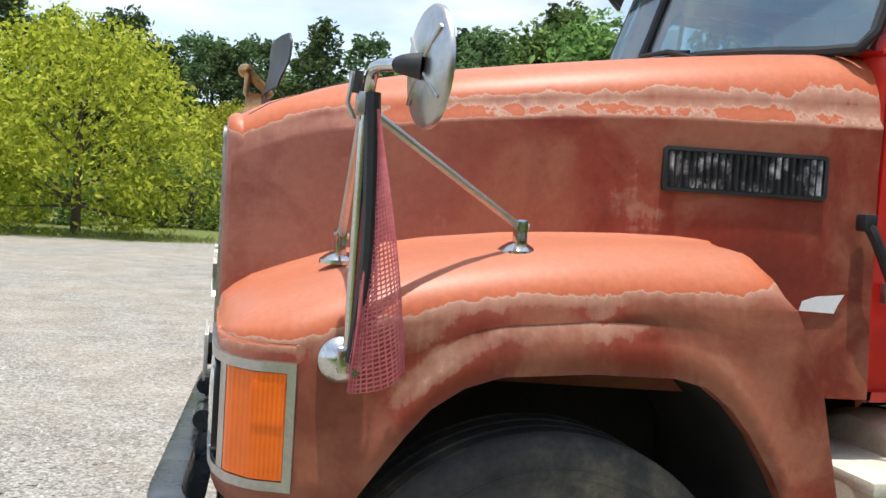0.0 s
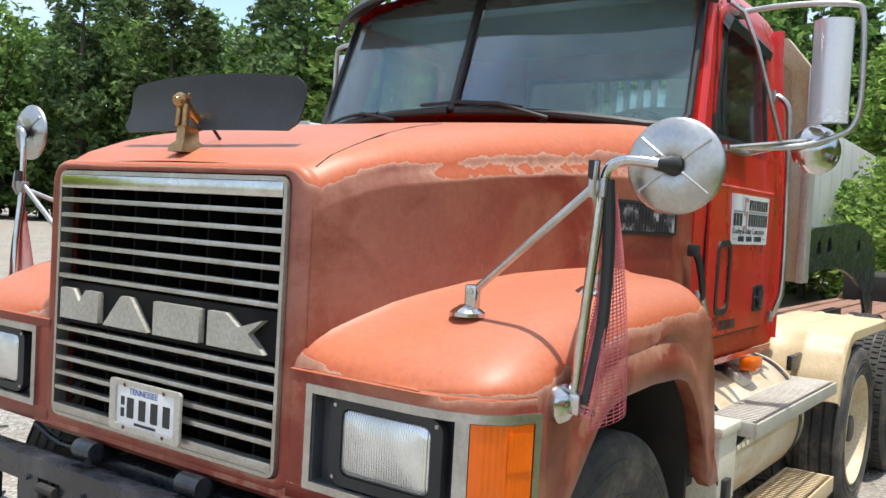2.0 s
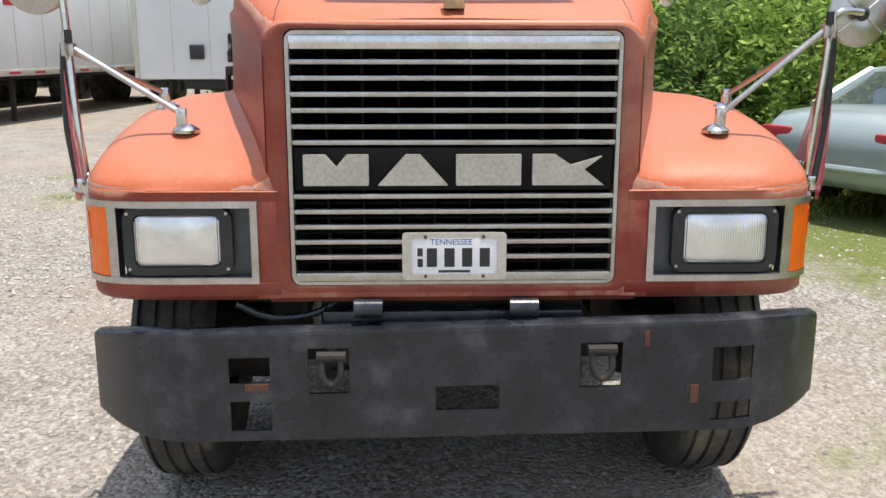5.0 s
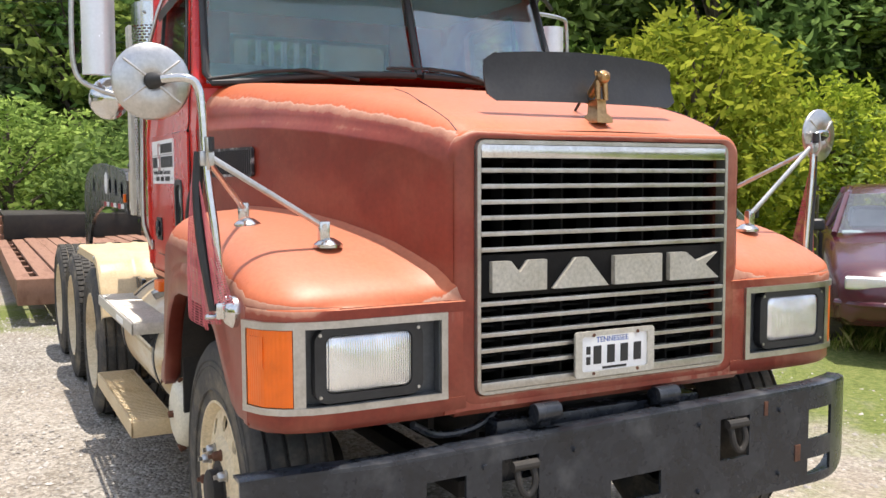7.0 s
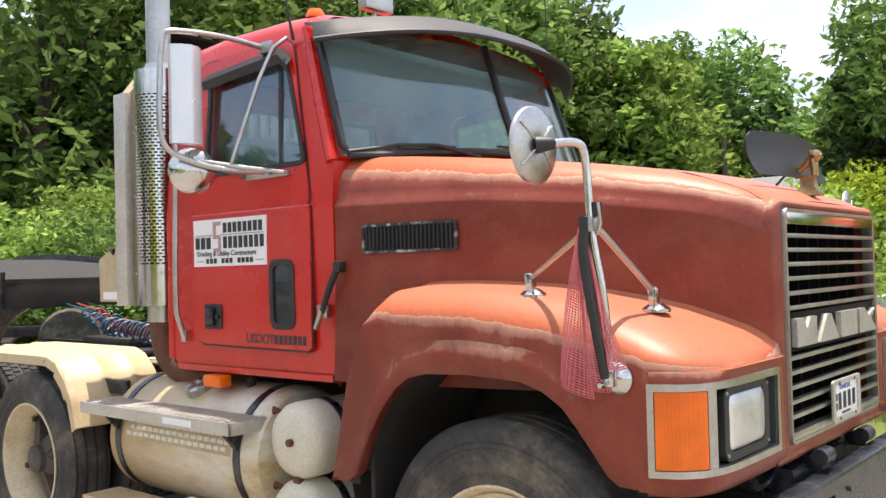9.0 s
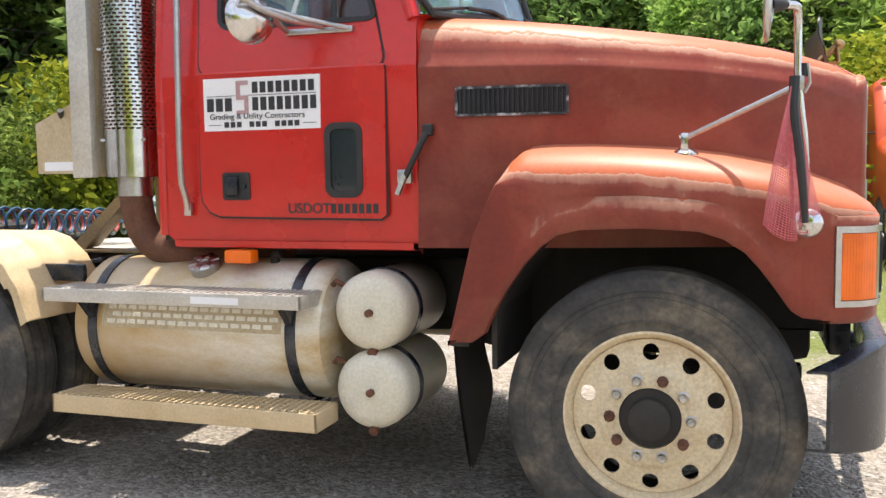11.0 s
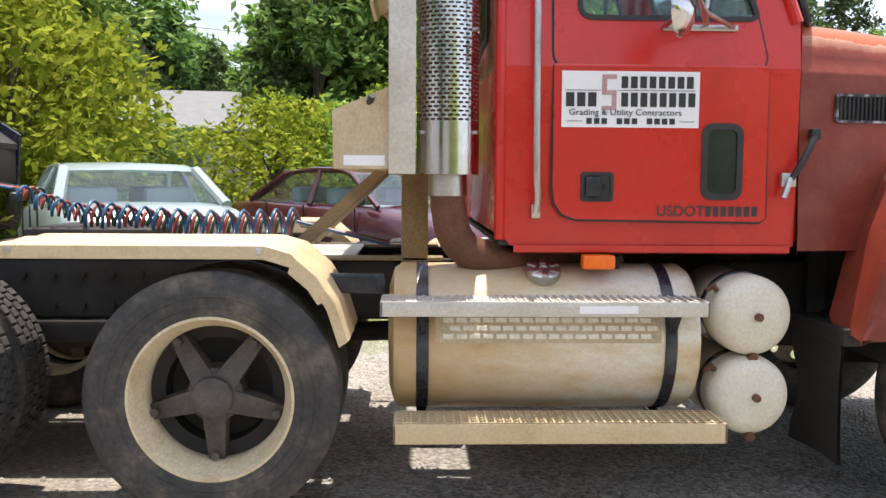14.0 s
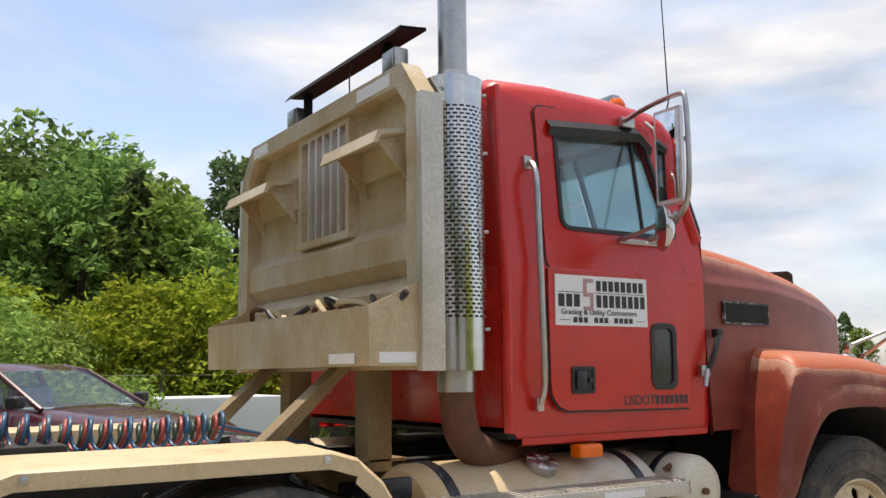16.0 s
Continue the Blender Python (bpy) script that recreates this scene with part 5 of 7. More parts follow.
    part("convex_stem", tube([(2.19, sg * 1.30, 2.12), (2.22, sg * 1.26, 2.05)], 0.009, 8), STEEL, mm)
    P("side_marker_lamp", merge(box(2.39, 2.52, *sorted((sg * 0.945, sg * 1.015)), 1.085, 1.142, 0.012)), AMBER, "amber marker lamp under the cab")

# cab inside
for sg in (1, -1):
    st = P("seat", merge(box(2.15, 2.65, sg * 0.48 - 0.25, sg * 0.48 + 0.25, 1.55, 1.70, 0.05, 3), box(2.58, 2.74, sg * 0.48 - 0.25, sg * 0.48 + 0.25, 1.66, 2.30, 0.06, 3)), CLOTH, "grey cloth seat")
    part("seat_base", box(2.2, 2.6, sg * 0.48 - 0.18, sg * 0.48 + 0.18, 1.2, 1.55, 0.02), BLACK, st)
P("dashboard", merge(box(1.70, 1.98, -0.92, 0.92, 1.55, 2.02, 0.05, 3), box(1.95, 2.05, -0.75, -0.2, 1.7, 2.06, 0.04, 3)), DASH, "grey moulded dashboard")
swm = Matrix.Translation((2.12, -0.45, 2.02)) @ Euler((0, radians(-62), 0)).to_matrix().to_4x4()
P("steering_wheel", moved(merge(tube([(0.23 * math.cos(a), 0.23 * math.sin(a), 0) for a in [2 * math.pi * k / 32 for k in range(33)]], 0.013, 8), rod((-0.22, 0, 0), (0.22, 0, 0), 0.012, 8), rod((0, 0, -0.3), (0, 0, 0), 0.03, 10)), swm), BLACK, "black steering wheel")
P("headliner", merge(box(1.86, 2.84, -0.88, 0.88, 2.62, 2.66, 0.01)), DASH)
rw = P("rear_window", box(2.843, 2.849, -0.5, 0.5, 2.05, 2.5, 0.001), SIDEGL); rw.visible_shadow = False
part("rear_window_gasket", plate(rrect(-0.51, 0.51, 2.04, 2.51, 0.05), [rrect(-0.475, 0.475, 2.075, 2.475, 0.04)], 0.016, lambda u, v, d: (2.853 + d, u, v)), BLACK, rw)

# ---- bumper, set a little askew ----
def bump_pt(u, v, d):
    x = -0.10 + 0.20 * max(0, (abs(u) - 0.82) / 0.38) ** 2.0 + 0.05 * u - 0.0 * v
    return (x - d + 0.012, u, v - 0.045 - 0.035 * u - 0.05 * max(0, (abs(u) - 0.9) / 0.3) ** 2 * (1 if v > 0.75 else -1))


def bumper_strip(y0, y1, z0, z1, n=8):
    secs = [[bump_pt(y0 + (y1 - y0) * k / n, z, d) for z, d in ((z0, 0), (z0, 0.012), (z1, 0.012), (z1, 0))] for k in range(n + 1)]
    return loft(secs, closed=True, caps=True)


BZ0, BZ1 = 0.575, 0.915
cuts = [-1.2, -0.93, -0.80, -0.52, -0.39, -0.14, 0.06, 0.33, 0.46, 0.58, 0.71, 0.83, 1.2]
holes = {1: (0.73, 0.84), 3: (0.72, 0.865), 5: (0.655, 0.735), 7: (0.72, 0.87), 9: (0.76, 0.845)}
extra = {9: (0.60, 0.70), 1: (0.60, 0.66)}
bg_ = []
for k in range(len(cuts) - 1):
    spans = [(BZ0, BZ1)]
    for hs in (holes, extra):
        if k in hs:
            a, b = hs[k]; spans = [q for s in spans for q in (((s[0], a), (b, s[1])) if s[0] <= a and b <= s[1] else (s,))]
    for a, b in spans: bg_.append(bumper_strip(cuts[k], cuts[k + 1], a, b, 10 if k in (0, 11) else 4))
lip = loft([[Vector(bump_pt(-1.2 + 2.4 * k / 48, BZ1, 0.012)) + Vector(o) for o in ((0, 0, -0.005), (0.002, 0, 0.010), (0.02, 0, 0.016), (0.075, 0, 0.012), (0.075, 0, 0.004), (0.018, 0, 0.004))] for k in range(49)], closed=True, caps=True)
lip2 = loft([[Vector(bump_pt(-1.2 + 2.4 * k / 48, BZ0, 0.012)) + Vector(o) for o in ((0, 0, 0.005), (0.002, 0, -0.010), (0.02, 0, -0.016), (0.075, 0, -0.012), (0.075, 0, -0.004), (0.018, 0, -0.004))] for k in range(49)], closed=True, caps=True)
bumper = P("bumper", welded(merge(*bg_)), BUMPER, "dented black steel bumper with scuffed paint", smooth=40)
for g in (lip, lip2): part("bumper_lip", g, BUMPER, bumper, smooth=40)
for y in (-0.455, 0.385):
    q = Vector(bump_pt(y, 0.80, 0.02))
    part("tow_hook", merge(tube([q + Vector(o) for o in ((0.03, 0.02, 0.055), (-0.005, 0.03, 0.03), (-0.015, 0.03, -0.02), (-0.015, 0.0, -0.052), (-0.015, -0.03, -0.02), (-0.005, -0.03, 0.03), (0.03, -0.02, 0.055))], 0.011, 8, smooth=2), rod(q + Vector((0.0, -0.045, 0.045)), q + Vector((0.0, 0.045, 0.045)), 0.016, 10)), DARK, bumper, "grimy tow shackle")
for y0, y1, z0, z1 in ((0.585, 0.66, 0.735, 0.757), (-0.76, -0.735, 0.66, 0.72), (-0.60, -0.585, 0.85, 0.90)): part("rust_patch", moved(bumper_strip(y0, y1, z0, z1, 2), Matrix.Translation((-0.0035, 0, 0))), RUST, bumper)
for y in (-0.66, -0.30, 0.2, 0.52):
    for z in (0.63, 0.86): part("bolt", rod(Vector(bump_pt(y, z, 0.01)), Vector(bump_pt(y, z, 0.022)), 0.009, 8), BUMPER, bumper)

# ---- chassis ----
P("chassis_frame", merge(*[merge(box(0.12, 7.0, s * 0.43 - 0.005, s * 0.43 + 0.005, 0.80, 1.07, 0.002, 1), box(0.12, 7.0, *sorted((s * 0.36, s * 0.435)), 1.06, 1.072, 0.002, 1), box(0.12, 7.0, *sorted((s * 0.36, s * 0.435)), 0.798, 0.81, 0.002, 1)) for s in (1, -1)],
                         *[box(x, x + 0.1, -0.43, 0.43, 0.84, 1.03, 0.01) for x in (0.12, 1.2, 3.2, 4.55, 6.2)]), DARK, "greasy dark frame rails")
P("frame_bolts", merge(*[rod((x, s * 0.435, z), (x, s * 0.462, z), 0.016, 8) for s in (1, -1) for x in [3.5 + 0.13 * k for k in range(18)] for z in (0.86, 1.0)]), DARK)
P("frame_front", merge(box(0.02, 0.10, -0.42, 0.42, 0.70, 0.90, 0.01), *[rod((-0.03, y - 0.045, 0.925), (-0.03, y + 0.045, 0.925), 0.03, 16) for y in (0.27, -0.22)], *[box(-0.03, 0.04, y - 0.02, y + 0.02, 0.88, 0.93, 0.004) for y in (0.27, -0.22)], tube([(0.05, 0.7, 0.92), (0.08, 0.6, 0.86), (0.08, 0.45, 0.87), (0.1, 0.35, 0.93)], 0.012, 8, smooth=2)), BUMPER, "black hood pivots and front crossmember")
P("engine_block", merge(box(0.16, 1.6, -0.34, 0.34, 0.65, 1.55, 0.05), box(0.1, 0.2, -0.48, 0.48, 0.95, 1.72, 0.01)), DARK, "dark grimy engine and radiator")
P("front_axle", merge(box(0.69, 0.79, -0.85, 0.85, 0.50, 0.60, 0.02), *[box(0.2, 1.3, s * 0.42 - 0.04, s * 0.42 + 0.04, 0.60, 0.66, 0.01) for s in (1, -1)], *[tube([(0.742, s * 0.7, 0.575), (0.742, s * 0.98, 0.575)], 0.15, 16) for s in (1, -1)]), DARK)
for x in (3.945, 5.235, 6.35): P("rear_axle", merge(tube([(x, -0.85, 0.60), (x, -0.2, 0.60), (x, 0.2, 0.60), (x, 0.85, 0.60)], 0.09, 12), lathe([(0, -0.22), (0.16, -0.18), (0.22, 0), (0.16, 0.18), (0, 0.22)], 20, Matrix.Translation((x, 0, 0.60)))), DARK)
for s in (1, -1): P("walking_beam", box(3.7, 5.5, s * 0.47 - 0.03, s * 0.47 + 0.03, 0.70, 0.80, 0.02), DARK)
P("drive_shaft", rod((1.6, 0, 0.72), (3.8, 0, 0.66), 0.05, 12), DARK)


# ---- wheels ----
def tyre(R, rim, w, lugs=0):
    h = w / 2
    pr = [(rim, -h * 0.78), (rim + 0.012, -h * 0.92), (rim + (R - rim) * 0.35, -h * 1.0), (rim + (R - rim) * 0.62, -h * 1.02), (R - 0.05, -h * 0.97), (R - 0.03, -h * 0.95), (R - 0.026, -h * 0.93), (R - 0.006, -h * 0.82)]
    for c in (-0.5, -0.17, 0.17, 0.5):
        pr += [(R, h * (c - 0.045) * 1.35), (R - 0.014, h * (c - 0.03) * 1.35), (R - 0.014, h * (c + 0.03) * 1.35), (R, h * (c + 0.045) * 1.35)]
    pr += [(r, -a) for r, a in reversed(pr[:8])]
    return pr


def wheel_at(x, y, z, R, sg, kind, name="wheel"):
    M = Matrix.Translation((x, sg * y, z)) @ (Matrix.Identity(4) if sg > 0 else Matrix.Rotation(math.pi, 4, 'Z'))
    T = 0.27 if kind == "front" else 0.25
    wh = P(name, open_lathe(tyre(R, 0.295, T), 72, M), RUBBER, "dusty truck tyre on a cream steel rim", smooth=30)
    for r, k in ((0.345, 0.99), (R - 0.095, 1.01), (R - 0.075, 1.0)): part("sidewall_ring", open_lathe([(r, T / 2 * k), (r + 0.004, T / 2 * k + 0.004), (r + 0.008, T / 2 * k)], 64, M), RUBBER, wh)
    if kind == "front":
        part("rim", open_lathe([(0.30, 0.09), (0.312, 0.118), (0.312, 0.126), (0.304, 0.128), (0.295, 0.118), (0.288, 0.095), (0.276, 0.085)], 56, M), RIM, wh, "cream painted rim", smooth=60)
        hol = [[(0.235 * math.cos(a) + 0.030 * math.cos(b), 0.235 * math.sin(a) + 0.030 * math.sin(b)) for b in [2 * math.pi * j / 12 for j in range(12)]] for a in [2 * math.pi * (i + 0.5) / 10 for i in range(10)]]
        out = [(0.279 * math.cos(a), 0.279 * math.sin(a)) for a in [2 * math.pi * j / 60 for j in range(60)]]
        inn = [(0.19 * math.cos(a), 0.19 * math.sin(a)) for a in [2 * math.pi * j / 60 for j in range(60)]]
        part("rim_disc", merge(moved(plate(out, [inn] + hol, 0.010, lambda u, v, d: (u, 0.085 + 0.02 * (0.28 - math.hypot(u, v)) / 0.09 + d, v)), M), open_lathe([(0.191, 0.115), (0.175, 0.128), (0.165, 0.131), (0.11, 0.131), (0.108, 0.11)], 50, M)), RIM, wh, "cream rim disc with ten round holes", smooth=40)
        for i in range(10):
            a = 2 * math.pi * i / 10; c, s = 0.1425 * math.cos(a), 0.1425 * math.sin(a)
            part("wheel_nut", moved(merge(lathe([(0.021, 0.130), (0.021, 0.136), (0.017, 0.138), (0.017, 0.156), (0.013, 0.162), (0.008, 0.163), (0.008, 0.175), (0, 0.177)], 8)), M @ Matrix.Translation((c, 0, s))), STEEL if i % 3 else RUST, wh)
        part("hub", merge(open_lathe([(0.108, 0.10), (0.106, 0.128), (0.09, 0.13), (0.076, 0.132), (0.074, 0.165), (0.06, 0.172), (0.0, 0.174)], 32, M)), DARK, wh, "greasy black hub")
    else:
        part("rim", merge(open_lathe([(0.30, 0.085), (0.315, 0.112), (0.315, 0.12), (0.305, 0.122), (0.295, 0.10), (0.284, 0.05), (0.266, 0.02), (0.264, -0.03), (0.27, -0.12)], 60, M)), RIM, wh, "cream painted rim", smooth=50)
        sp = []
        for i in range(5):
            a = 2 * math.pi * i / 5 + 0.30
            sp.append(moved(merge(loft([[(px, py, pz) for px, py, pz in ((r, yy + hy, hw), (r, yy + hy, -hw), (r, yy - 0.04, -hw * 1.1), (r, yy - 0.04, hw * 1.1))] for r, yy, hy, hw in ((0.05, 0.03, 0.03, 0.046), (0.14, 0.0, 0.03, 0.04), (0.22, -0.025, 0.03, 0.034), (0.266, -0.03, 0.02, 0.03))], closed=True, caps=True), rod((0.245, -0.01, 0), (0.245, 0.025, 0), 0.016, 8)), M @ Matrix.Rotation(a, 4, 'Y')))
        part("spoke_hub", merge(*sp, open_lathe([(0.11, -0.06), (0.105, 0.03), (0.078, 0.055), (0.076, 0.085), (0.066, 0.092), (0.0, 0.094)], 28, M)), HUBGREY, wh, "oily five-spoke cast wheel hub", smooth=35)
        part("brake_drum", open_lathe([(0.27, -0.05), (0.21, -0.055), (0.2, -0.12), (0.0, -0.12)], 40, M), DARK, wh)
    return wh


for sg in (1, -1):
    wheel_at(0.742, 0.99, 0.575, 0.525, sg, "front")
    for x in (3.945, 5.235, 6.35):
        wheel_at(x, 1.055, 0.605, 0.482, sg, "rear")
    for x in (3.945, 5.235, 6.35):
        M = Matrix.Translation((x, sg * 0.745, 0.605))
        iw = P("inner_wheel", open_lathe(tyre(0.482, 0.295, 0.25), 64, M), RUBBER, "dusty inner dual tyre", smooth=30)
        part("rim", open_lathe([(0.30, -0.11), (0.27, -0.05), (0.27, 0.11), (0.30, 0.115)], 40, M), RIM, iw)

TB = []
for yc in (-0.085, -0.03, 0.03, 0.085):
    for i in range(64):
        a = 2 * math.pi * (i + (0.5 if yc in (-0.03, 0.085) else 0)) / 64
        TB.append(moved(box(-0.019, 0.019, yc - 0.024, yc + 0.024, 0.476, 0.4905, 0.003, 1), Matrix.Rotation(a, 4, 'Y')))
TB = merge(*TB)
for sg in (1, -1):
    for x, y in ((5.235, 1.055), (5.235, 0.745), (6.35, 1.055), (6.35, 0.745)): P("tread", moved(TB, Matrix.Translation((x, sg * y, 0.605))), TREAD, "worn block tread", smooth=0)

# ---- tanks, steps, guards ----
def tank(x0, x1, y, z, r):
    pr = [(0, x0 - 0.02), (r * 0.7, x0 - 0.012), (r * 0.93, x0 + 0.008), (r, x0 + 0.04), (r, x1 - 0.04), (r * 0.93, x1 - 0.008), (r * 0.7, x1 + 0.012), (0, x1 + 0.02)]
    return open_lathe([(rr, a) for rr, a in pr], 56, Matrix(((0, 1, 0, 0), (1, 0, 0, y), (0, 0, 1, z), (0, 0, 0, 1))))


def step_grid(x0, x1, y0, y1, z0, z1):
    gs = [box(x0, x1, *sorted((s_y, s_y + (0.012 if s_y == y0 else -0.012))), z0, z1, 0.004) for s_y in (y0, y1)]
    gs += [box(x0, x0 + 0.012, *sorted((y0, y1)), z0, z1, 0.004), box(x1 - 0.012, x1, *sorted((y0, y1)), z0, z1, 0.004)]
    ya, yb = sorted((y0, y1)); n = int((x1 - x0) / 0.032)
    for k in range(n): gs.append(box(x0 + 0.012 + k * (x1 - x0 - 0.02) / n, x0 + 0.022 + k * (x1 - x0 - 0.02) / n, ya + 0.011, yb - 0.011, z1 - 0.012, z1 + 0.004, 0.0015, 1))
    for k in range(1, 6): gs.append(box(x0 + 0.01, x1 - 0.01, ya + (yb - ya) * k / 6 - 0.005, ya + (yb - ya) * k / 6 + 0.005, z1 - 0.014, z1 - 0.001, 0.001, 1))
    return merge(*gs)


for sg in (1, -1):
    tx0, tx1 = (2.05, 3.27) if sg > 0 else (1.78, 3.1)
    ft = P("fuel_tank", tank(tx0, tx1, sg * 0.785, 0.79, 0.30), TANK, "cylindrical aluminium fuel tank with tan stains", smooth=40)
    for x in (tx0 + 0.13, tx1 - 0.12):
        part("tank_strap", open_lathe([(0.301, x - 0.024), (0.306, x - 0.022), (0.306, x + 0.022), (0.301, x + 0.024)], 56, Matrix(((0, 1, 0, 0), (1, 0, 0, sg * 0.785), (0, 0, 1, 0.79), (0, 0, 0, 1)))), BUMPER, ft, "dark steel tank strap")
        part("step_bracket", merge(loft([[(x - 0.015, sg * 0.99, 0.985), (x - 0.015, sg * 1.17, 0.935), (x - 0.015, sg * 1.088, 0.84)], [(x + 0.015, sg * 0.99, 0.985), (x + 0.015, sg * 1.17, 0.935), (x + 0.015, sg * 1.088, 0.84)]], closed=True, caps=True)), BUMPER, ft)
        part("lower_step_bracket", box(x - 0.02, x + 0.02, *sorted((sg * 0.75, sg * 1.2)), 0.455, 0.485, 0.004), BUMPER, ft)
    cm = Matrix.Translation((2.665 if sg > 0 else 2.4, sg * 0.93, 1.06)) @ Euler((radians(90 - sg * 26), 0, 0)).to_matrix().to_4x4()
    part("filler_cap", merge(lathe([(0.066, -0.03), (0.07, 0.0), (0.07, 0.022), (0.06, 0.028), (0.02, 0.028), (0.018, 0.022), (0, 0.022)], 20, cm), *[moved(box(-0.012, 0.012, 0.02, 0.033, 0.03, 0.068, 0.004), cm @ Matrix.Rotation(2 * math.pi * k / 6, 4, 'Y')) for k in range(6)]), STEEL, ft, "ribbed metal filler cap")
    part("breather", tube([(2.36, sg * 0.86, 1.075), (2.36, sg * 0.86, 1.11), (2.33, sg * 0.86, 1.12)], 0.022, 8), DARK, ft)
    # embossed step tread rows on the tank
    band = [[(x, sg * (0.785 + 0.3008 * math.cos(radians(a))), 0.79 + 0.3008 * math.sin(radians(a))) for a in range(3, 33, 3)] for x in (tx0 + 0.17, tx1 - 0.17)]
    part("tread_band", loft(band), TANKDIRT, ft, "dirty tan band between the tread pads")
    rows = []
    for j in range(4):
        a = radians(26.0 - 6.0 * j)
        for k in range(16):
            xx = tx0 + 0.205 + k * (tx1 - tx0 - 0.40) / 16 + (0.026 if j % 2 else 0)
            rows.append(moved(box(-0.020, 0.020, -0.0, 0.0032, -0.0095, 0.0095, 0.003, 1), Matrix.Translation((xx, sg * (0.785 + 0.300 * math.cos(a)), 0.79 + 0.300 * math.sin(a))) @ Matrix.Rotation(sg * a, 4, 'X') @ (Matrix.Identity(4) if sg > 0 else Matrix.Rotation(math.pi, 4, 'Z'))))
    for g in rows: part("tread_pad", g, PADS, ft)
    su = P("upper_step", step_grid(tx0 + 0.02, tx1 + 0.04, sg * 0.985, sg * 1.20, 0.925, 0.982), ALU, "perforated aluminium step")
    part("step_sticker", box(2.455 - 0.11 if sg > 0 else 2.3, 2.455 + 0.11 if sg > 0 else 2.5, *sorted((sg * 1.199, sg * 1.2025)), 0.938, 0.966, 0, 1), WHITE, su)
    P("lower_step", step_grid(tx0 - 0.05, tx1 - 0.01, sg * 1.02, sg * 1.225, 0.448, 0.525), TAN, "tan perforated steel step")
    for zc in ((0.905, 0.585) if sg > 0 else ()):
        pr = [(0, 0.0), (0.10, -0.004), (0.14, -0.018), (0.158, -0.05), (0.160, -0.08), (0.160, -0.52), (0.13, -0.56), (0, -0.57)]
        at = P("air_tank", lathe(pr, 44, Matrix.Translation((1.845, 1.065, zc))), AIRTANK, "cream painted cylindrical air tank", smooth=50)
        for g in (rod((1.835, 1.06, zc + 0.0), (1.835, 1.085, zc + 0.0), 0.016, 10), rod((1.84, 1.01, zc - 0.155), (1.84, 1.04, zc - 0.168), 0.02, 10), tube([(1.98, 0.99, zc + 0.10), (2.0, 1.02, zc + 0.12), (2.02, 1.0, zc + 0.10)], 0.012, 8)): part("tank_port", g, RUST, at)
        part("tank_band", open_lathe([(0.1605, -0.2), (0.165, -0.198), (0.165, -0.16), (0.1605, -0.158)], 40, Matrix.Translation((1.845, 1.065, zc))), BUMPER, at)
    P("mud_flap", merge(loft([[(1.47 + 0.02 * math.sin(k), sg * 0.62, 0.86 - 0.07 * k), (1.465 + 0.015 * math.sin(k * 1.3), sg * 0.85, 0.86 - 0.07 * k), (1.48 - 0.05 * (k / 9) ** 2, sg * (1.06 - 0.01 * k), 0.86 - 0.07 * k - 0.02)] for k in range(9)]), loft([[(1.486 + 0.02 * math.sin(k), sg * 0.62, 0.86 - 0.07 * k), (1.48 + 0.015 * math.sin(k * 1.3), sg * 0.85, 0.86 - 0.07 * k), (1.492 - 0.05 * (k / 9) ** 2, sg * (1.06 - 0.01 * k), 0.86 - 0.07 * k - 0.02)] for k in range(9)]), box(1.42, 1.5, *sorted((sg * 0.5, sg * 1.08)), 0.79, 0.86, 0.01)), DARK, "muddy rubber mud flap")
    # quarter guard over the front drive tyre
    gp = [(4.76, 1.175), (4.70, 1.195), (3.74, 1.195), (3.64, 1.165), (3.54, 1.08), (3.47, 0.97), (3.425, 0.83)]
    gsm = []
    for (xa, za), (xb, zb) in zip(gp, gp[1:]):
        for k in range(4): gsm.append((xa + (xb - xa) * k / 4, za + (zb - za) * k / 4))
    gsm.append(gp[-1])
    yv = [(0.62, -0.06), (0.632, 0.0), (0.74, 0.003), (0.755, 0.008), (0.785, 0.008), (0.80, 0.0), (0.92, 0.0), (0.935, 0.008), (0.965, 0.008), (0.98, 0.0), (1.15, 0.0), (1.165, -0.012), (1.168, -0.055)]
    outer = [[(x + (0.0 if z > 1.15 else -0.6 * dz), sg * y, z + (dz if z > 1.0 else dz * 0.4)) for y, dz in yv] for x, z in gsm]
    inner = [[(x + (0.0 if z > 1.15 else 0.006), y, z - 0.006) for x, y, z in s] for s in outer]
    qg = P("quarter_guard", merge(loft(outer), loft([list(reversed(s)) for s in inner])), TAN, "tan painted steel mudguard", smooth=40)
    part("guard_bracket", merge(tube([(3.58, sg * 0.45, 1.03), (3.60, sg * 0.9, 1.0), (3.56, sg * 1.12, 1.0)], 0.02, 8), box(3.30, 3.60, *sorted((sg * 0.92, sg * 0.95)), 0.98, 1.06, 0.01)), BUMPER, qg)
    for x in (3.76, 4.68): part("guard_bolt", lathe([(0.014, 0), (0.014, 0.006), (0, 0.01)], 8, Matrix.Translation((x, sg * 1.166, 1.165))), STEEL, qg)
bb = P("battery_box", merge(box(1.56, 1.76, -1.15, -0.75, 0.70, 0.985, 0.01), box(1.55, 1.77, -1.16, -0.74, 0.96, 0.995, 0.006)), AIRTANK, "white battery box with a black latch")
part("box_latch", box(1.60, 1.66, -1.17, -1.145, 0.72, 0.80, 0.006), BLACK, bb)
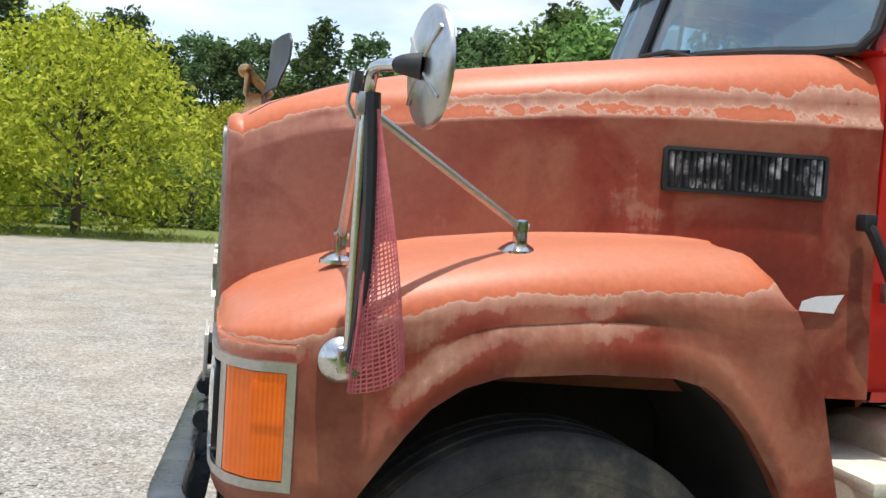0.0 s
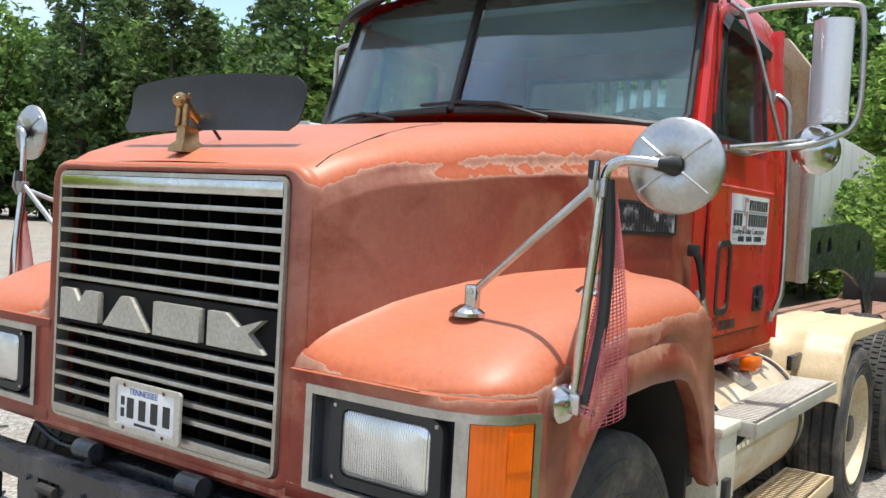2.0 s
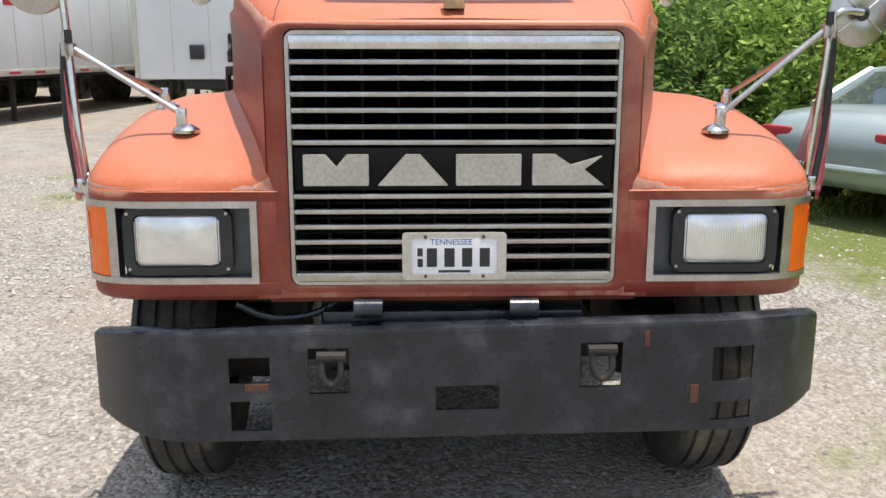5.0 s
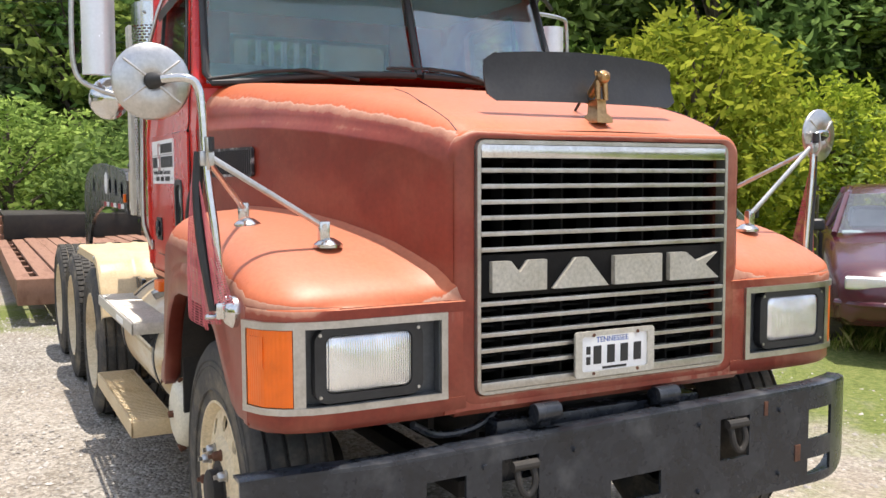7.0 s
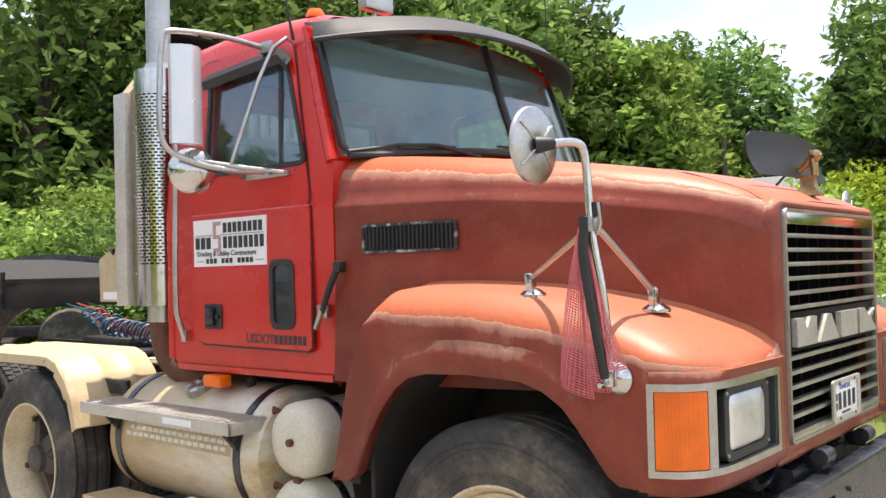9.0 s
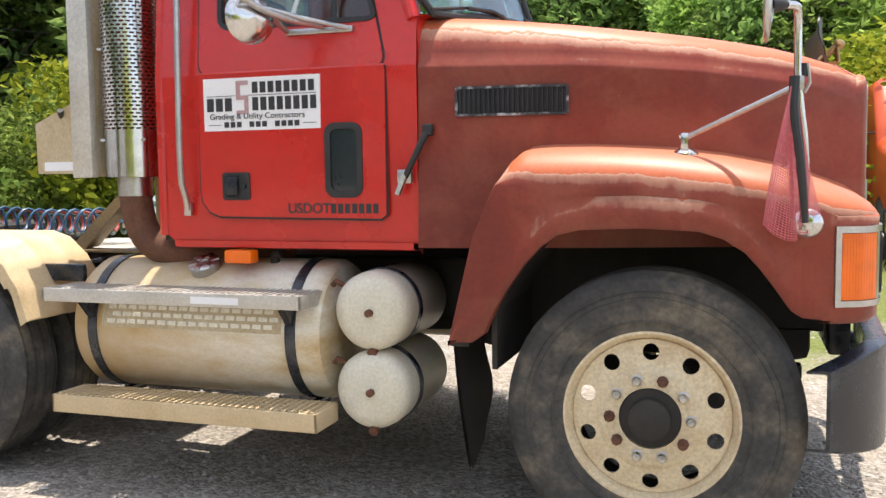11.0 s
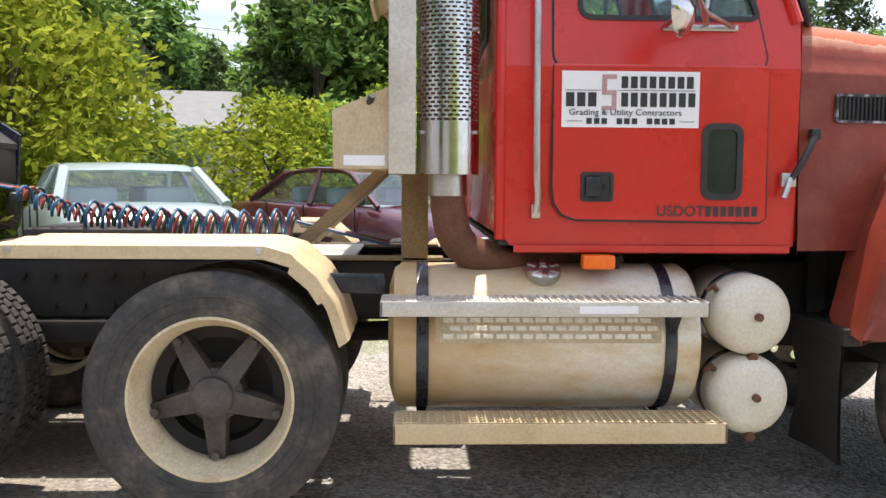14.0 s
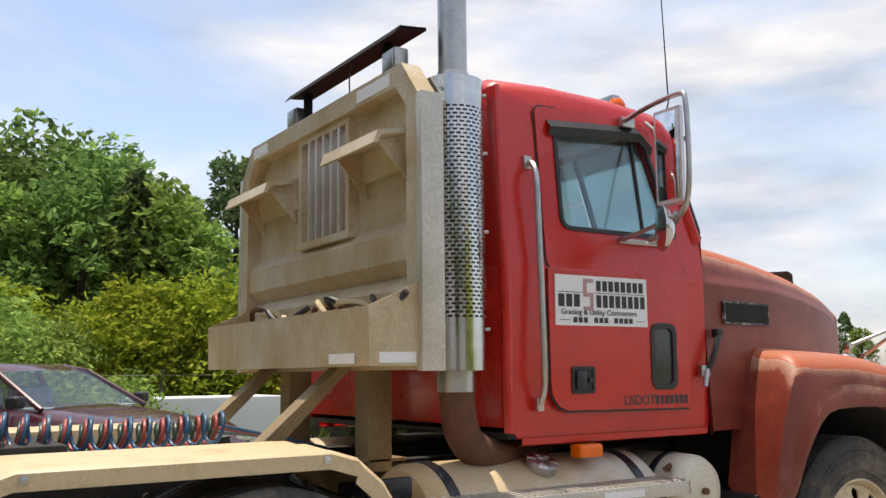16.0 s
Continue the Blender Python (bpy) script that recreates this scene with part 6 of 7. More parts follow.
P("paper_tag", mirrored(plate([(1.455, 1.385), (1.55, 1.382), (1.558, 1.402), (1.575, 1.432), (1.50, 1.424), (1.462, 1.41)], [], 0.0015, lambda u, v, d: hood_side(u, v, d + 0.013))), WHITE, "torn paper tag taped to the hood")

# ---- exhaust ----
ex = P("exhaust_pipe", merge(tube([(3.05, 0.88, 1.36), (3.05, 0.88, 3.55)], 0.062, 24)), STEEL, "tall steel exhaust stack")
def shell(a0, a1, z0, z1, n, r=0.125, t=0.003):
    secs = []
    for k in range(n + 1):
        a = a0 + (a1 - a0) * k / n; c, s = math.cos(a), math.sin(a)
        secs.append([(3.05 + (r - t) * c, 0.88 + (r - t) * s, z0), (3.05 + r * c, 0.88 + r * s, z0), (3.05 + r * c, 0.88 + r * s, z1), (3.05 + (r - t) * c, 0.88 + (r - t) * s, z1)])
    return loft(secs, closed=True, caps=True)


bands = [shell(radians(-40), radians(220), 1.455, 1.665, 36), shell(radians(-40), radians(220), 2.54, 2.66, 36)]
z = 1.665; row = 0
while z < 2.53:
    bands.append(shell(radians(-40), radians(220), z + 0.008, z + 0.0165, 36))
    for k in range(20):
        a = radians(-40 + 13 * (k + 0.5 * (row % 2))); bands.append(shell(a, a + radians(4.2), z, z + 0.008, 1))
    z += 0.0165; row += 1
part("heat_shield", merge(*bands), CHROME, ex, "perforated chrome heat shield", smooth=40)
part("muffler", tube([(3.05, 0.88, 1.46), (3.05, 0.88, 2.66)], 0.10, 28), RUST, ex)
for a in (35, 145):
    for z in (1.62, 2.02, 2.35, 2.6): part("shield_bolt", rod((3.05 + 0.12 * math.cos(radians(a)), 0.88 + 0.12 * math.sin(radians(a)), z), (3.05 + 0.14 * math.cos(radians(a)), 0.88 + 0.14 * math.sin(radians(a)), z), 0.008, 8), STEEL, ex)
part("elbow", tube([(3.05, 0.88, 1.48), (3.05, 0.88, 1.33), (3.02, 0.87, 1.19), (2.93, 0.85, 1.12), (2.78, 0.80, 1.10), (2.4, 0.6, 1.06)], 0.072, 18, smooth=2), RUST, ex, "rusty exhaust elbow", smooth=60)
part("flex_joint", tube([(3.05, 0.88, 1.37), (3.05, 0.88, 1.46)], 0.078, 20), STEEL, ex)
part("stack_collar", tube([(3.05, 0.88, 2.66), (3.05, 0.88, 2.70)], [0.08, 0.066], 20), STEEL, ex)

# ---- cab guard rack behind the cab ----
RX = 3.21
OUT = [(-0.97, 1.46), (0.97, 1.46), (0.97, 2.56), (0.84, 2.72), (-0.84, 2.72), (-0.97, 2.56)]
rack = P("headache_rack", merge(plate(OUT, [[(-0.88, 1.5), (0.88, 1.5), (0.88, 2.53), (0.79, 2.63), (-0.79, 2.63), (-0.88, 2.53)]], 0.09, lambda u, v, d: (RX - 0.02 + d, u, v))), RACK, "stained aluminium headache rack with a chain tray", smooth=25)
part("panel", plate([(-0.89, 1.48), (0.89, 1.48), (0.89, 2.54), (0.80, 2.65), (-0.80, 2.65), (-0.89, 2.54)], [[(-0.20, 2.09), (0.30, 2.09), (0.30, 2.60), (-0.20, 2.60)]], 0.006, lambda u, v, d: (RX - 0.012 + d, u, v)), RACK, rack)
part("window_frame", plate([(-0.23, 2.06), (0.33, 2.06), (0.33, 2.63), (-0.23, 2.63)], [[(-0.195, 2.095), (0.295, 2.095), (0.295, 2.595), (-0.195, 2.595)]], 0.06, lambda u, v, d: (RX - 0.01 + d, u, v)), RACK, rack)
for k in range(5): part("window_slat", box(RX, RX + 0.05, -0.195 + 0.083 * (k + 1) - 0.012, -0.195 + 0.083 * (k + 1) + 0.012, 2.09, 2.60, 0.004), ALU, rack)
for s in (1, -1): part("post_cap", box(RX - 0.03, RX + 0.075, s * 0.985 - 0.02, s * 0.985 + 0.02, 1.455, 2.56, 0.004), ALU, rack)
for z0, z1 in ((2.02, 1.90), (1.78, 1.72)):
    part("rib", loft([[(RX - 0.006, y, z0 + 0.06), (RX + 0.05, y, z0), (RX + 0.05, y, z1), (RX - 0.006, y, z1 - 0.06)] for y in (-0.88, 0.88)]), RACK, rack)
def shelf(y0, y1):
    return merge(loft([[(RX, y, 2.29), (RX + 0.02, y, 2.45), (RX + 0.19, y, 2.415), (RX + 0.21, y, 2.36), (RX + 0.192, y, 2.36), (RX + 0.172, y, 2.398), (RX + 0.05, y, 2.42), (RX + 0.02, y, 2.29)] for y in (y0, y1)], closed=True, caps=True))
for a, b in ((0.36, 0.86), (-0.86, -0.30)): part("hook_shelf", shelf(a, b), RACK, rack, "folded aluminium chain hook shelf"); part("shelf_gusset", merge(*[loft([[(RX + 0.002, y + dy, 2.22), (RX + 0.03, y + dy, 2.425), (RX + 0.16, y + dy, 2.39)] for dy in (-0.004, 0.004)], closed=True, caps=True) for y in (a + 0.06, b - 0.06)]), RACK, rack)
part("tray", merge(loft([[(RX, y, 1.475), (3.50, y, 1.475), (3.505, y, 1.70), (3.495, y, 1.70), (3.49, y, 1.485), (RX, y, 1.485)] for y in (-0.84, 0.97)], closed=True, caps=True), *[plate([(RX, 1.475), (3.50, 1.475), (3.505, 1.70), (RX, 1.825)], [], 0.008, lambda u, v, d, s=s: (u, (0.97 if s > 0 else -0.84) + s * d, v)) for s in (1, -1)]), RACK, rack, "stained aluminium chain tray")
for g in (box(3.30, 3.46, 0.9785, 0.9815, 1.487, 1.527, 0, 1), box(3.504, 3.508, 0.65, 0.87, 1.485, 1.525, 0, 1), box(RX + 0.071, RX + 0.0735, 0.45, 0.75, 2.645, 2.70, 0, 1), box(RX + 0.071, RX + 0.0735, -0.8, -0.6, 2.645, 2.70, 0, 1)): part("reflective_tape", g, WHITE, rack, "pale reflective tape")
BRACE = mat("tan_brown_brace", [(0.20, 0.14, 0.07), (0.34, 0.25, 0.13)], 5, 0.6, 0.1, bump=0.2)
for s in (1, -1):
    part("brace", loft([[(3.30, s * 0.40 + dy, 1.475), (3.36, s * 0.40 + dy, 1.475), (3.80, s * 0.40 + dy, 1.09), (3.70, s * 0.40 + dy, 1.09)] for dy in (-0.05, 0.05)], closed=True, caps=True), BRACE, rack, "tan painted rack brace")
    part("rack_post", box(3.12, 3.24, s * 0.42 - 0.06, s * 0.42 + 0.06, 1.03, 1.475, 0.008), BRACE, rack)
    part("brace_foot", box(3.05, 3.95, *sorted((s * 0.36, s * 0.48)), 1.07, 1.085, 0.003), BRACE, rack)
random.seed(5)
for k in range(9):
    y0 = -0.55 + 0.15 * k; pts = [(3.36 + 0.06 * random.uniform(-1, 1), y0 + 0.09 * j + random.uniform(-0.02, 0.02), 1.69 + 0.06 * math.sin(j * 1.4 + k) + random.uniform(0, 0.04)) for j in range(5)]
    part("chain_strap", tube(pts, 0.014, 6, smooth=2), (RUST, TAN, BLACK)[k % 3], rack)
ls = P("light_bar", merge(loft([[(RX - 0.08, y, 2.90), (RX - 0.08, y, 2.915), (RX + 0.05, y, 2.90), (RX + 0.08, y, 2.86), (RX + 0.05, y, 2.885)] for y in (-0.36, 0.80)], closed=True, caps=True), *[box(RX - 0.02, RX + 0.015, y - 0.02, y + 0.02, 2.71, 2.90, 0.004) for y in (-0.24, 0.60)]), COREBLK, "black light shelf above the rack")
for y in (0.70, -0.33):
    part("work_lamp", merge(box(RX - 0.02, RX + 0.05, y - 0.055, y + 0.055, 2.725, 2.825, 0.012), box(RX + 0.05, RX + 0.056, y - 0.045, y + 0.045, 2.735, 2.815, 0.004)), STEEL, ls)
part("lamp_wire", tube([(RX + 0.03, 0.3, 2.88), (RX + 0.05, 0.33, 2.80), (RX + 0.02, 0.28, 2.72)], 0.004, 5, smooth=1), BLACK, ls)


# ---- air hoses and fifth wheel deck ----
def coil(p0, p1, sag, turns, r, thick):
    pts = []; p0, p1 = Vector(p0), Vector(p1); n = int(turns * 12)
    d = (p1 - p0).normalized(); u = Vector((0, 0, 1)); s = d.cross(u).normalized()
    for k in range(n + 1):
        t = k / n; a = 2 * math.pi * turns * t
        pts.append(p0.lerp(p1, t) + Vector((0, 0, -sag * 4 * t * (1 - t))) + (s * math.cos(a) + u * math.sin(a)) * r)
    return tube(pts, thick, 6)


for nm, m_, dy, dz, r in (("air_hose", HOSEB, 0.10, 0.03, 0.055), ("air_hose", HOSER, 0.02, 0.02, 0.05), ("electric_cable", HOSEG, -0.06, 0.0, 0.05)):
    P(nm, merge(coil((3.75, 0.05 + dy, 1.20 + dz), (4.75, 0.12 + dy, 1.24 + dz), 0.03, 13, r * 1.15, 0.0085), tube([(3.75, 0.05 + dy, 1.2 + dz), (3.5, 0.1 + dy, 1.17), (3.3, 0.1 + dy, 1.12)], 0.0075, 6), coil((4.75, 0.12 + dy, 1.24 + dz), (5.05, 0.15 + dy, 1.38), 0.02, 4, r * 0.8, 0.0075), tube([(5.05, 0.15 + dy, 1.38), (5.3, 0.15 + dy, 1.42), (5.5, 0.15, 1.40)], 0.0075, 6)), m_, "coiled trailer hose", smooth=60)
P("fifth_wheel", merge(box(4.2, 5.2, -0.45, 0.45, 1.08, 1.13, 0.03), box(4.4, 5.0, -0.3, 0.3, 1.13, 1.20, 0.03)), DARK, "greasy fifth wheel plate")
P("deck_plate", box(3.45, 4.15, -0.36, 0.36, 1.075, 1.085, 0.002), ALU)

# ---- lowboy trailer coupled behind ----
lb = thing("lowboy_trailer", "rusty lowboy trailer with a black gooseneck and plank deck", "trailer", at=Matrix.Translation((0, 0.12, 0)))
neck = [(5.32, 1.39), (5.30, 1.66), (5.40, 1.725), (5.8, 1.765), (6.83, 1.83), (7.45, 1.83), (7.8, 1.79), (8.12, 1.72), (8.33, 1.60), (8.40, 1.40), (8.40, 0.45), (8.10, 0.45), (8.02, 1.00), (7.85, 1.155), (7.60, 1.27), (7.37, 1.335), (7.0, 1.40), (6.61, 1.44), (5.63, 1.41)]
hl_ = [[(x + 0.07 * math.cos(a), z + 0.075 * math.sin(a)) for a in [2 * math.pi * k / 16 for k in range(16)]] for x, z in ((5.6, 1.58), (5.95, 1.60), (6.3, 1.62), (7.5, 1.62))]
for s in (1, -1): part("gooseneck_plate", plate(neck, hl_, 0.03, lambda u, v, d, s=s: (u, s * 0.57 + d, v)), BUMPER, lb, "black steel gooseneck side with lightening holes", smooth=20)
part("round_badge", tube([(6.55, 0.601, 1.64), (6.55, 0.606, 1.64)], 0.10, 24), WHITE, lb, "round white maker's badge")
part("gooseneck_top", loft([[(x, y, z - 0.05) for y in (-0.55, 0.58)] + [(x, y, z - 0.08) for y in (0.58, -0.55)] for x, z in ((5.31, 1.66), (5.40, 1.725), (5.8, 1.765), (6.83, 1.83), (7.45, 1.83), (7.8, 1.79), (8.12, 1.72), (8.33, 1.60))], closed=True, caps=True), DARK, lb)
part("gooseneck_nose", box(5.32, 5.50, -0.55, 0.568, 1.40, 1.60, 0.02), DARK, lb)
part("marker_lamp", box(5.36, 5.42, 0.601, 0.62, 1.48, 1.55, 0.008), AMBER, lb, "amber marker lamp")
for x in (5.5, 5.95, 6.4): part("neck_tape", box(x, x + 0.30, 0.6005, 0.6035, 1.425, 1.465, 0, 1), WHITE, lb); part("neck_tape", box(x + 0.15, x + 0.30, 0.604, 0.606, 1.425, 1.465, 0, 1), REDINK, lb)
part("deck_frame", merge(box(8.35, 17, 1.17, 1.33, 0.36, 0.60, 0.01), box(8.35, 17, -1.33, -1.17, 0.36, 0.60, 0.01), *[box(8.6 + 0.9 * k, 8.72 + 0.9 * k, -1.17, 1.17, 0.38, 0.56, 0.005, 1) for k in range(9)], box(8.1, 8.4, -1.33, 1.33, 0.34, 0.62, 0.01)), DECK, lb, "rusty deck frame")
random.seed(8)
for k in range(11):
    y = -1.10 + 0.2 * k
    part("deck_plank", box(8.41, 15.9 - random.uniform(0, 0.6), y, y + 0.185, 0.565, 0.612 + random.uniform(-0.008, 0.02), 0.006, 1), DECK, lb)
for k in range(3): part("ramp_step", box(15.9 + 0.35 * k, 16.25 + 0.35 * k, -1.28, 1.28, 0.45, 0.68 + 0.16 * k, 0.01), DECK, lb, "rusty raised rear deck")
part("rear_bogie", merge(box(16, 19, -1.2, 1.2, 0.9, 1.05, 0.01), box(15.8, 16.2, -1.2, 1.2, 0.6, 1.05, 0.02), *[tube([(x, -1.2, 0.6), (x, 1.2, 0.6)], 0.44, 24) for x in (17, 18.2)]), DARK, lb)


# ---- box trailers across the lot ----
def box_trailer(fx, fy, az, name="box_trailer", reefer=False, marks=0, L=14.0):
    T = thing(name, "white refrigerated box trailer on landing legs" if reefer else "white dry box trailer parked on its landing legs", "trailer", "trailers across the lot", Matrix.Translation((fx, fy, 0.06)) @ Matrix.Rotation(radians(az), 4, 'Z'))
    part("body", box(0, L, -1.3, 1.3, 1.15, 4.05, 0.05), TRAILER, T)
    part("corner_rail", merge(*[box(-0.02, 0.06, s * 1.28 - 0.04, s * 1.28 + 0.04, 1.12, 4.07, 0.01) for s in (1, -1)], box(-0.02, 0.06, -1.3, 1.3, 4.0, 4.08, 0.01), box(-0.03, L, -1.32, -1.29, 1.10, 1.24, 0.01), box(-0.03, L, 1.29, 1.32, 1.10, 1.24, 0.01)), ALU, T)
    part("panel_joint", merge(*[box(0.6 + 1.22 * k, 0.62 + 1.22 * k, s * 1.302 - 0.004, s * 1.302 + 0.004, 1.25, 4.0, 0, 1) for k in range(11) for s in (1, -1)], *[box(-0.004, 0.0, y - 0.008, y + 0.008, 1.25, 4.0, 0, 1) for y in (-0.65, 0, 0.65)]), ALU, T)
    part("side_tape", merge(*[box(0.3 + 1.1 * k, 0.75 + 1.1 * k, s * 1.325 - 0.002, s * 1.325 + 0.002, 1.14, 1.19, 0, 1) for k in range(12) for s in (1, -1)]), REDINK, T)
    for s in (1, -1):
        lg = part("landing_leg", box(2.4, 2.5, s * 0.75 - 0.05, s * 0.75 + 0.05, 0.05, 1.15, 0.01), DARK, T)
        part("foot", box(2.3, 2.6, s * 0.75 - 0.13, s * 0.75 + 0.13, 0.0, 0.05, 0.01), DARK, lg)
    part("cross_shaft", rod((2.45, -0.75, 0.9), (2.45, 0.75, 0.9), 0.03, 8), DARK, T)
    part("underframe", merge(box(0.1, L - 0.1, -0.5, 0.5, 0.98, 1.15, 0.02), box(10.2, 13.5, -0.9, 0.9, 0.7, 1.0, 0.02)), DARK, T)
    for x in (10.9, 12.2):
        for s in (1, -1): part("wheel", lathe([(0.2, -0.2), (0.48, -0.2), (0.5, -0.15), (0.5, 0.15), (0.48, 0.2), (0.2, 0.2), (0.2, 0.1), (0, 0.1)] if s > 0 else [(0, -0.1), (0.2, -0.1), (0.2, -0.2), (0.48, -0.2), (0.5, -0.15), (0.5, 0.15), (0.48, 0.2), (0.2, 0.2)], 24, Matrix.Translation((x, s * 0.98, 0.5))), RUBBER, T)
    if reefer:
        ru = part("cooling_unit", box(-0.42, 0.02, -1.0, 1.0, 1.9, 3.95, 0.06), TRAILER, T, "white refrigeration unit with a black grille")
        part("unit_grille", merge(box(-0.44, -0.41, -0.9, 0.9, 2.95, 3.85, 0.02), *[box(-0.455, -0.435, -0.9, 0.9, 3.0 + 0.1 * k, 3.04 + 0.1 * k, 0.004, 1) for k in range(8)]), BLACK, ru)
    else:
        for g in (box(-0.06, 0, 0.1, 0.35, 1.5, 1.75, 0.02), box(-0.05, 0, -0.5, -0.3, 1.45, 1.65, 0.02)): part("front_fitting", g, BLACK, T)
    if marks:
        for k in range(3):
            part("company_mark", box(-0.008, -0.003, 0.55 - 0.32 * k, 0.78 - 0.32 * k, 3.25, 3.55, 0, 1), REDINK, T)
            part("company_mark", box(0.9 + 0.55 * k, 1.3 + 0.55 * k, -1.3065, -1.302, 2.6, 3.1, 0, 1), REDINK, T)
        part("unit_number_bars", merge(*[box(-0.008, -0.003, -1.12, -1.0, 3.5 - 0.26 * k, 3.66 - 0.26 * k, 0, 1) for k in range(5)]), INK, T)
    return T


box_trailer(16.05, 10.3, -6, marks=1)
box_trailer(16.4, 13.6, -6, marks=1)
box_trailer(16.8, 17.0, -6)
box_trailer(18.0, 20.4, -6)
box_trailer(21.0, 25.2, 48, reefer=True)
box_trailer(12.3, 32.5, 66)
box_trailer(9.2, 35.0, 66)
box_trailer(4.9, 30.6, 70, marks=1)
box_trailer(2.0, 36.0, 76, reefer=True)
box_trailer(13.6, 3.7, 2)


# ---- cars ----
def sedan(name, paint, label, at):
    T = thing(name, label, "car", "parked cars", at)
    sec = []
    for x, w_, zb, zm, zt in ((2.45, 0.62, 0.38, 0.55, 0.60), (2.38, 0.78, 0.28, 0.58, 0.70), (2.1, 0.88, 0.24, 0.60, 0.80), (1.2, 0.92, 0.22, 0.62, 0.92), (0.9, 0.92, 0.22, 0.62, 0.97), (0.0, 0.93, 0.22, 0.62, 0.98), (-1.0, 0.93, 0.22, 0.62, 1.0), (-1.6, 0.92, 0.24, 0.62, 1.02), (-2.2, 0.88, 0.27, 0.6, 0.98), (-2.42, 0.80, 0.32, 0.58, 0.90), (-2.5, 0.65, 0.4, 0.56, 0.75)):
        h = [(w_ * 0.85, zb), (w_ * 0.98, zb + 0.06), (w_, zm), (w_ * 0.97, zt - 0.07), (w_ * 0.90, zt - 0.015), (w_ * 0.6, zt + 0.01), (0, zt + 0.02)]
        sec.append([(x, y, z) for y, z in h] + [(x, -y, z) for y, z in reversed(h[:-1])])
    part("body", loft(sec, closed=True, caps=True), paint, T, smooth=50)
    roof = [(0.36, 0.695, 1.335), (0.2, 0.66, 1.385), (0.05, 0.64, 1.415), (-0.5, 0.63, 1.43), (-0.95, 0.64, 1.40), (-1.1, 0.66, 1.345)]
    part("roof", loft([[(x, w_, z - 0.03), (x, w_ * 0.93, z), (x, 0, z + 0.015), (x, -w_ * 0.93, z), (x, -w_, z - 0.03)] for x, w_, z in roof]), paint, T, smooth=60)
    pil = []
    for s in (1, -1):
        for a, b, r in (((1.02, s * 0.82, 0.96), (0.34, s * 0.69, 1.335), 0.03), ((-0.30, s * 0.86, 0.97), (-0.35, s * 0.64, 1.40), 0.035), ((-1.75, s * 0.80, 1.0), (-1.08, s * 0.66, 1.35), 0.06)): pil.append(rod(a, b, r, 8))
        pil.append(tube([(0.34, s * 0.69, 1.335), (0.05, s * 0.655, 1.39), (-0.5, s * 0.645, 1.40), (-1.08, s * 0.66, 1.35)], 0.03, 8))
    for g in pil: part("pillar", g, paint, T)
    part("window_glass", merge(loft([[(1.0, y, 0.97 + 0.02 * (1 - (y / 0.8) ** 2)), (0.36, y * 0.85, 1.335 + 0.02 * (1 - (y / 0.8) ** 2))] for y in (-0.8, -0.4, 0, 0.4, 0.8)]), loft([[(-1.72, y, 1.01), (-1.1, y * 0.83, 1.345)] for y in (-0.78, -0.4, 0, 0.4, 0.78)]), *[loft([[(x, s * 0.86, 0.97), (x2, s * 0.655, 1.38)] for x, x2 in ((0.98, 0.32), (0.2, 0.1), (-0.6, -0.5), (-1.6, -1.0))]) for s in (1, -1)]), SIDEGL, T)
    part("interior", merge(*[box(-0.1 + dx, 0.15 + dx, y - 0.25, y + 0.25, 0.6, 1.18, 0.08, 2) for dx in (-0.2, -1.0) for y in (-0.38, 0.38)], box(0.6, 0.95, -0.75, 0.75, 0.7, 0.98, 0.04)), CLOTH, T)
    for x in (1.5, -1.45):
        for s in (1, -1):
            wo = part("wheel", lathe([(0, 0.06), (0.18, 0.09), (0.2, 0.10), (0.29, 0.105), (0.325, 0.08), (0.33, -0.08), (0.2, -0.10), (0, -0.10)], 28, Matrix.Translation((x, s * 0.83, 0.33)) @ (Matrix.Identity(4) if s > 0 else Matrix.Rotation(math.pi, 4, 'Z'))), RUBBER, T)
            part("hub_cap", lathe([(0, 0.115), (0.1, 0.115), (0.19, 0.10), (0.2, 0.09)], 20, Matrix.Translation((x, s * 0.835, 0.33)) @ (Matrix.Identity(4) if s > 0 else Matrix.Rotation(math.pi, 4, 'Z'))), STEEL, wo)
    for s in (1, -1):
        part("headlamp", box(2.30, 2.44, *sorted((s * 0.42, s * 0.76)), 0.58, 0.69, 0.03, 3), HEADLENS, T)
        part("door_mirror", box(0.78, 0.92, *sorted((s * 0.90, s * 1.05)), 0.98, 1.10, 0.04, 3), BLACK, T)
        part("tail_lamp", box(-2.49, -2.36, *sorted((s * 0.45, s * 0.82)), 0.70, 0.84, 0.03, 2), REDINK, T)
        for g in (box(0.72, 0.728, *sorted((s * 0.918, s * 0.934)), 0.3, 0.95, 0, 1), box(-0.33, -0.322, *sorted((s * 0.918, s * 0.936)), 0.3, 0.97, 0, 1), box(-1.2, -1.192, *sorted((s * 0.915, s * 0.935)), 0.5, 0.99, 0, 1)): part("door_seam", g, BLACK, T)
    gr = part("front_grille", loft([[(2.46 - 0.04 * abs(y), y, z) for y, z in rrect(-0.28 * k, 0.28 * k, 0.60 - 0.07 * k, 0.60 + 0.07 * k, 0.05 * k)] for k in (1.0, 0.9)], closed=True), CHROME, T)
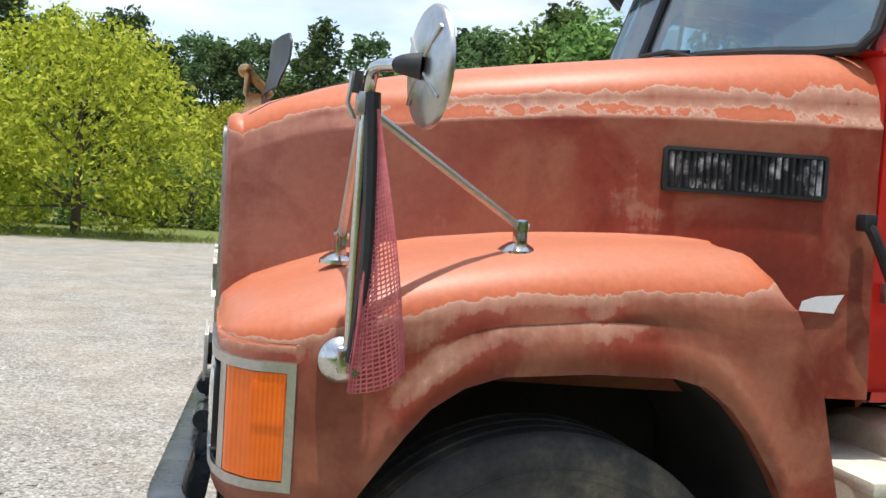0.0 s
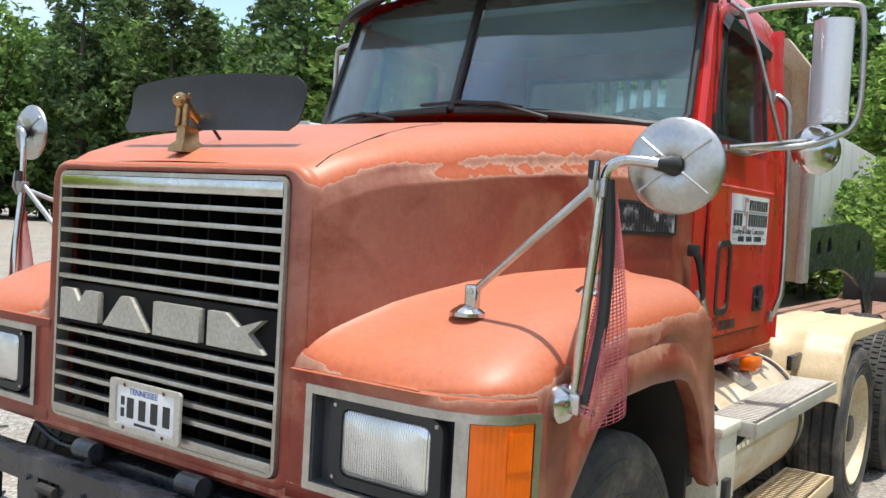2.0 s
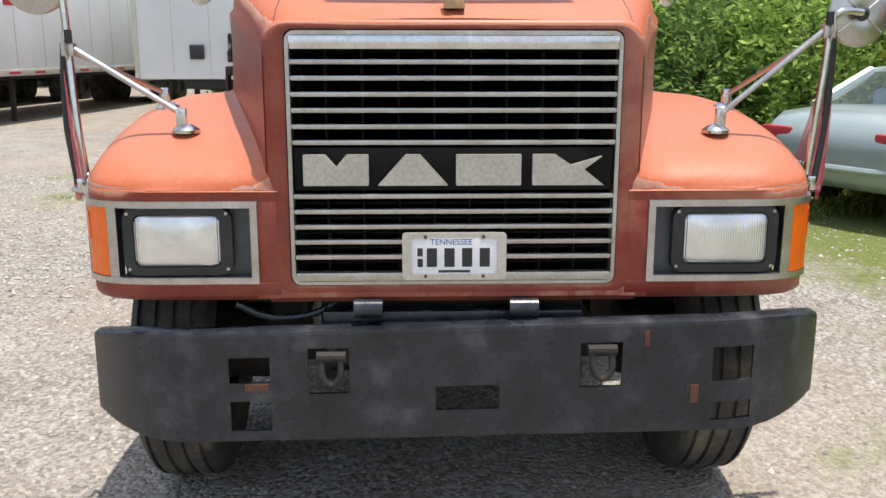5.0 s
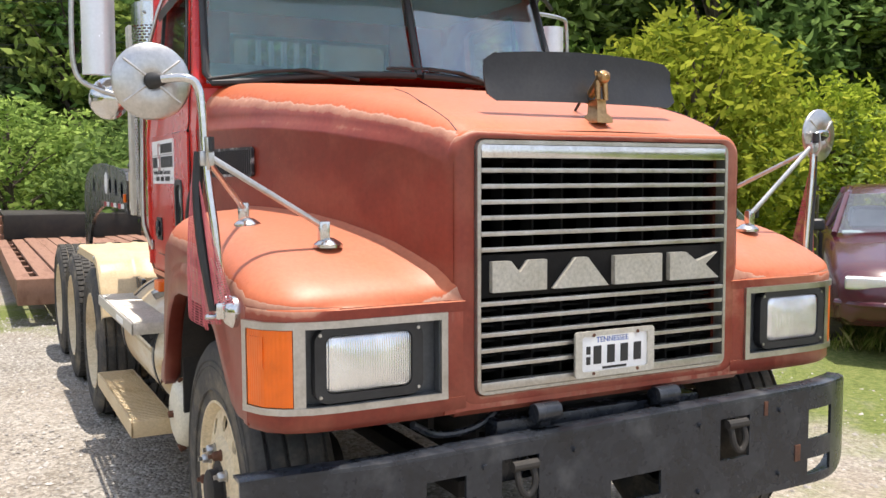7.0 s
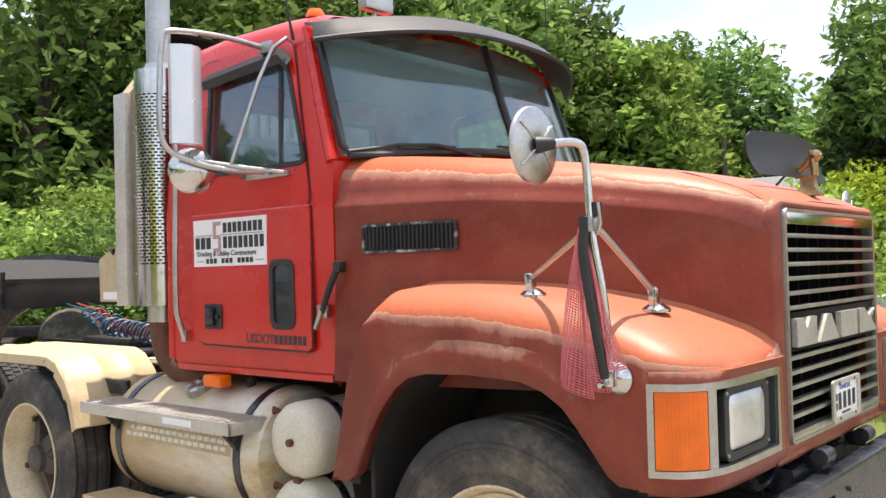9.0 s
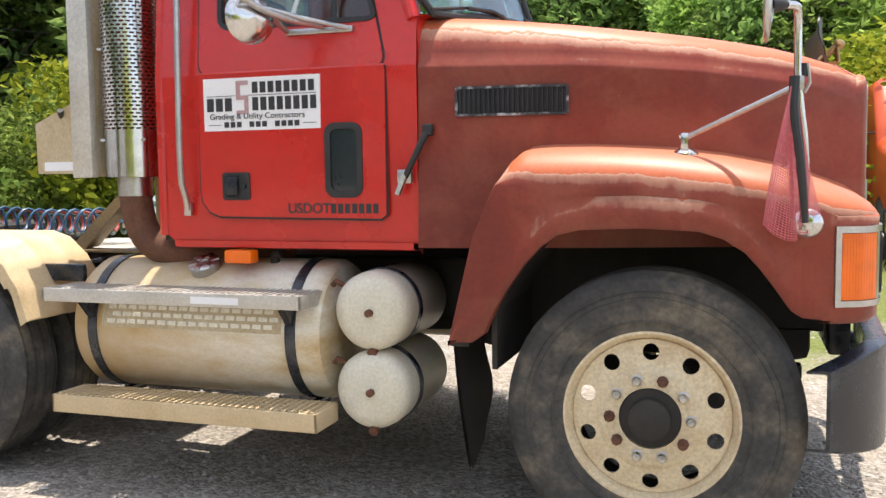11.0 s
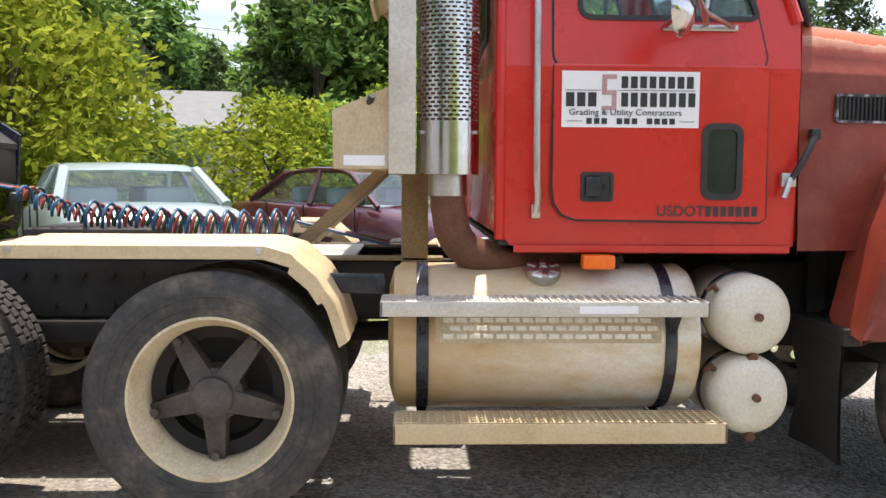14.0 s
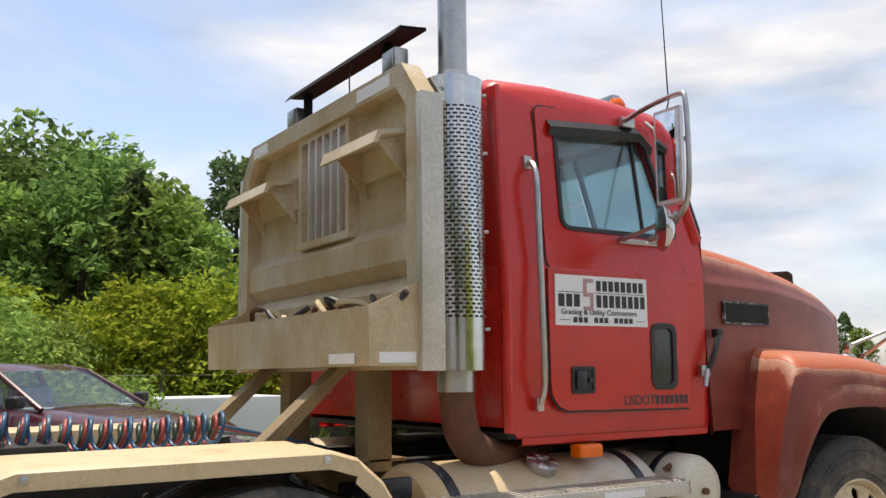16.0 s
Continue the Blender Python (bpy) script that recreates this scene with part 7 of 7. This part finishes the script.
    part("grille_slats", merge(box(2.40, 2.445, -0.25, 0.25, 0.55, 0.66, 0.02), *[box(2.44, 2.458, y - 0.006, y + 0.006, 0.55, 0.66, 0.002, 1) for y in [-0.24 + 0.03 * k for k in range(17)]]), BLACK, gr)
    part("bumper_trim", merge(tube([(2.30, -0.82, 0.46), (2.47, -0.6, 0.46), (2.50, 0, 0.46), (2.47, 0.6, 0.46), (2.30, 0.82, 0.46)], 0.03, 8, smooth=1), tube([(-2.40, -0.8, 0.5), (-2.52, -0.5, 0.5), (-2.52, 0.5, 0.5), (-2.40, 0.8, 0.5)], 0.035, 8)), paint, T)
    return T


def car_pose(x, y, az, back=2.45):
    a = radians(az)
    return Matrix.Translation((x - back * math.cos(a), y - back * math.sin(a), ground_z(x, y) - 0.005)) @ Matrix.Rotation(a, 4, 'Z')


sedan("sedan", MAROON, "dark maroon sedan parked on the grass", car_pose(3.6, -6.85, 130, 0.0))
sedan("sedan", SILVER, "pale silver-green sedan parked by the fence", car_pose(6.6, -5.95, -63, 0.0))


# ---- orange truck nose beside the lot ----
ot = thing("orange_truck", "orange truck with a chrome grille parked on grass", "truck", at=Matrix.Translation((-2.55, -9.0, ground_z(-2.5, -9))) @ Matrix.Rotation(radians(90), 4, 'Z'))
part("cab_body", merge(loft([[(x, y, z) for y, z in rrect(-1.1, 1.1, zb, zt, 0.2)] for x, zb, zt in ((0.0, 0.75, 1.55), (-0.05, 0.7, 1.65), (-1.3, 0.7, 1.85), (-1.35, 0.7, 2.0), (-1.75, 0.7, 2.65), (-1.9, 0.7, 2.75), (-3.2, 0.7, 2.75))], closed=True, caps=True)), ORANGE, ot, smooth=40)
part("grille", merge(box(-0.02, 0.03, -0.7, 0.7, 0.85, 1.45, 0.02), *[box(0.025, 0.045, -0.68, 0.68, 0.88 + 0.07 * k, 0.90 + 0.07 * k, 0.004, 1) for k in range(8)]), CHROME, ot)
part("windscreen", loft([[(-1.36, y, 1.95), (-1.74, y * 0.95, 2.6)] for y in (-0.95, 0, 0.95)]), SIDEGL, ot)
for s in (1, -1):
    part("headlamp", box(-0.02, 0.04, *sorted((s * 0.76, s * 1.02)), 1.0, 1.2, 0.03), HEADLENS, ot); part("mirror_arm", merge(box(-1.5, -1.42, *sorted((s * 1.25, s * 1.4)), 1.7, 2.2, 0.02), rod((-1.5, s * 1.0, 1.9), (-1.46, s * 1.3, 1.9), 0.015, 6)), BLACK, ot)
    part("wheel", lathe([(0, -0.15), (0.48, -0.15), (0.5, -0.1), (0.5, 0.1), (0.48, 0.15), (0, 0.15)], 24, Matrix.Translation((-0.9, s * 0.95, 0.5))), RUBBER, ot)
part("front_bumper", box(0.0, 0.12, -1.15, 1.15, 0.5, 0.78, 0.03), CHROME, ot)
part("roof_lamp", merge(*[box(-2.0, -1.9, y - 0.05, y + 0.05, 2.75, 2.82, 0.02) for y in (-0.6, 0, 0.6)]), AMBER, ot)

# ---- house, poles, wires, fence ----
hs = thing("house", "low house with a grey metal roof behind trees", "house", at=Matrix.Translation((14.0, -28.5, 0.45)) @ Matrix.Rotation(radians(8), 4, 'Z'))
part("wall", box(-5, 4.3, -3, 3, 0, 2.7, 0.02), WALLM, hs)
part("roof", loft([[(x, -3.6, 2.65), (x, 0, 4.2), (x, 3.6, 2.65), (x, 3.6, 2.55), (x, 0, 4.08), (x, -3.6, 2.55)] for x in (-6.2, 5.0)], closed=True, caps=True), ROOFING, hs, smooth=10)
part("porch_post", merge(*[box(x - 0.06, x + 0.06, 3.3, 3.42, 0, 2.6, 0.01) for x in (-5.5, -2, 1.5, 4.5)]), WHITE, hs)
part("window", merge(box(-3.4, -2.2, 3.0, 3.03, 1.0, 2.1, 0.01), box(0.2, 1.4, 3.0, 3.03, 1.0, 2.1, 0.01)), SIDEGL, hs)


def pole(x, y, h, cross=True, tr=False):
    T = thing("utility_pole", "grey weathered timber utility pole with wires", "utility pole", "poles along the road", Matrix.Translation((x, y, ground_z(x, y) - 0.02)))
    part("shaft", tube([(0, 0, 0), (0, 0, h)], [0.15, 0.10], 10), POLE, T)
    if cross: part("crossarm", merge(box(-1.1, 1.1, -0.05, 0.05, h - 0.7, h - 0.58, 0.01), *[rod((u, 0, h - 0.58), (u, 0, h - 0.45), 0.03, 8) for u in (-1, -0.5, 0.5, 1)]), POLE, T)
    if tr: part("transformer", tube([(0.3, 0.0, h - 2.2), (0.3, 0, h - 1.3)], 0.2, 14), ALU, T)


pole(26, -6.6, 9.0, True, True); pole(14.1, -32.7, 6.4, False)
wr_ = thing("overhead_wires", "thin dark overhead wires between poles", "wires")
for k, (z, o) in enumerate(((8.2, 0.8), (7.6, -0.8), (6.9, 0.1), (6.3, 0.1), (5.6, 0.15))):
    for (xa, ya), (xb, yb) in (((26, -6.6), (14.1, -32.7)), ((14.1, -32.7), (-8, -42)), ((26, -6.6), (34, 10))):
        part("wire", tube([(xa + (xb - xa) * t + o * 0.5, ya + (yb - ya) * t + o * 0.5, z - 0.35 * 4 * t * (1 - t) - (0.4 if xb < 0 else 0)) for t in [i / 10 for i in range(11)]], 0.012, 4), BLACK, wr_)
fe = thing("wire_fence", "sagging wire fence on thin posts", "fence")
for k in range(14): part("fence_post", tube([(-4 + 1.6 * k, -11.2 - 0.05 * k, 0.2), (-4 + 1.6 * k, -11.2 - 0.05 * k, 1.55)], 0.03, 6), POLE, fe)
for z in (0.7, 1.05, 1.45): part("fence_wire", tube([(-4 + 1.6 * k, -11.2 - 0.05 * k, z) for k in range(14)], 0.006, 4), STEEL, fe)
tb = thing("white_tank_box", "white painted steel box standing in weeds", "box", at=Matrix.Translation((1.0, -8.6, 0.2)))
part("box_body", box(-1.0, 1.2, -0.5, 0.5, 0, 0.95, 0.03), TRAILER, tb)
# stripped running gear lying in the weeds
jk = thing("scrap_chassis", "stripped rusty trailer running gear lying in weeds", "scrap", at=Matrix.Translation((14.7, -3.0, 0.12)) @ Matrix.Rotation(radians(-123), 4, 'Z'))
part("frame", merge(box(-1.5, 3, -0.5, -0.42, 0.55, 0.72, 0.01), box(-1.5, 3, 0.42, 0.5, 0.55, 0.72, 0.01), *[box(-1.5 + 0.7 * k, -1.42 + 0.7 * k, -0.5, 0.5, 0.58, 0.68, 0.01) for k in range(7)], box(-0.3, 0.6, -0.9, 0.9, 0.4, 0.5, 0.02)), DARK, jk)
for x, y in ((-1.35, 0.75), (-1.35, -0.75), (1.5, 0.75), (1.5, -0.75)):
    part("scrap_wheel", merge(lathe([(0.2, -0.12), (0.46, -0.14), (0.5, -0.08), (0.5, 0.08), (0.46, 0.14), (0.2, 0.12)], 26, Matrix.Translation((x, y, 0.5)))), RUBBER, jk)
    part("scrap_rim", lathe([(0, 0.05), (0.2, 0.08), (0.28, 0.15), (0.29, 0.13)], 20, Matrix.Translation((x, y, 0.5))), STEEL, jk)


# ---- trees ----
def leaf_cloud(rng, centres, radii, per, size, flat=0.6, droop=0.0):
    n = len(centres) * per
    c = np.repeat(np.array(centres), per, axis=0); r = np.repeat(np.array(radii), per)
    d = rng.normal(size=(n, 3)); d /= np.linalg.norm(d, axis=1)[:, None]
    p = c + d * (r * rng.uniform(0.35, 1.0, n) ** 0.6)[:, None] * np.array([1, 1, 0.8])
    u = rng.normal(size=(n, 3)); u[:, 2] *= flat; u[:, 2] -= droop; u /= np.linalg.norm(u, axis=1)[:, None]
    w_ = rng.normal(size=(n, 3)); w_ -= u * (w_ * u).sum(1)[:, None]; w_ /= np.linalg.norm(w_, axis=1)[:, None]
    s = size * rng.uniform(0.6, 1.35, n); a = u * s[:, None]; b = w_ * (s * 0.42)[:, None]
    V = np.stack([p - a, p + b - a * 0.1, p + a, p - b - a * 0.1], axis=1).reshape(-1, 3)
    F = np.arange(4 * n).reshape(n, 4)
    return V, F


def np_mesh(name, V, F, material):
    me = bpy.data.meshes.new(name); me.vertices.add(len(V)); me.vertices.foreach_set("co", V.astype(np.float32).ravel())
    me.loops.add(F.size); me.loops.foreach_set("vertex_index", F.astype(np.int32).ravel())
    me.polygons.add(len(F)); me.polygons.foreach_set("loop_start", np.arange(0, F.size, F.shape[1], dtype=np.int32))
    me.update(calc_edges=True); me.materials.append(material)
    return me


def tree(name, label, seed, h, rad, base, clumps, per, leaf, material, shape="round", group="trees", droop=0.0):
    rng = np.random.default_rng(seed); T = thing(name, label, "bush" if "bush" in name else "tree", group)
    C, Rr, limbs = [], [], []
    for k in range(clumps):
        t = rng.uniform(0, 1)
        if shape == "pine":
            z = base + (h - base) * t ** 0.85; rr = rad * (1 - t) ** 0.8 * rng.uniform(0.55, 1.05) + 0.15; cr = 0.30 * rad * (1 - 0.6 * t) * rng.uniform(0.6, 1.2)
        elif shape == "tallpine":
            z = base + (h - base) * t; rr = rad * (0.5 + 0.6 * math.sin(math.pi * min(1, t * 1.05))) * rng.uniform(0.3, 1.0); cr = 0.33 * rad * rng.uniform(0.6, 1.2)
        else:
            z = base + (h - base) * t; rr = rad * math.sqrt(max(0.02, 1 - (2 * t - 0.85) ** 2 / 1.4)) * rng.uniform(0.45, 1.0); cr = 0.30 * rad * rng.uniform(0.6, 1.25)
        a = rng.uniform(0, 2 * math.pi)
        C.append((rr * math.cos(a), rr * math.sin(a), z)); Rr.append(cr)
    g = [tube([(0, 0, -0.3), (0.05 * h * 0.1, 0, h * 0.35), (0, 0.03 * h * 0.1, h * 0.62), (0, 0, h * 0.9)], [0.024 * h + 0.03, 0.017 * h + 0.02, 0.011 * h + 0.01, 0.012], 8)]
    for k in range(0, min(clumps, 34), 2):
        x, y, z = C[k]; z0 = max(0.15 * h, z * 0.72 - 0.1 * h * (shape == "round"))
        if shape != "round": z0 = z - 0.1
        g.append(tube([(0, 0, z0), (x * 0.5, y * 0.5, z0 + (z - z0) * 0.6), (x, y, z)], [0.008 * h + 0.01, 0.005 * h, 0.008], 5))
    part("trunk", merge(*g), BARK, T)
    V, F = leaf_cloud(rng, C, Rr, per, leaf, 0.6, droop)
    co = new("crown", np_mesh(name + "_crown", V, F, material)); co.parent = T
    return T


random.seed(11)
kinds = [tree("broadleaf_tree", "tall dark green broadleaf tree in a wood", 1, 12, 3.4, 1.0, 105, 46, 0.26, LEAF_DARK),
         tree("broadleaf_tree", "mid green broadleaf tree in a wood", 2, 11, 3.0, 0.8, 100, 46, 0.25, LEAF_MID),
         tree("pine_tree", "dark green spreading conifer", 3, 12, 3.0, 1.0, 120, 40, 0.22, LEAF_PINE, "pine"),
         tree("pine_tree", "tall pine with an open crown", 4, 15, 2.4, 3.0, 95, 44, 0.24, LEAF_PINE, "tallpine"),
         tree("broadleaf_tree", "broad dark green tree with a loose crown", 5, 14, 4.2, 1.5, 120, 48, 0.28, LEAF_DARK)]
bushes = [tree("bush", "yellow-green leafy bush by the fence", 21, 3.0, 1.7, 0.3, 90, 66, 0.078, LEAF_YEL, group="bushes"),
          tree("bush", "mid green leafy bush by the fence", 22, 2.6, 1.6, 0.2, 90, 66, 0.075, LEAF_MID, group="bushes"),
          tree("bush", "dark green weedy bush in rough grass", 23, 2.0, 1.5, 0.1, 80, 62, 0.075, LEAF_DARK, group="bushes")]
willow = tree("willow_tree", "broad yellow-green willow at the edge of the lot", 31, 6.6, 4.0, 0.5, 170, 90, 0.12, LEAF_WILLOW, group="willows", droop=0.7)
used = set()


def plant(src, x, y, s, name=None):
    m = Matrix.Translation((x, y, ground_z(x, y) - 0.05)) @ Matrix.Rotation(random.uniform(0, 6.28), 4, 'Z') @ Matrix.Diagonal((s, s, s * random.uniform(0.92, 1.08), 1))
    if src not in used:
        used.add(src); src.matrix_basis = m; return
    o = copy_thing(src, Matrix.Identity(4)); o.matrix_basis = m


def belt(az0, az1, d0, d1, n, s0, s1, pick):
    for k in range(n):
        a = radians(az0 + (az1 - az0) * (k + random.uniform(-0.4, 0.4)) / n); d = random.uniform(d0, d1)
        b = math.degrees(math.atan2(d * math.sin(a) - 4.4, d * math.cos(a) - 3.5))
        behind = -81 < b < -71 and d < 40          # room for the house
        if behind: d += 16
        plant(kinds[random.choice(pick)], d * math.cos(a), d * math.sin(a), random.uniform(s0, s1) * (1.12 if behind else 1))


belt(114, 68, 64, 74, 50, 0.82, 1.0, (3, 3, 2, 0))
belt(114, 68, 58, 62, 26, 0.45, 0.6, (2, 0, 1))
belt(74, 44, 52, 64, 36, 0.85, 1.08, (2, 3, 0, 4))
belt(46, 4, 42, 52, 42, 0.82, 1.05, (0, 2, 4, 1, 3))
belt(6, -24, 30, 40, 26, 0.66, 0.9, (0, 1, 4, 2))
belt(-20, -46, 27, 38, 22, 0.72, 0.95, (0, 1, 4, 4))
belt(-46, -68, 30, 40, 24, 0.80, 1.0, (0, 1, 4))
belt(-66, -86, 28, 38, 22, 0.58, 0.76, (0, 1, 2, 4))
belt(-86, -98, 27, 36, 12, 0.60, 0.76, (0, 1, 2, 4))
belt(-96, -118, 32, 42, 16, 0.58, 0.76, (0, 1, 3, 4))
belt(-116, -160, 48, 64, 20, 0.34, 0.5, (0, 1, 2))
belt(-86, -100, 21, 25, 6, 0.5, 0.6, (1, 2, 0))
for x, y, s in ((-4.5, 28, 0.95), (-9.5, 29, 0.9), (0.6, 45.0, 0.95), (-15, 31, 0.9)): plant(willow, x, y, s)
for k in range(26):
    x = -6 + 0.95 * k + random.uniform(-0.3, 0.3)
    if 5.6 < x < 8.9: continue
    plant(bushes[random.choice((0, 0, 0, 1, 1))], x, -12.4 - random.uniform(0, 1.8) - (2.5 if 11 < x < 17 else 0), random.uniform(0.75, 1.12))
for x, y, s, k in ((9.0, -8.8, 1.25, 0), (10.6, -9.6, 1.3, 0), (12.2, -9.0, 1.0, 1), (13.5, -7.0, 1.1, 1), (15, -5.5, 1.2, 2), (16.5, -3.6, 1.2, 1), (18, -1.5, 1.3, 2), (19.5, -7.5, 1.5, 1), (21, 1.0, 1.4, 1), (22, 3.5, 1.4, 2), (17.5, -9.5, 1.5, 2), (5.5, -11, 0.9, 0), (3.6, -10.6, 0.9, 1), (24, -10, 1.6, 1), (26, -3, 1.6, 2), (27, 5, 1.5, 1), (2.2, -8.2, 0.5, 1), (14, -12, 1.4, 1), (-9, -16, 1.1, 1), (-12, -19, 1.2, 2)): plant(bushes[k], x, y, s)
for k in range(16): plant(bushes[random.choice((1, 2, 2))], -18 + 2.4 * k, 34 + random.uniform(0, 6) + abs(k - 8) * 0.3 + (14 if k > 8 else 0), random.uniform(0.8, 1.3))

# ---- grass and loose stones ----
rng = np.random.default_rng(77)


def blades(n, fx_, h0, h1):
    xy = fx_(n); n = len(xy); a = rng.uniform(0, 2 * np.pi, n); h = rng.uniform(h0, h1, n) * rng.uniform(0.5, 1, n); wd = rng.uniform(0.0015, 0.004, n) * (1 + h)
    z = np.array([ground_z(x, y) for x, y in xy]) - 0.01
    d = np.stack([np.cos(a), np.sin(a)], 1); lean = rng.normal(size=(n, 2)) * h[:, None] * 0.35
    A = np.column_stack([xy - d * wd[:, None], z]); B = np.column_stack([xy + d * wd[:, None], z])
    M_ = np.column_stack([xy + lean * 0.4 + d * wd[:, None] * 0.7, z + h * 0.6]); T_ = np.column_stack([xy + lean, z + h])
    return np.stack([A, B, M_, T_], 1).reshape(-1, 3), np.arange(4 * n).reshape(n, 4)


def patchy(x0, x1, y0, y1, thr):
    def f(n):
        p = np.column_stack([rng.uniform(x0, x1, n), rng.uniform(y0, y1, n)])
        keep = [noise.noise(Vector((x * 0.5, y * 0.5, 3.0))) + 0.35 * noise.noise(Vector((x * 1.7, y * 1.7, 9.0))) > thr + 1.3 * (1 - min(1, min(x - x0, x1 - x, y - y0, y1 - y) / 1.6)) for x, y in p]
        return p[np.array(keep)]
    return f


zones = [(60000, (5.0, 19, -8.5, -1.2, -0.9), 0.04, 0.2), (75000, (-1, 12, -10, -4.2, -0.8), 0.06, 0.26), (30000, (3, 14, -4.6, -2.3, -0.02), 0.03, 0.11), (16000, (11, 22, -9, 0.8, -0.7), 0.15, 0.6), (9000, (6.5, 12, 1.6, 4.2, 0.02), 0.04, 0.14), (9000, (-14, 2, 24.5, 29, -0.4), 0.08, 0.3), (9000, (-12, -1, -16, -6, -0.5), 0.08, 0.3), (9000, (-2, 7, -12, -9.5, -0.7), 0.2, 0.8)]
gv_ = [blades(n, patchy(*z_), a, b) for n, z_, a, b in zones]
off, VV, FF = 0, [], []
for V, F in gv_: VV.append(V); FF.append(F + off); off += len(V)
tagged(new("grass", np_mesh("grass", np.concatenate(VV), np.concatenate(FF), GRASSM)), "patchy green and straw-coloured grass and weeds", "grass", kind="stuff")
n = 26000
xy = np.column_stack([rng.uniform(-3, 9, n), rng.uniform(0.4, 5.5, n)])
xy = np.concatenate([xy, np.column_stack([rng.uniform(-4, 8, 9000), rng.uniform(-4, 0.5, 9000)])])
n = len(xy); s = 0.004 + 0.016 * rng.uniform(0, 1, n) ** 3; z = np.array([ground_z(x, y) for x, y in xy]) + s * 0.15
oct_ = np.array([(1, 0, 0), (0, 1, 0), (-1, 0, 0), (0, -1, 0), (0, 0, 0.8), (0, 0, -0.6)], float)
ang = rng.uniform(0, 6.28, n); jit = rng.uniform(0.6, 1.3, (n, 6, 3))
P_ = oct_[None] * jit * s[:, None, None]; ca, sa = np.cos(ang)[:, None], np.sin(ang)[:, None]
Q = np.stack([P_[..., 0] * ca - P_[..., 1] * sa, P_[..., 0] * sa + P_[..., 1] * ca, P_[..., 2]], -1) + np.column_stack([xy, z])[:, None, :]
tri_ = np.array([(0, 1, 4), (1, 2, 4), (2, 3, 4), (3, 0, 4)])
tagged(new("loose_stones", np_mesh("loose_stones", Q.reshape(-1, 3), (tri_[None] + 6 * np.arange(n)[:, None, None]).reshape(-1, 3), STONEM)), "loose grey gravel stones on the lot", "gravel", kind="stuff")
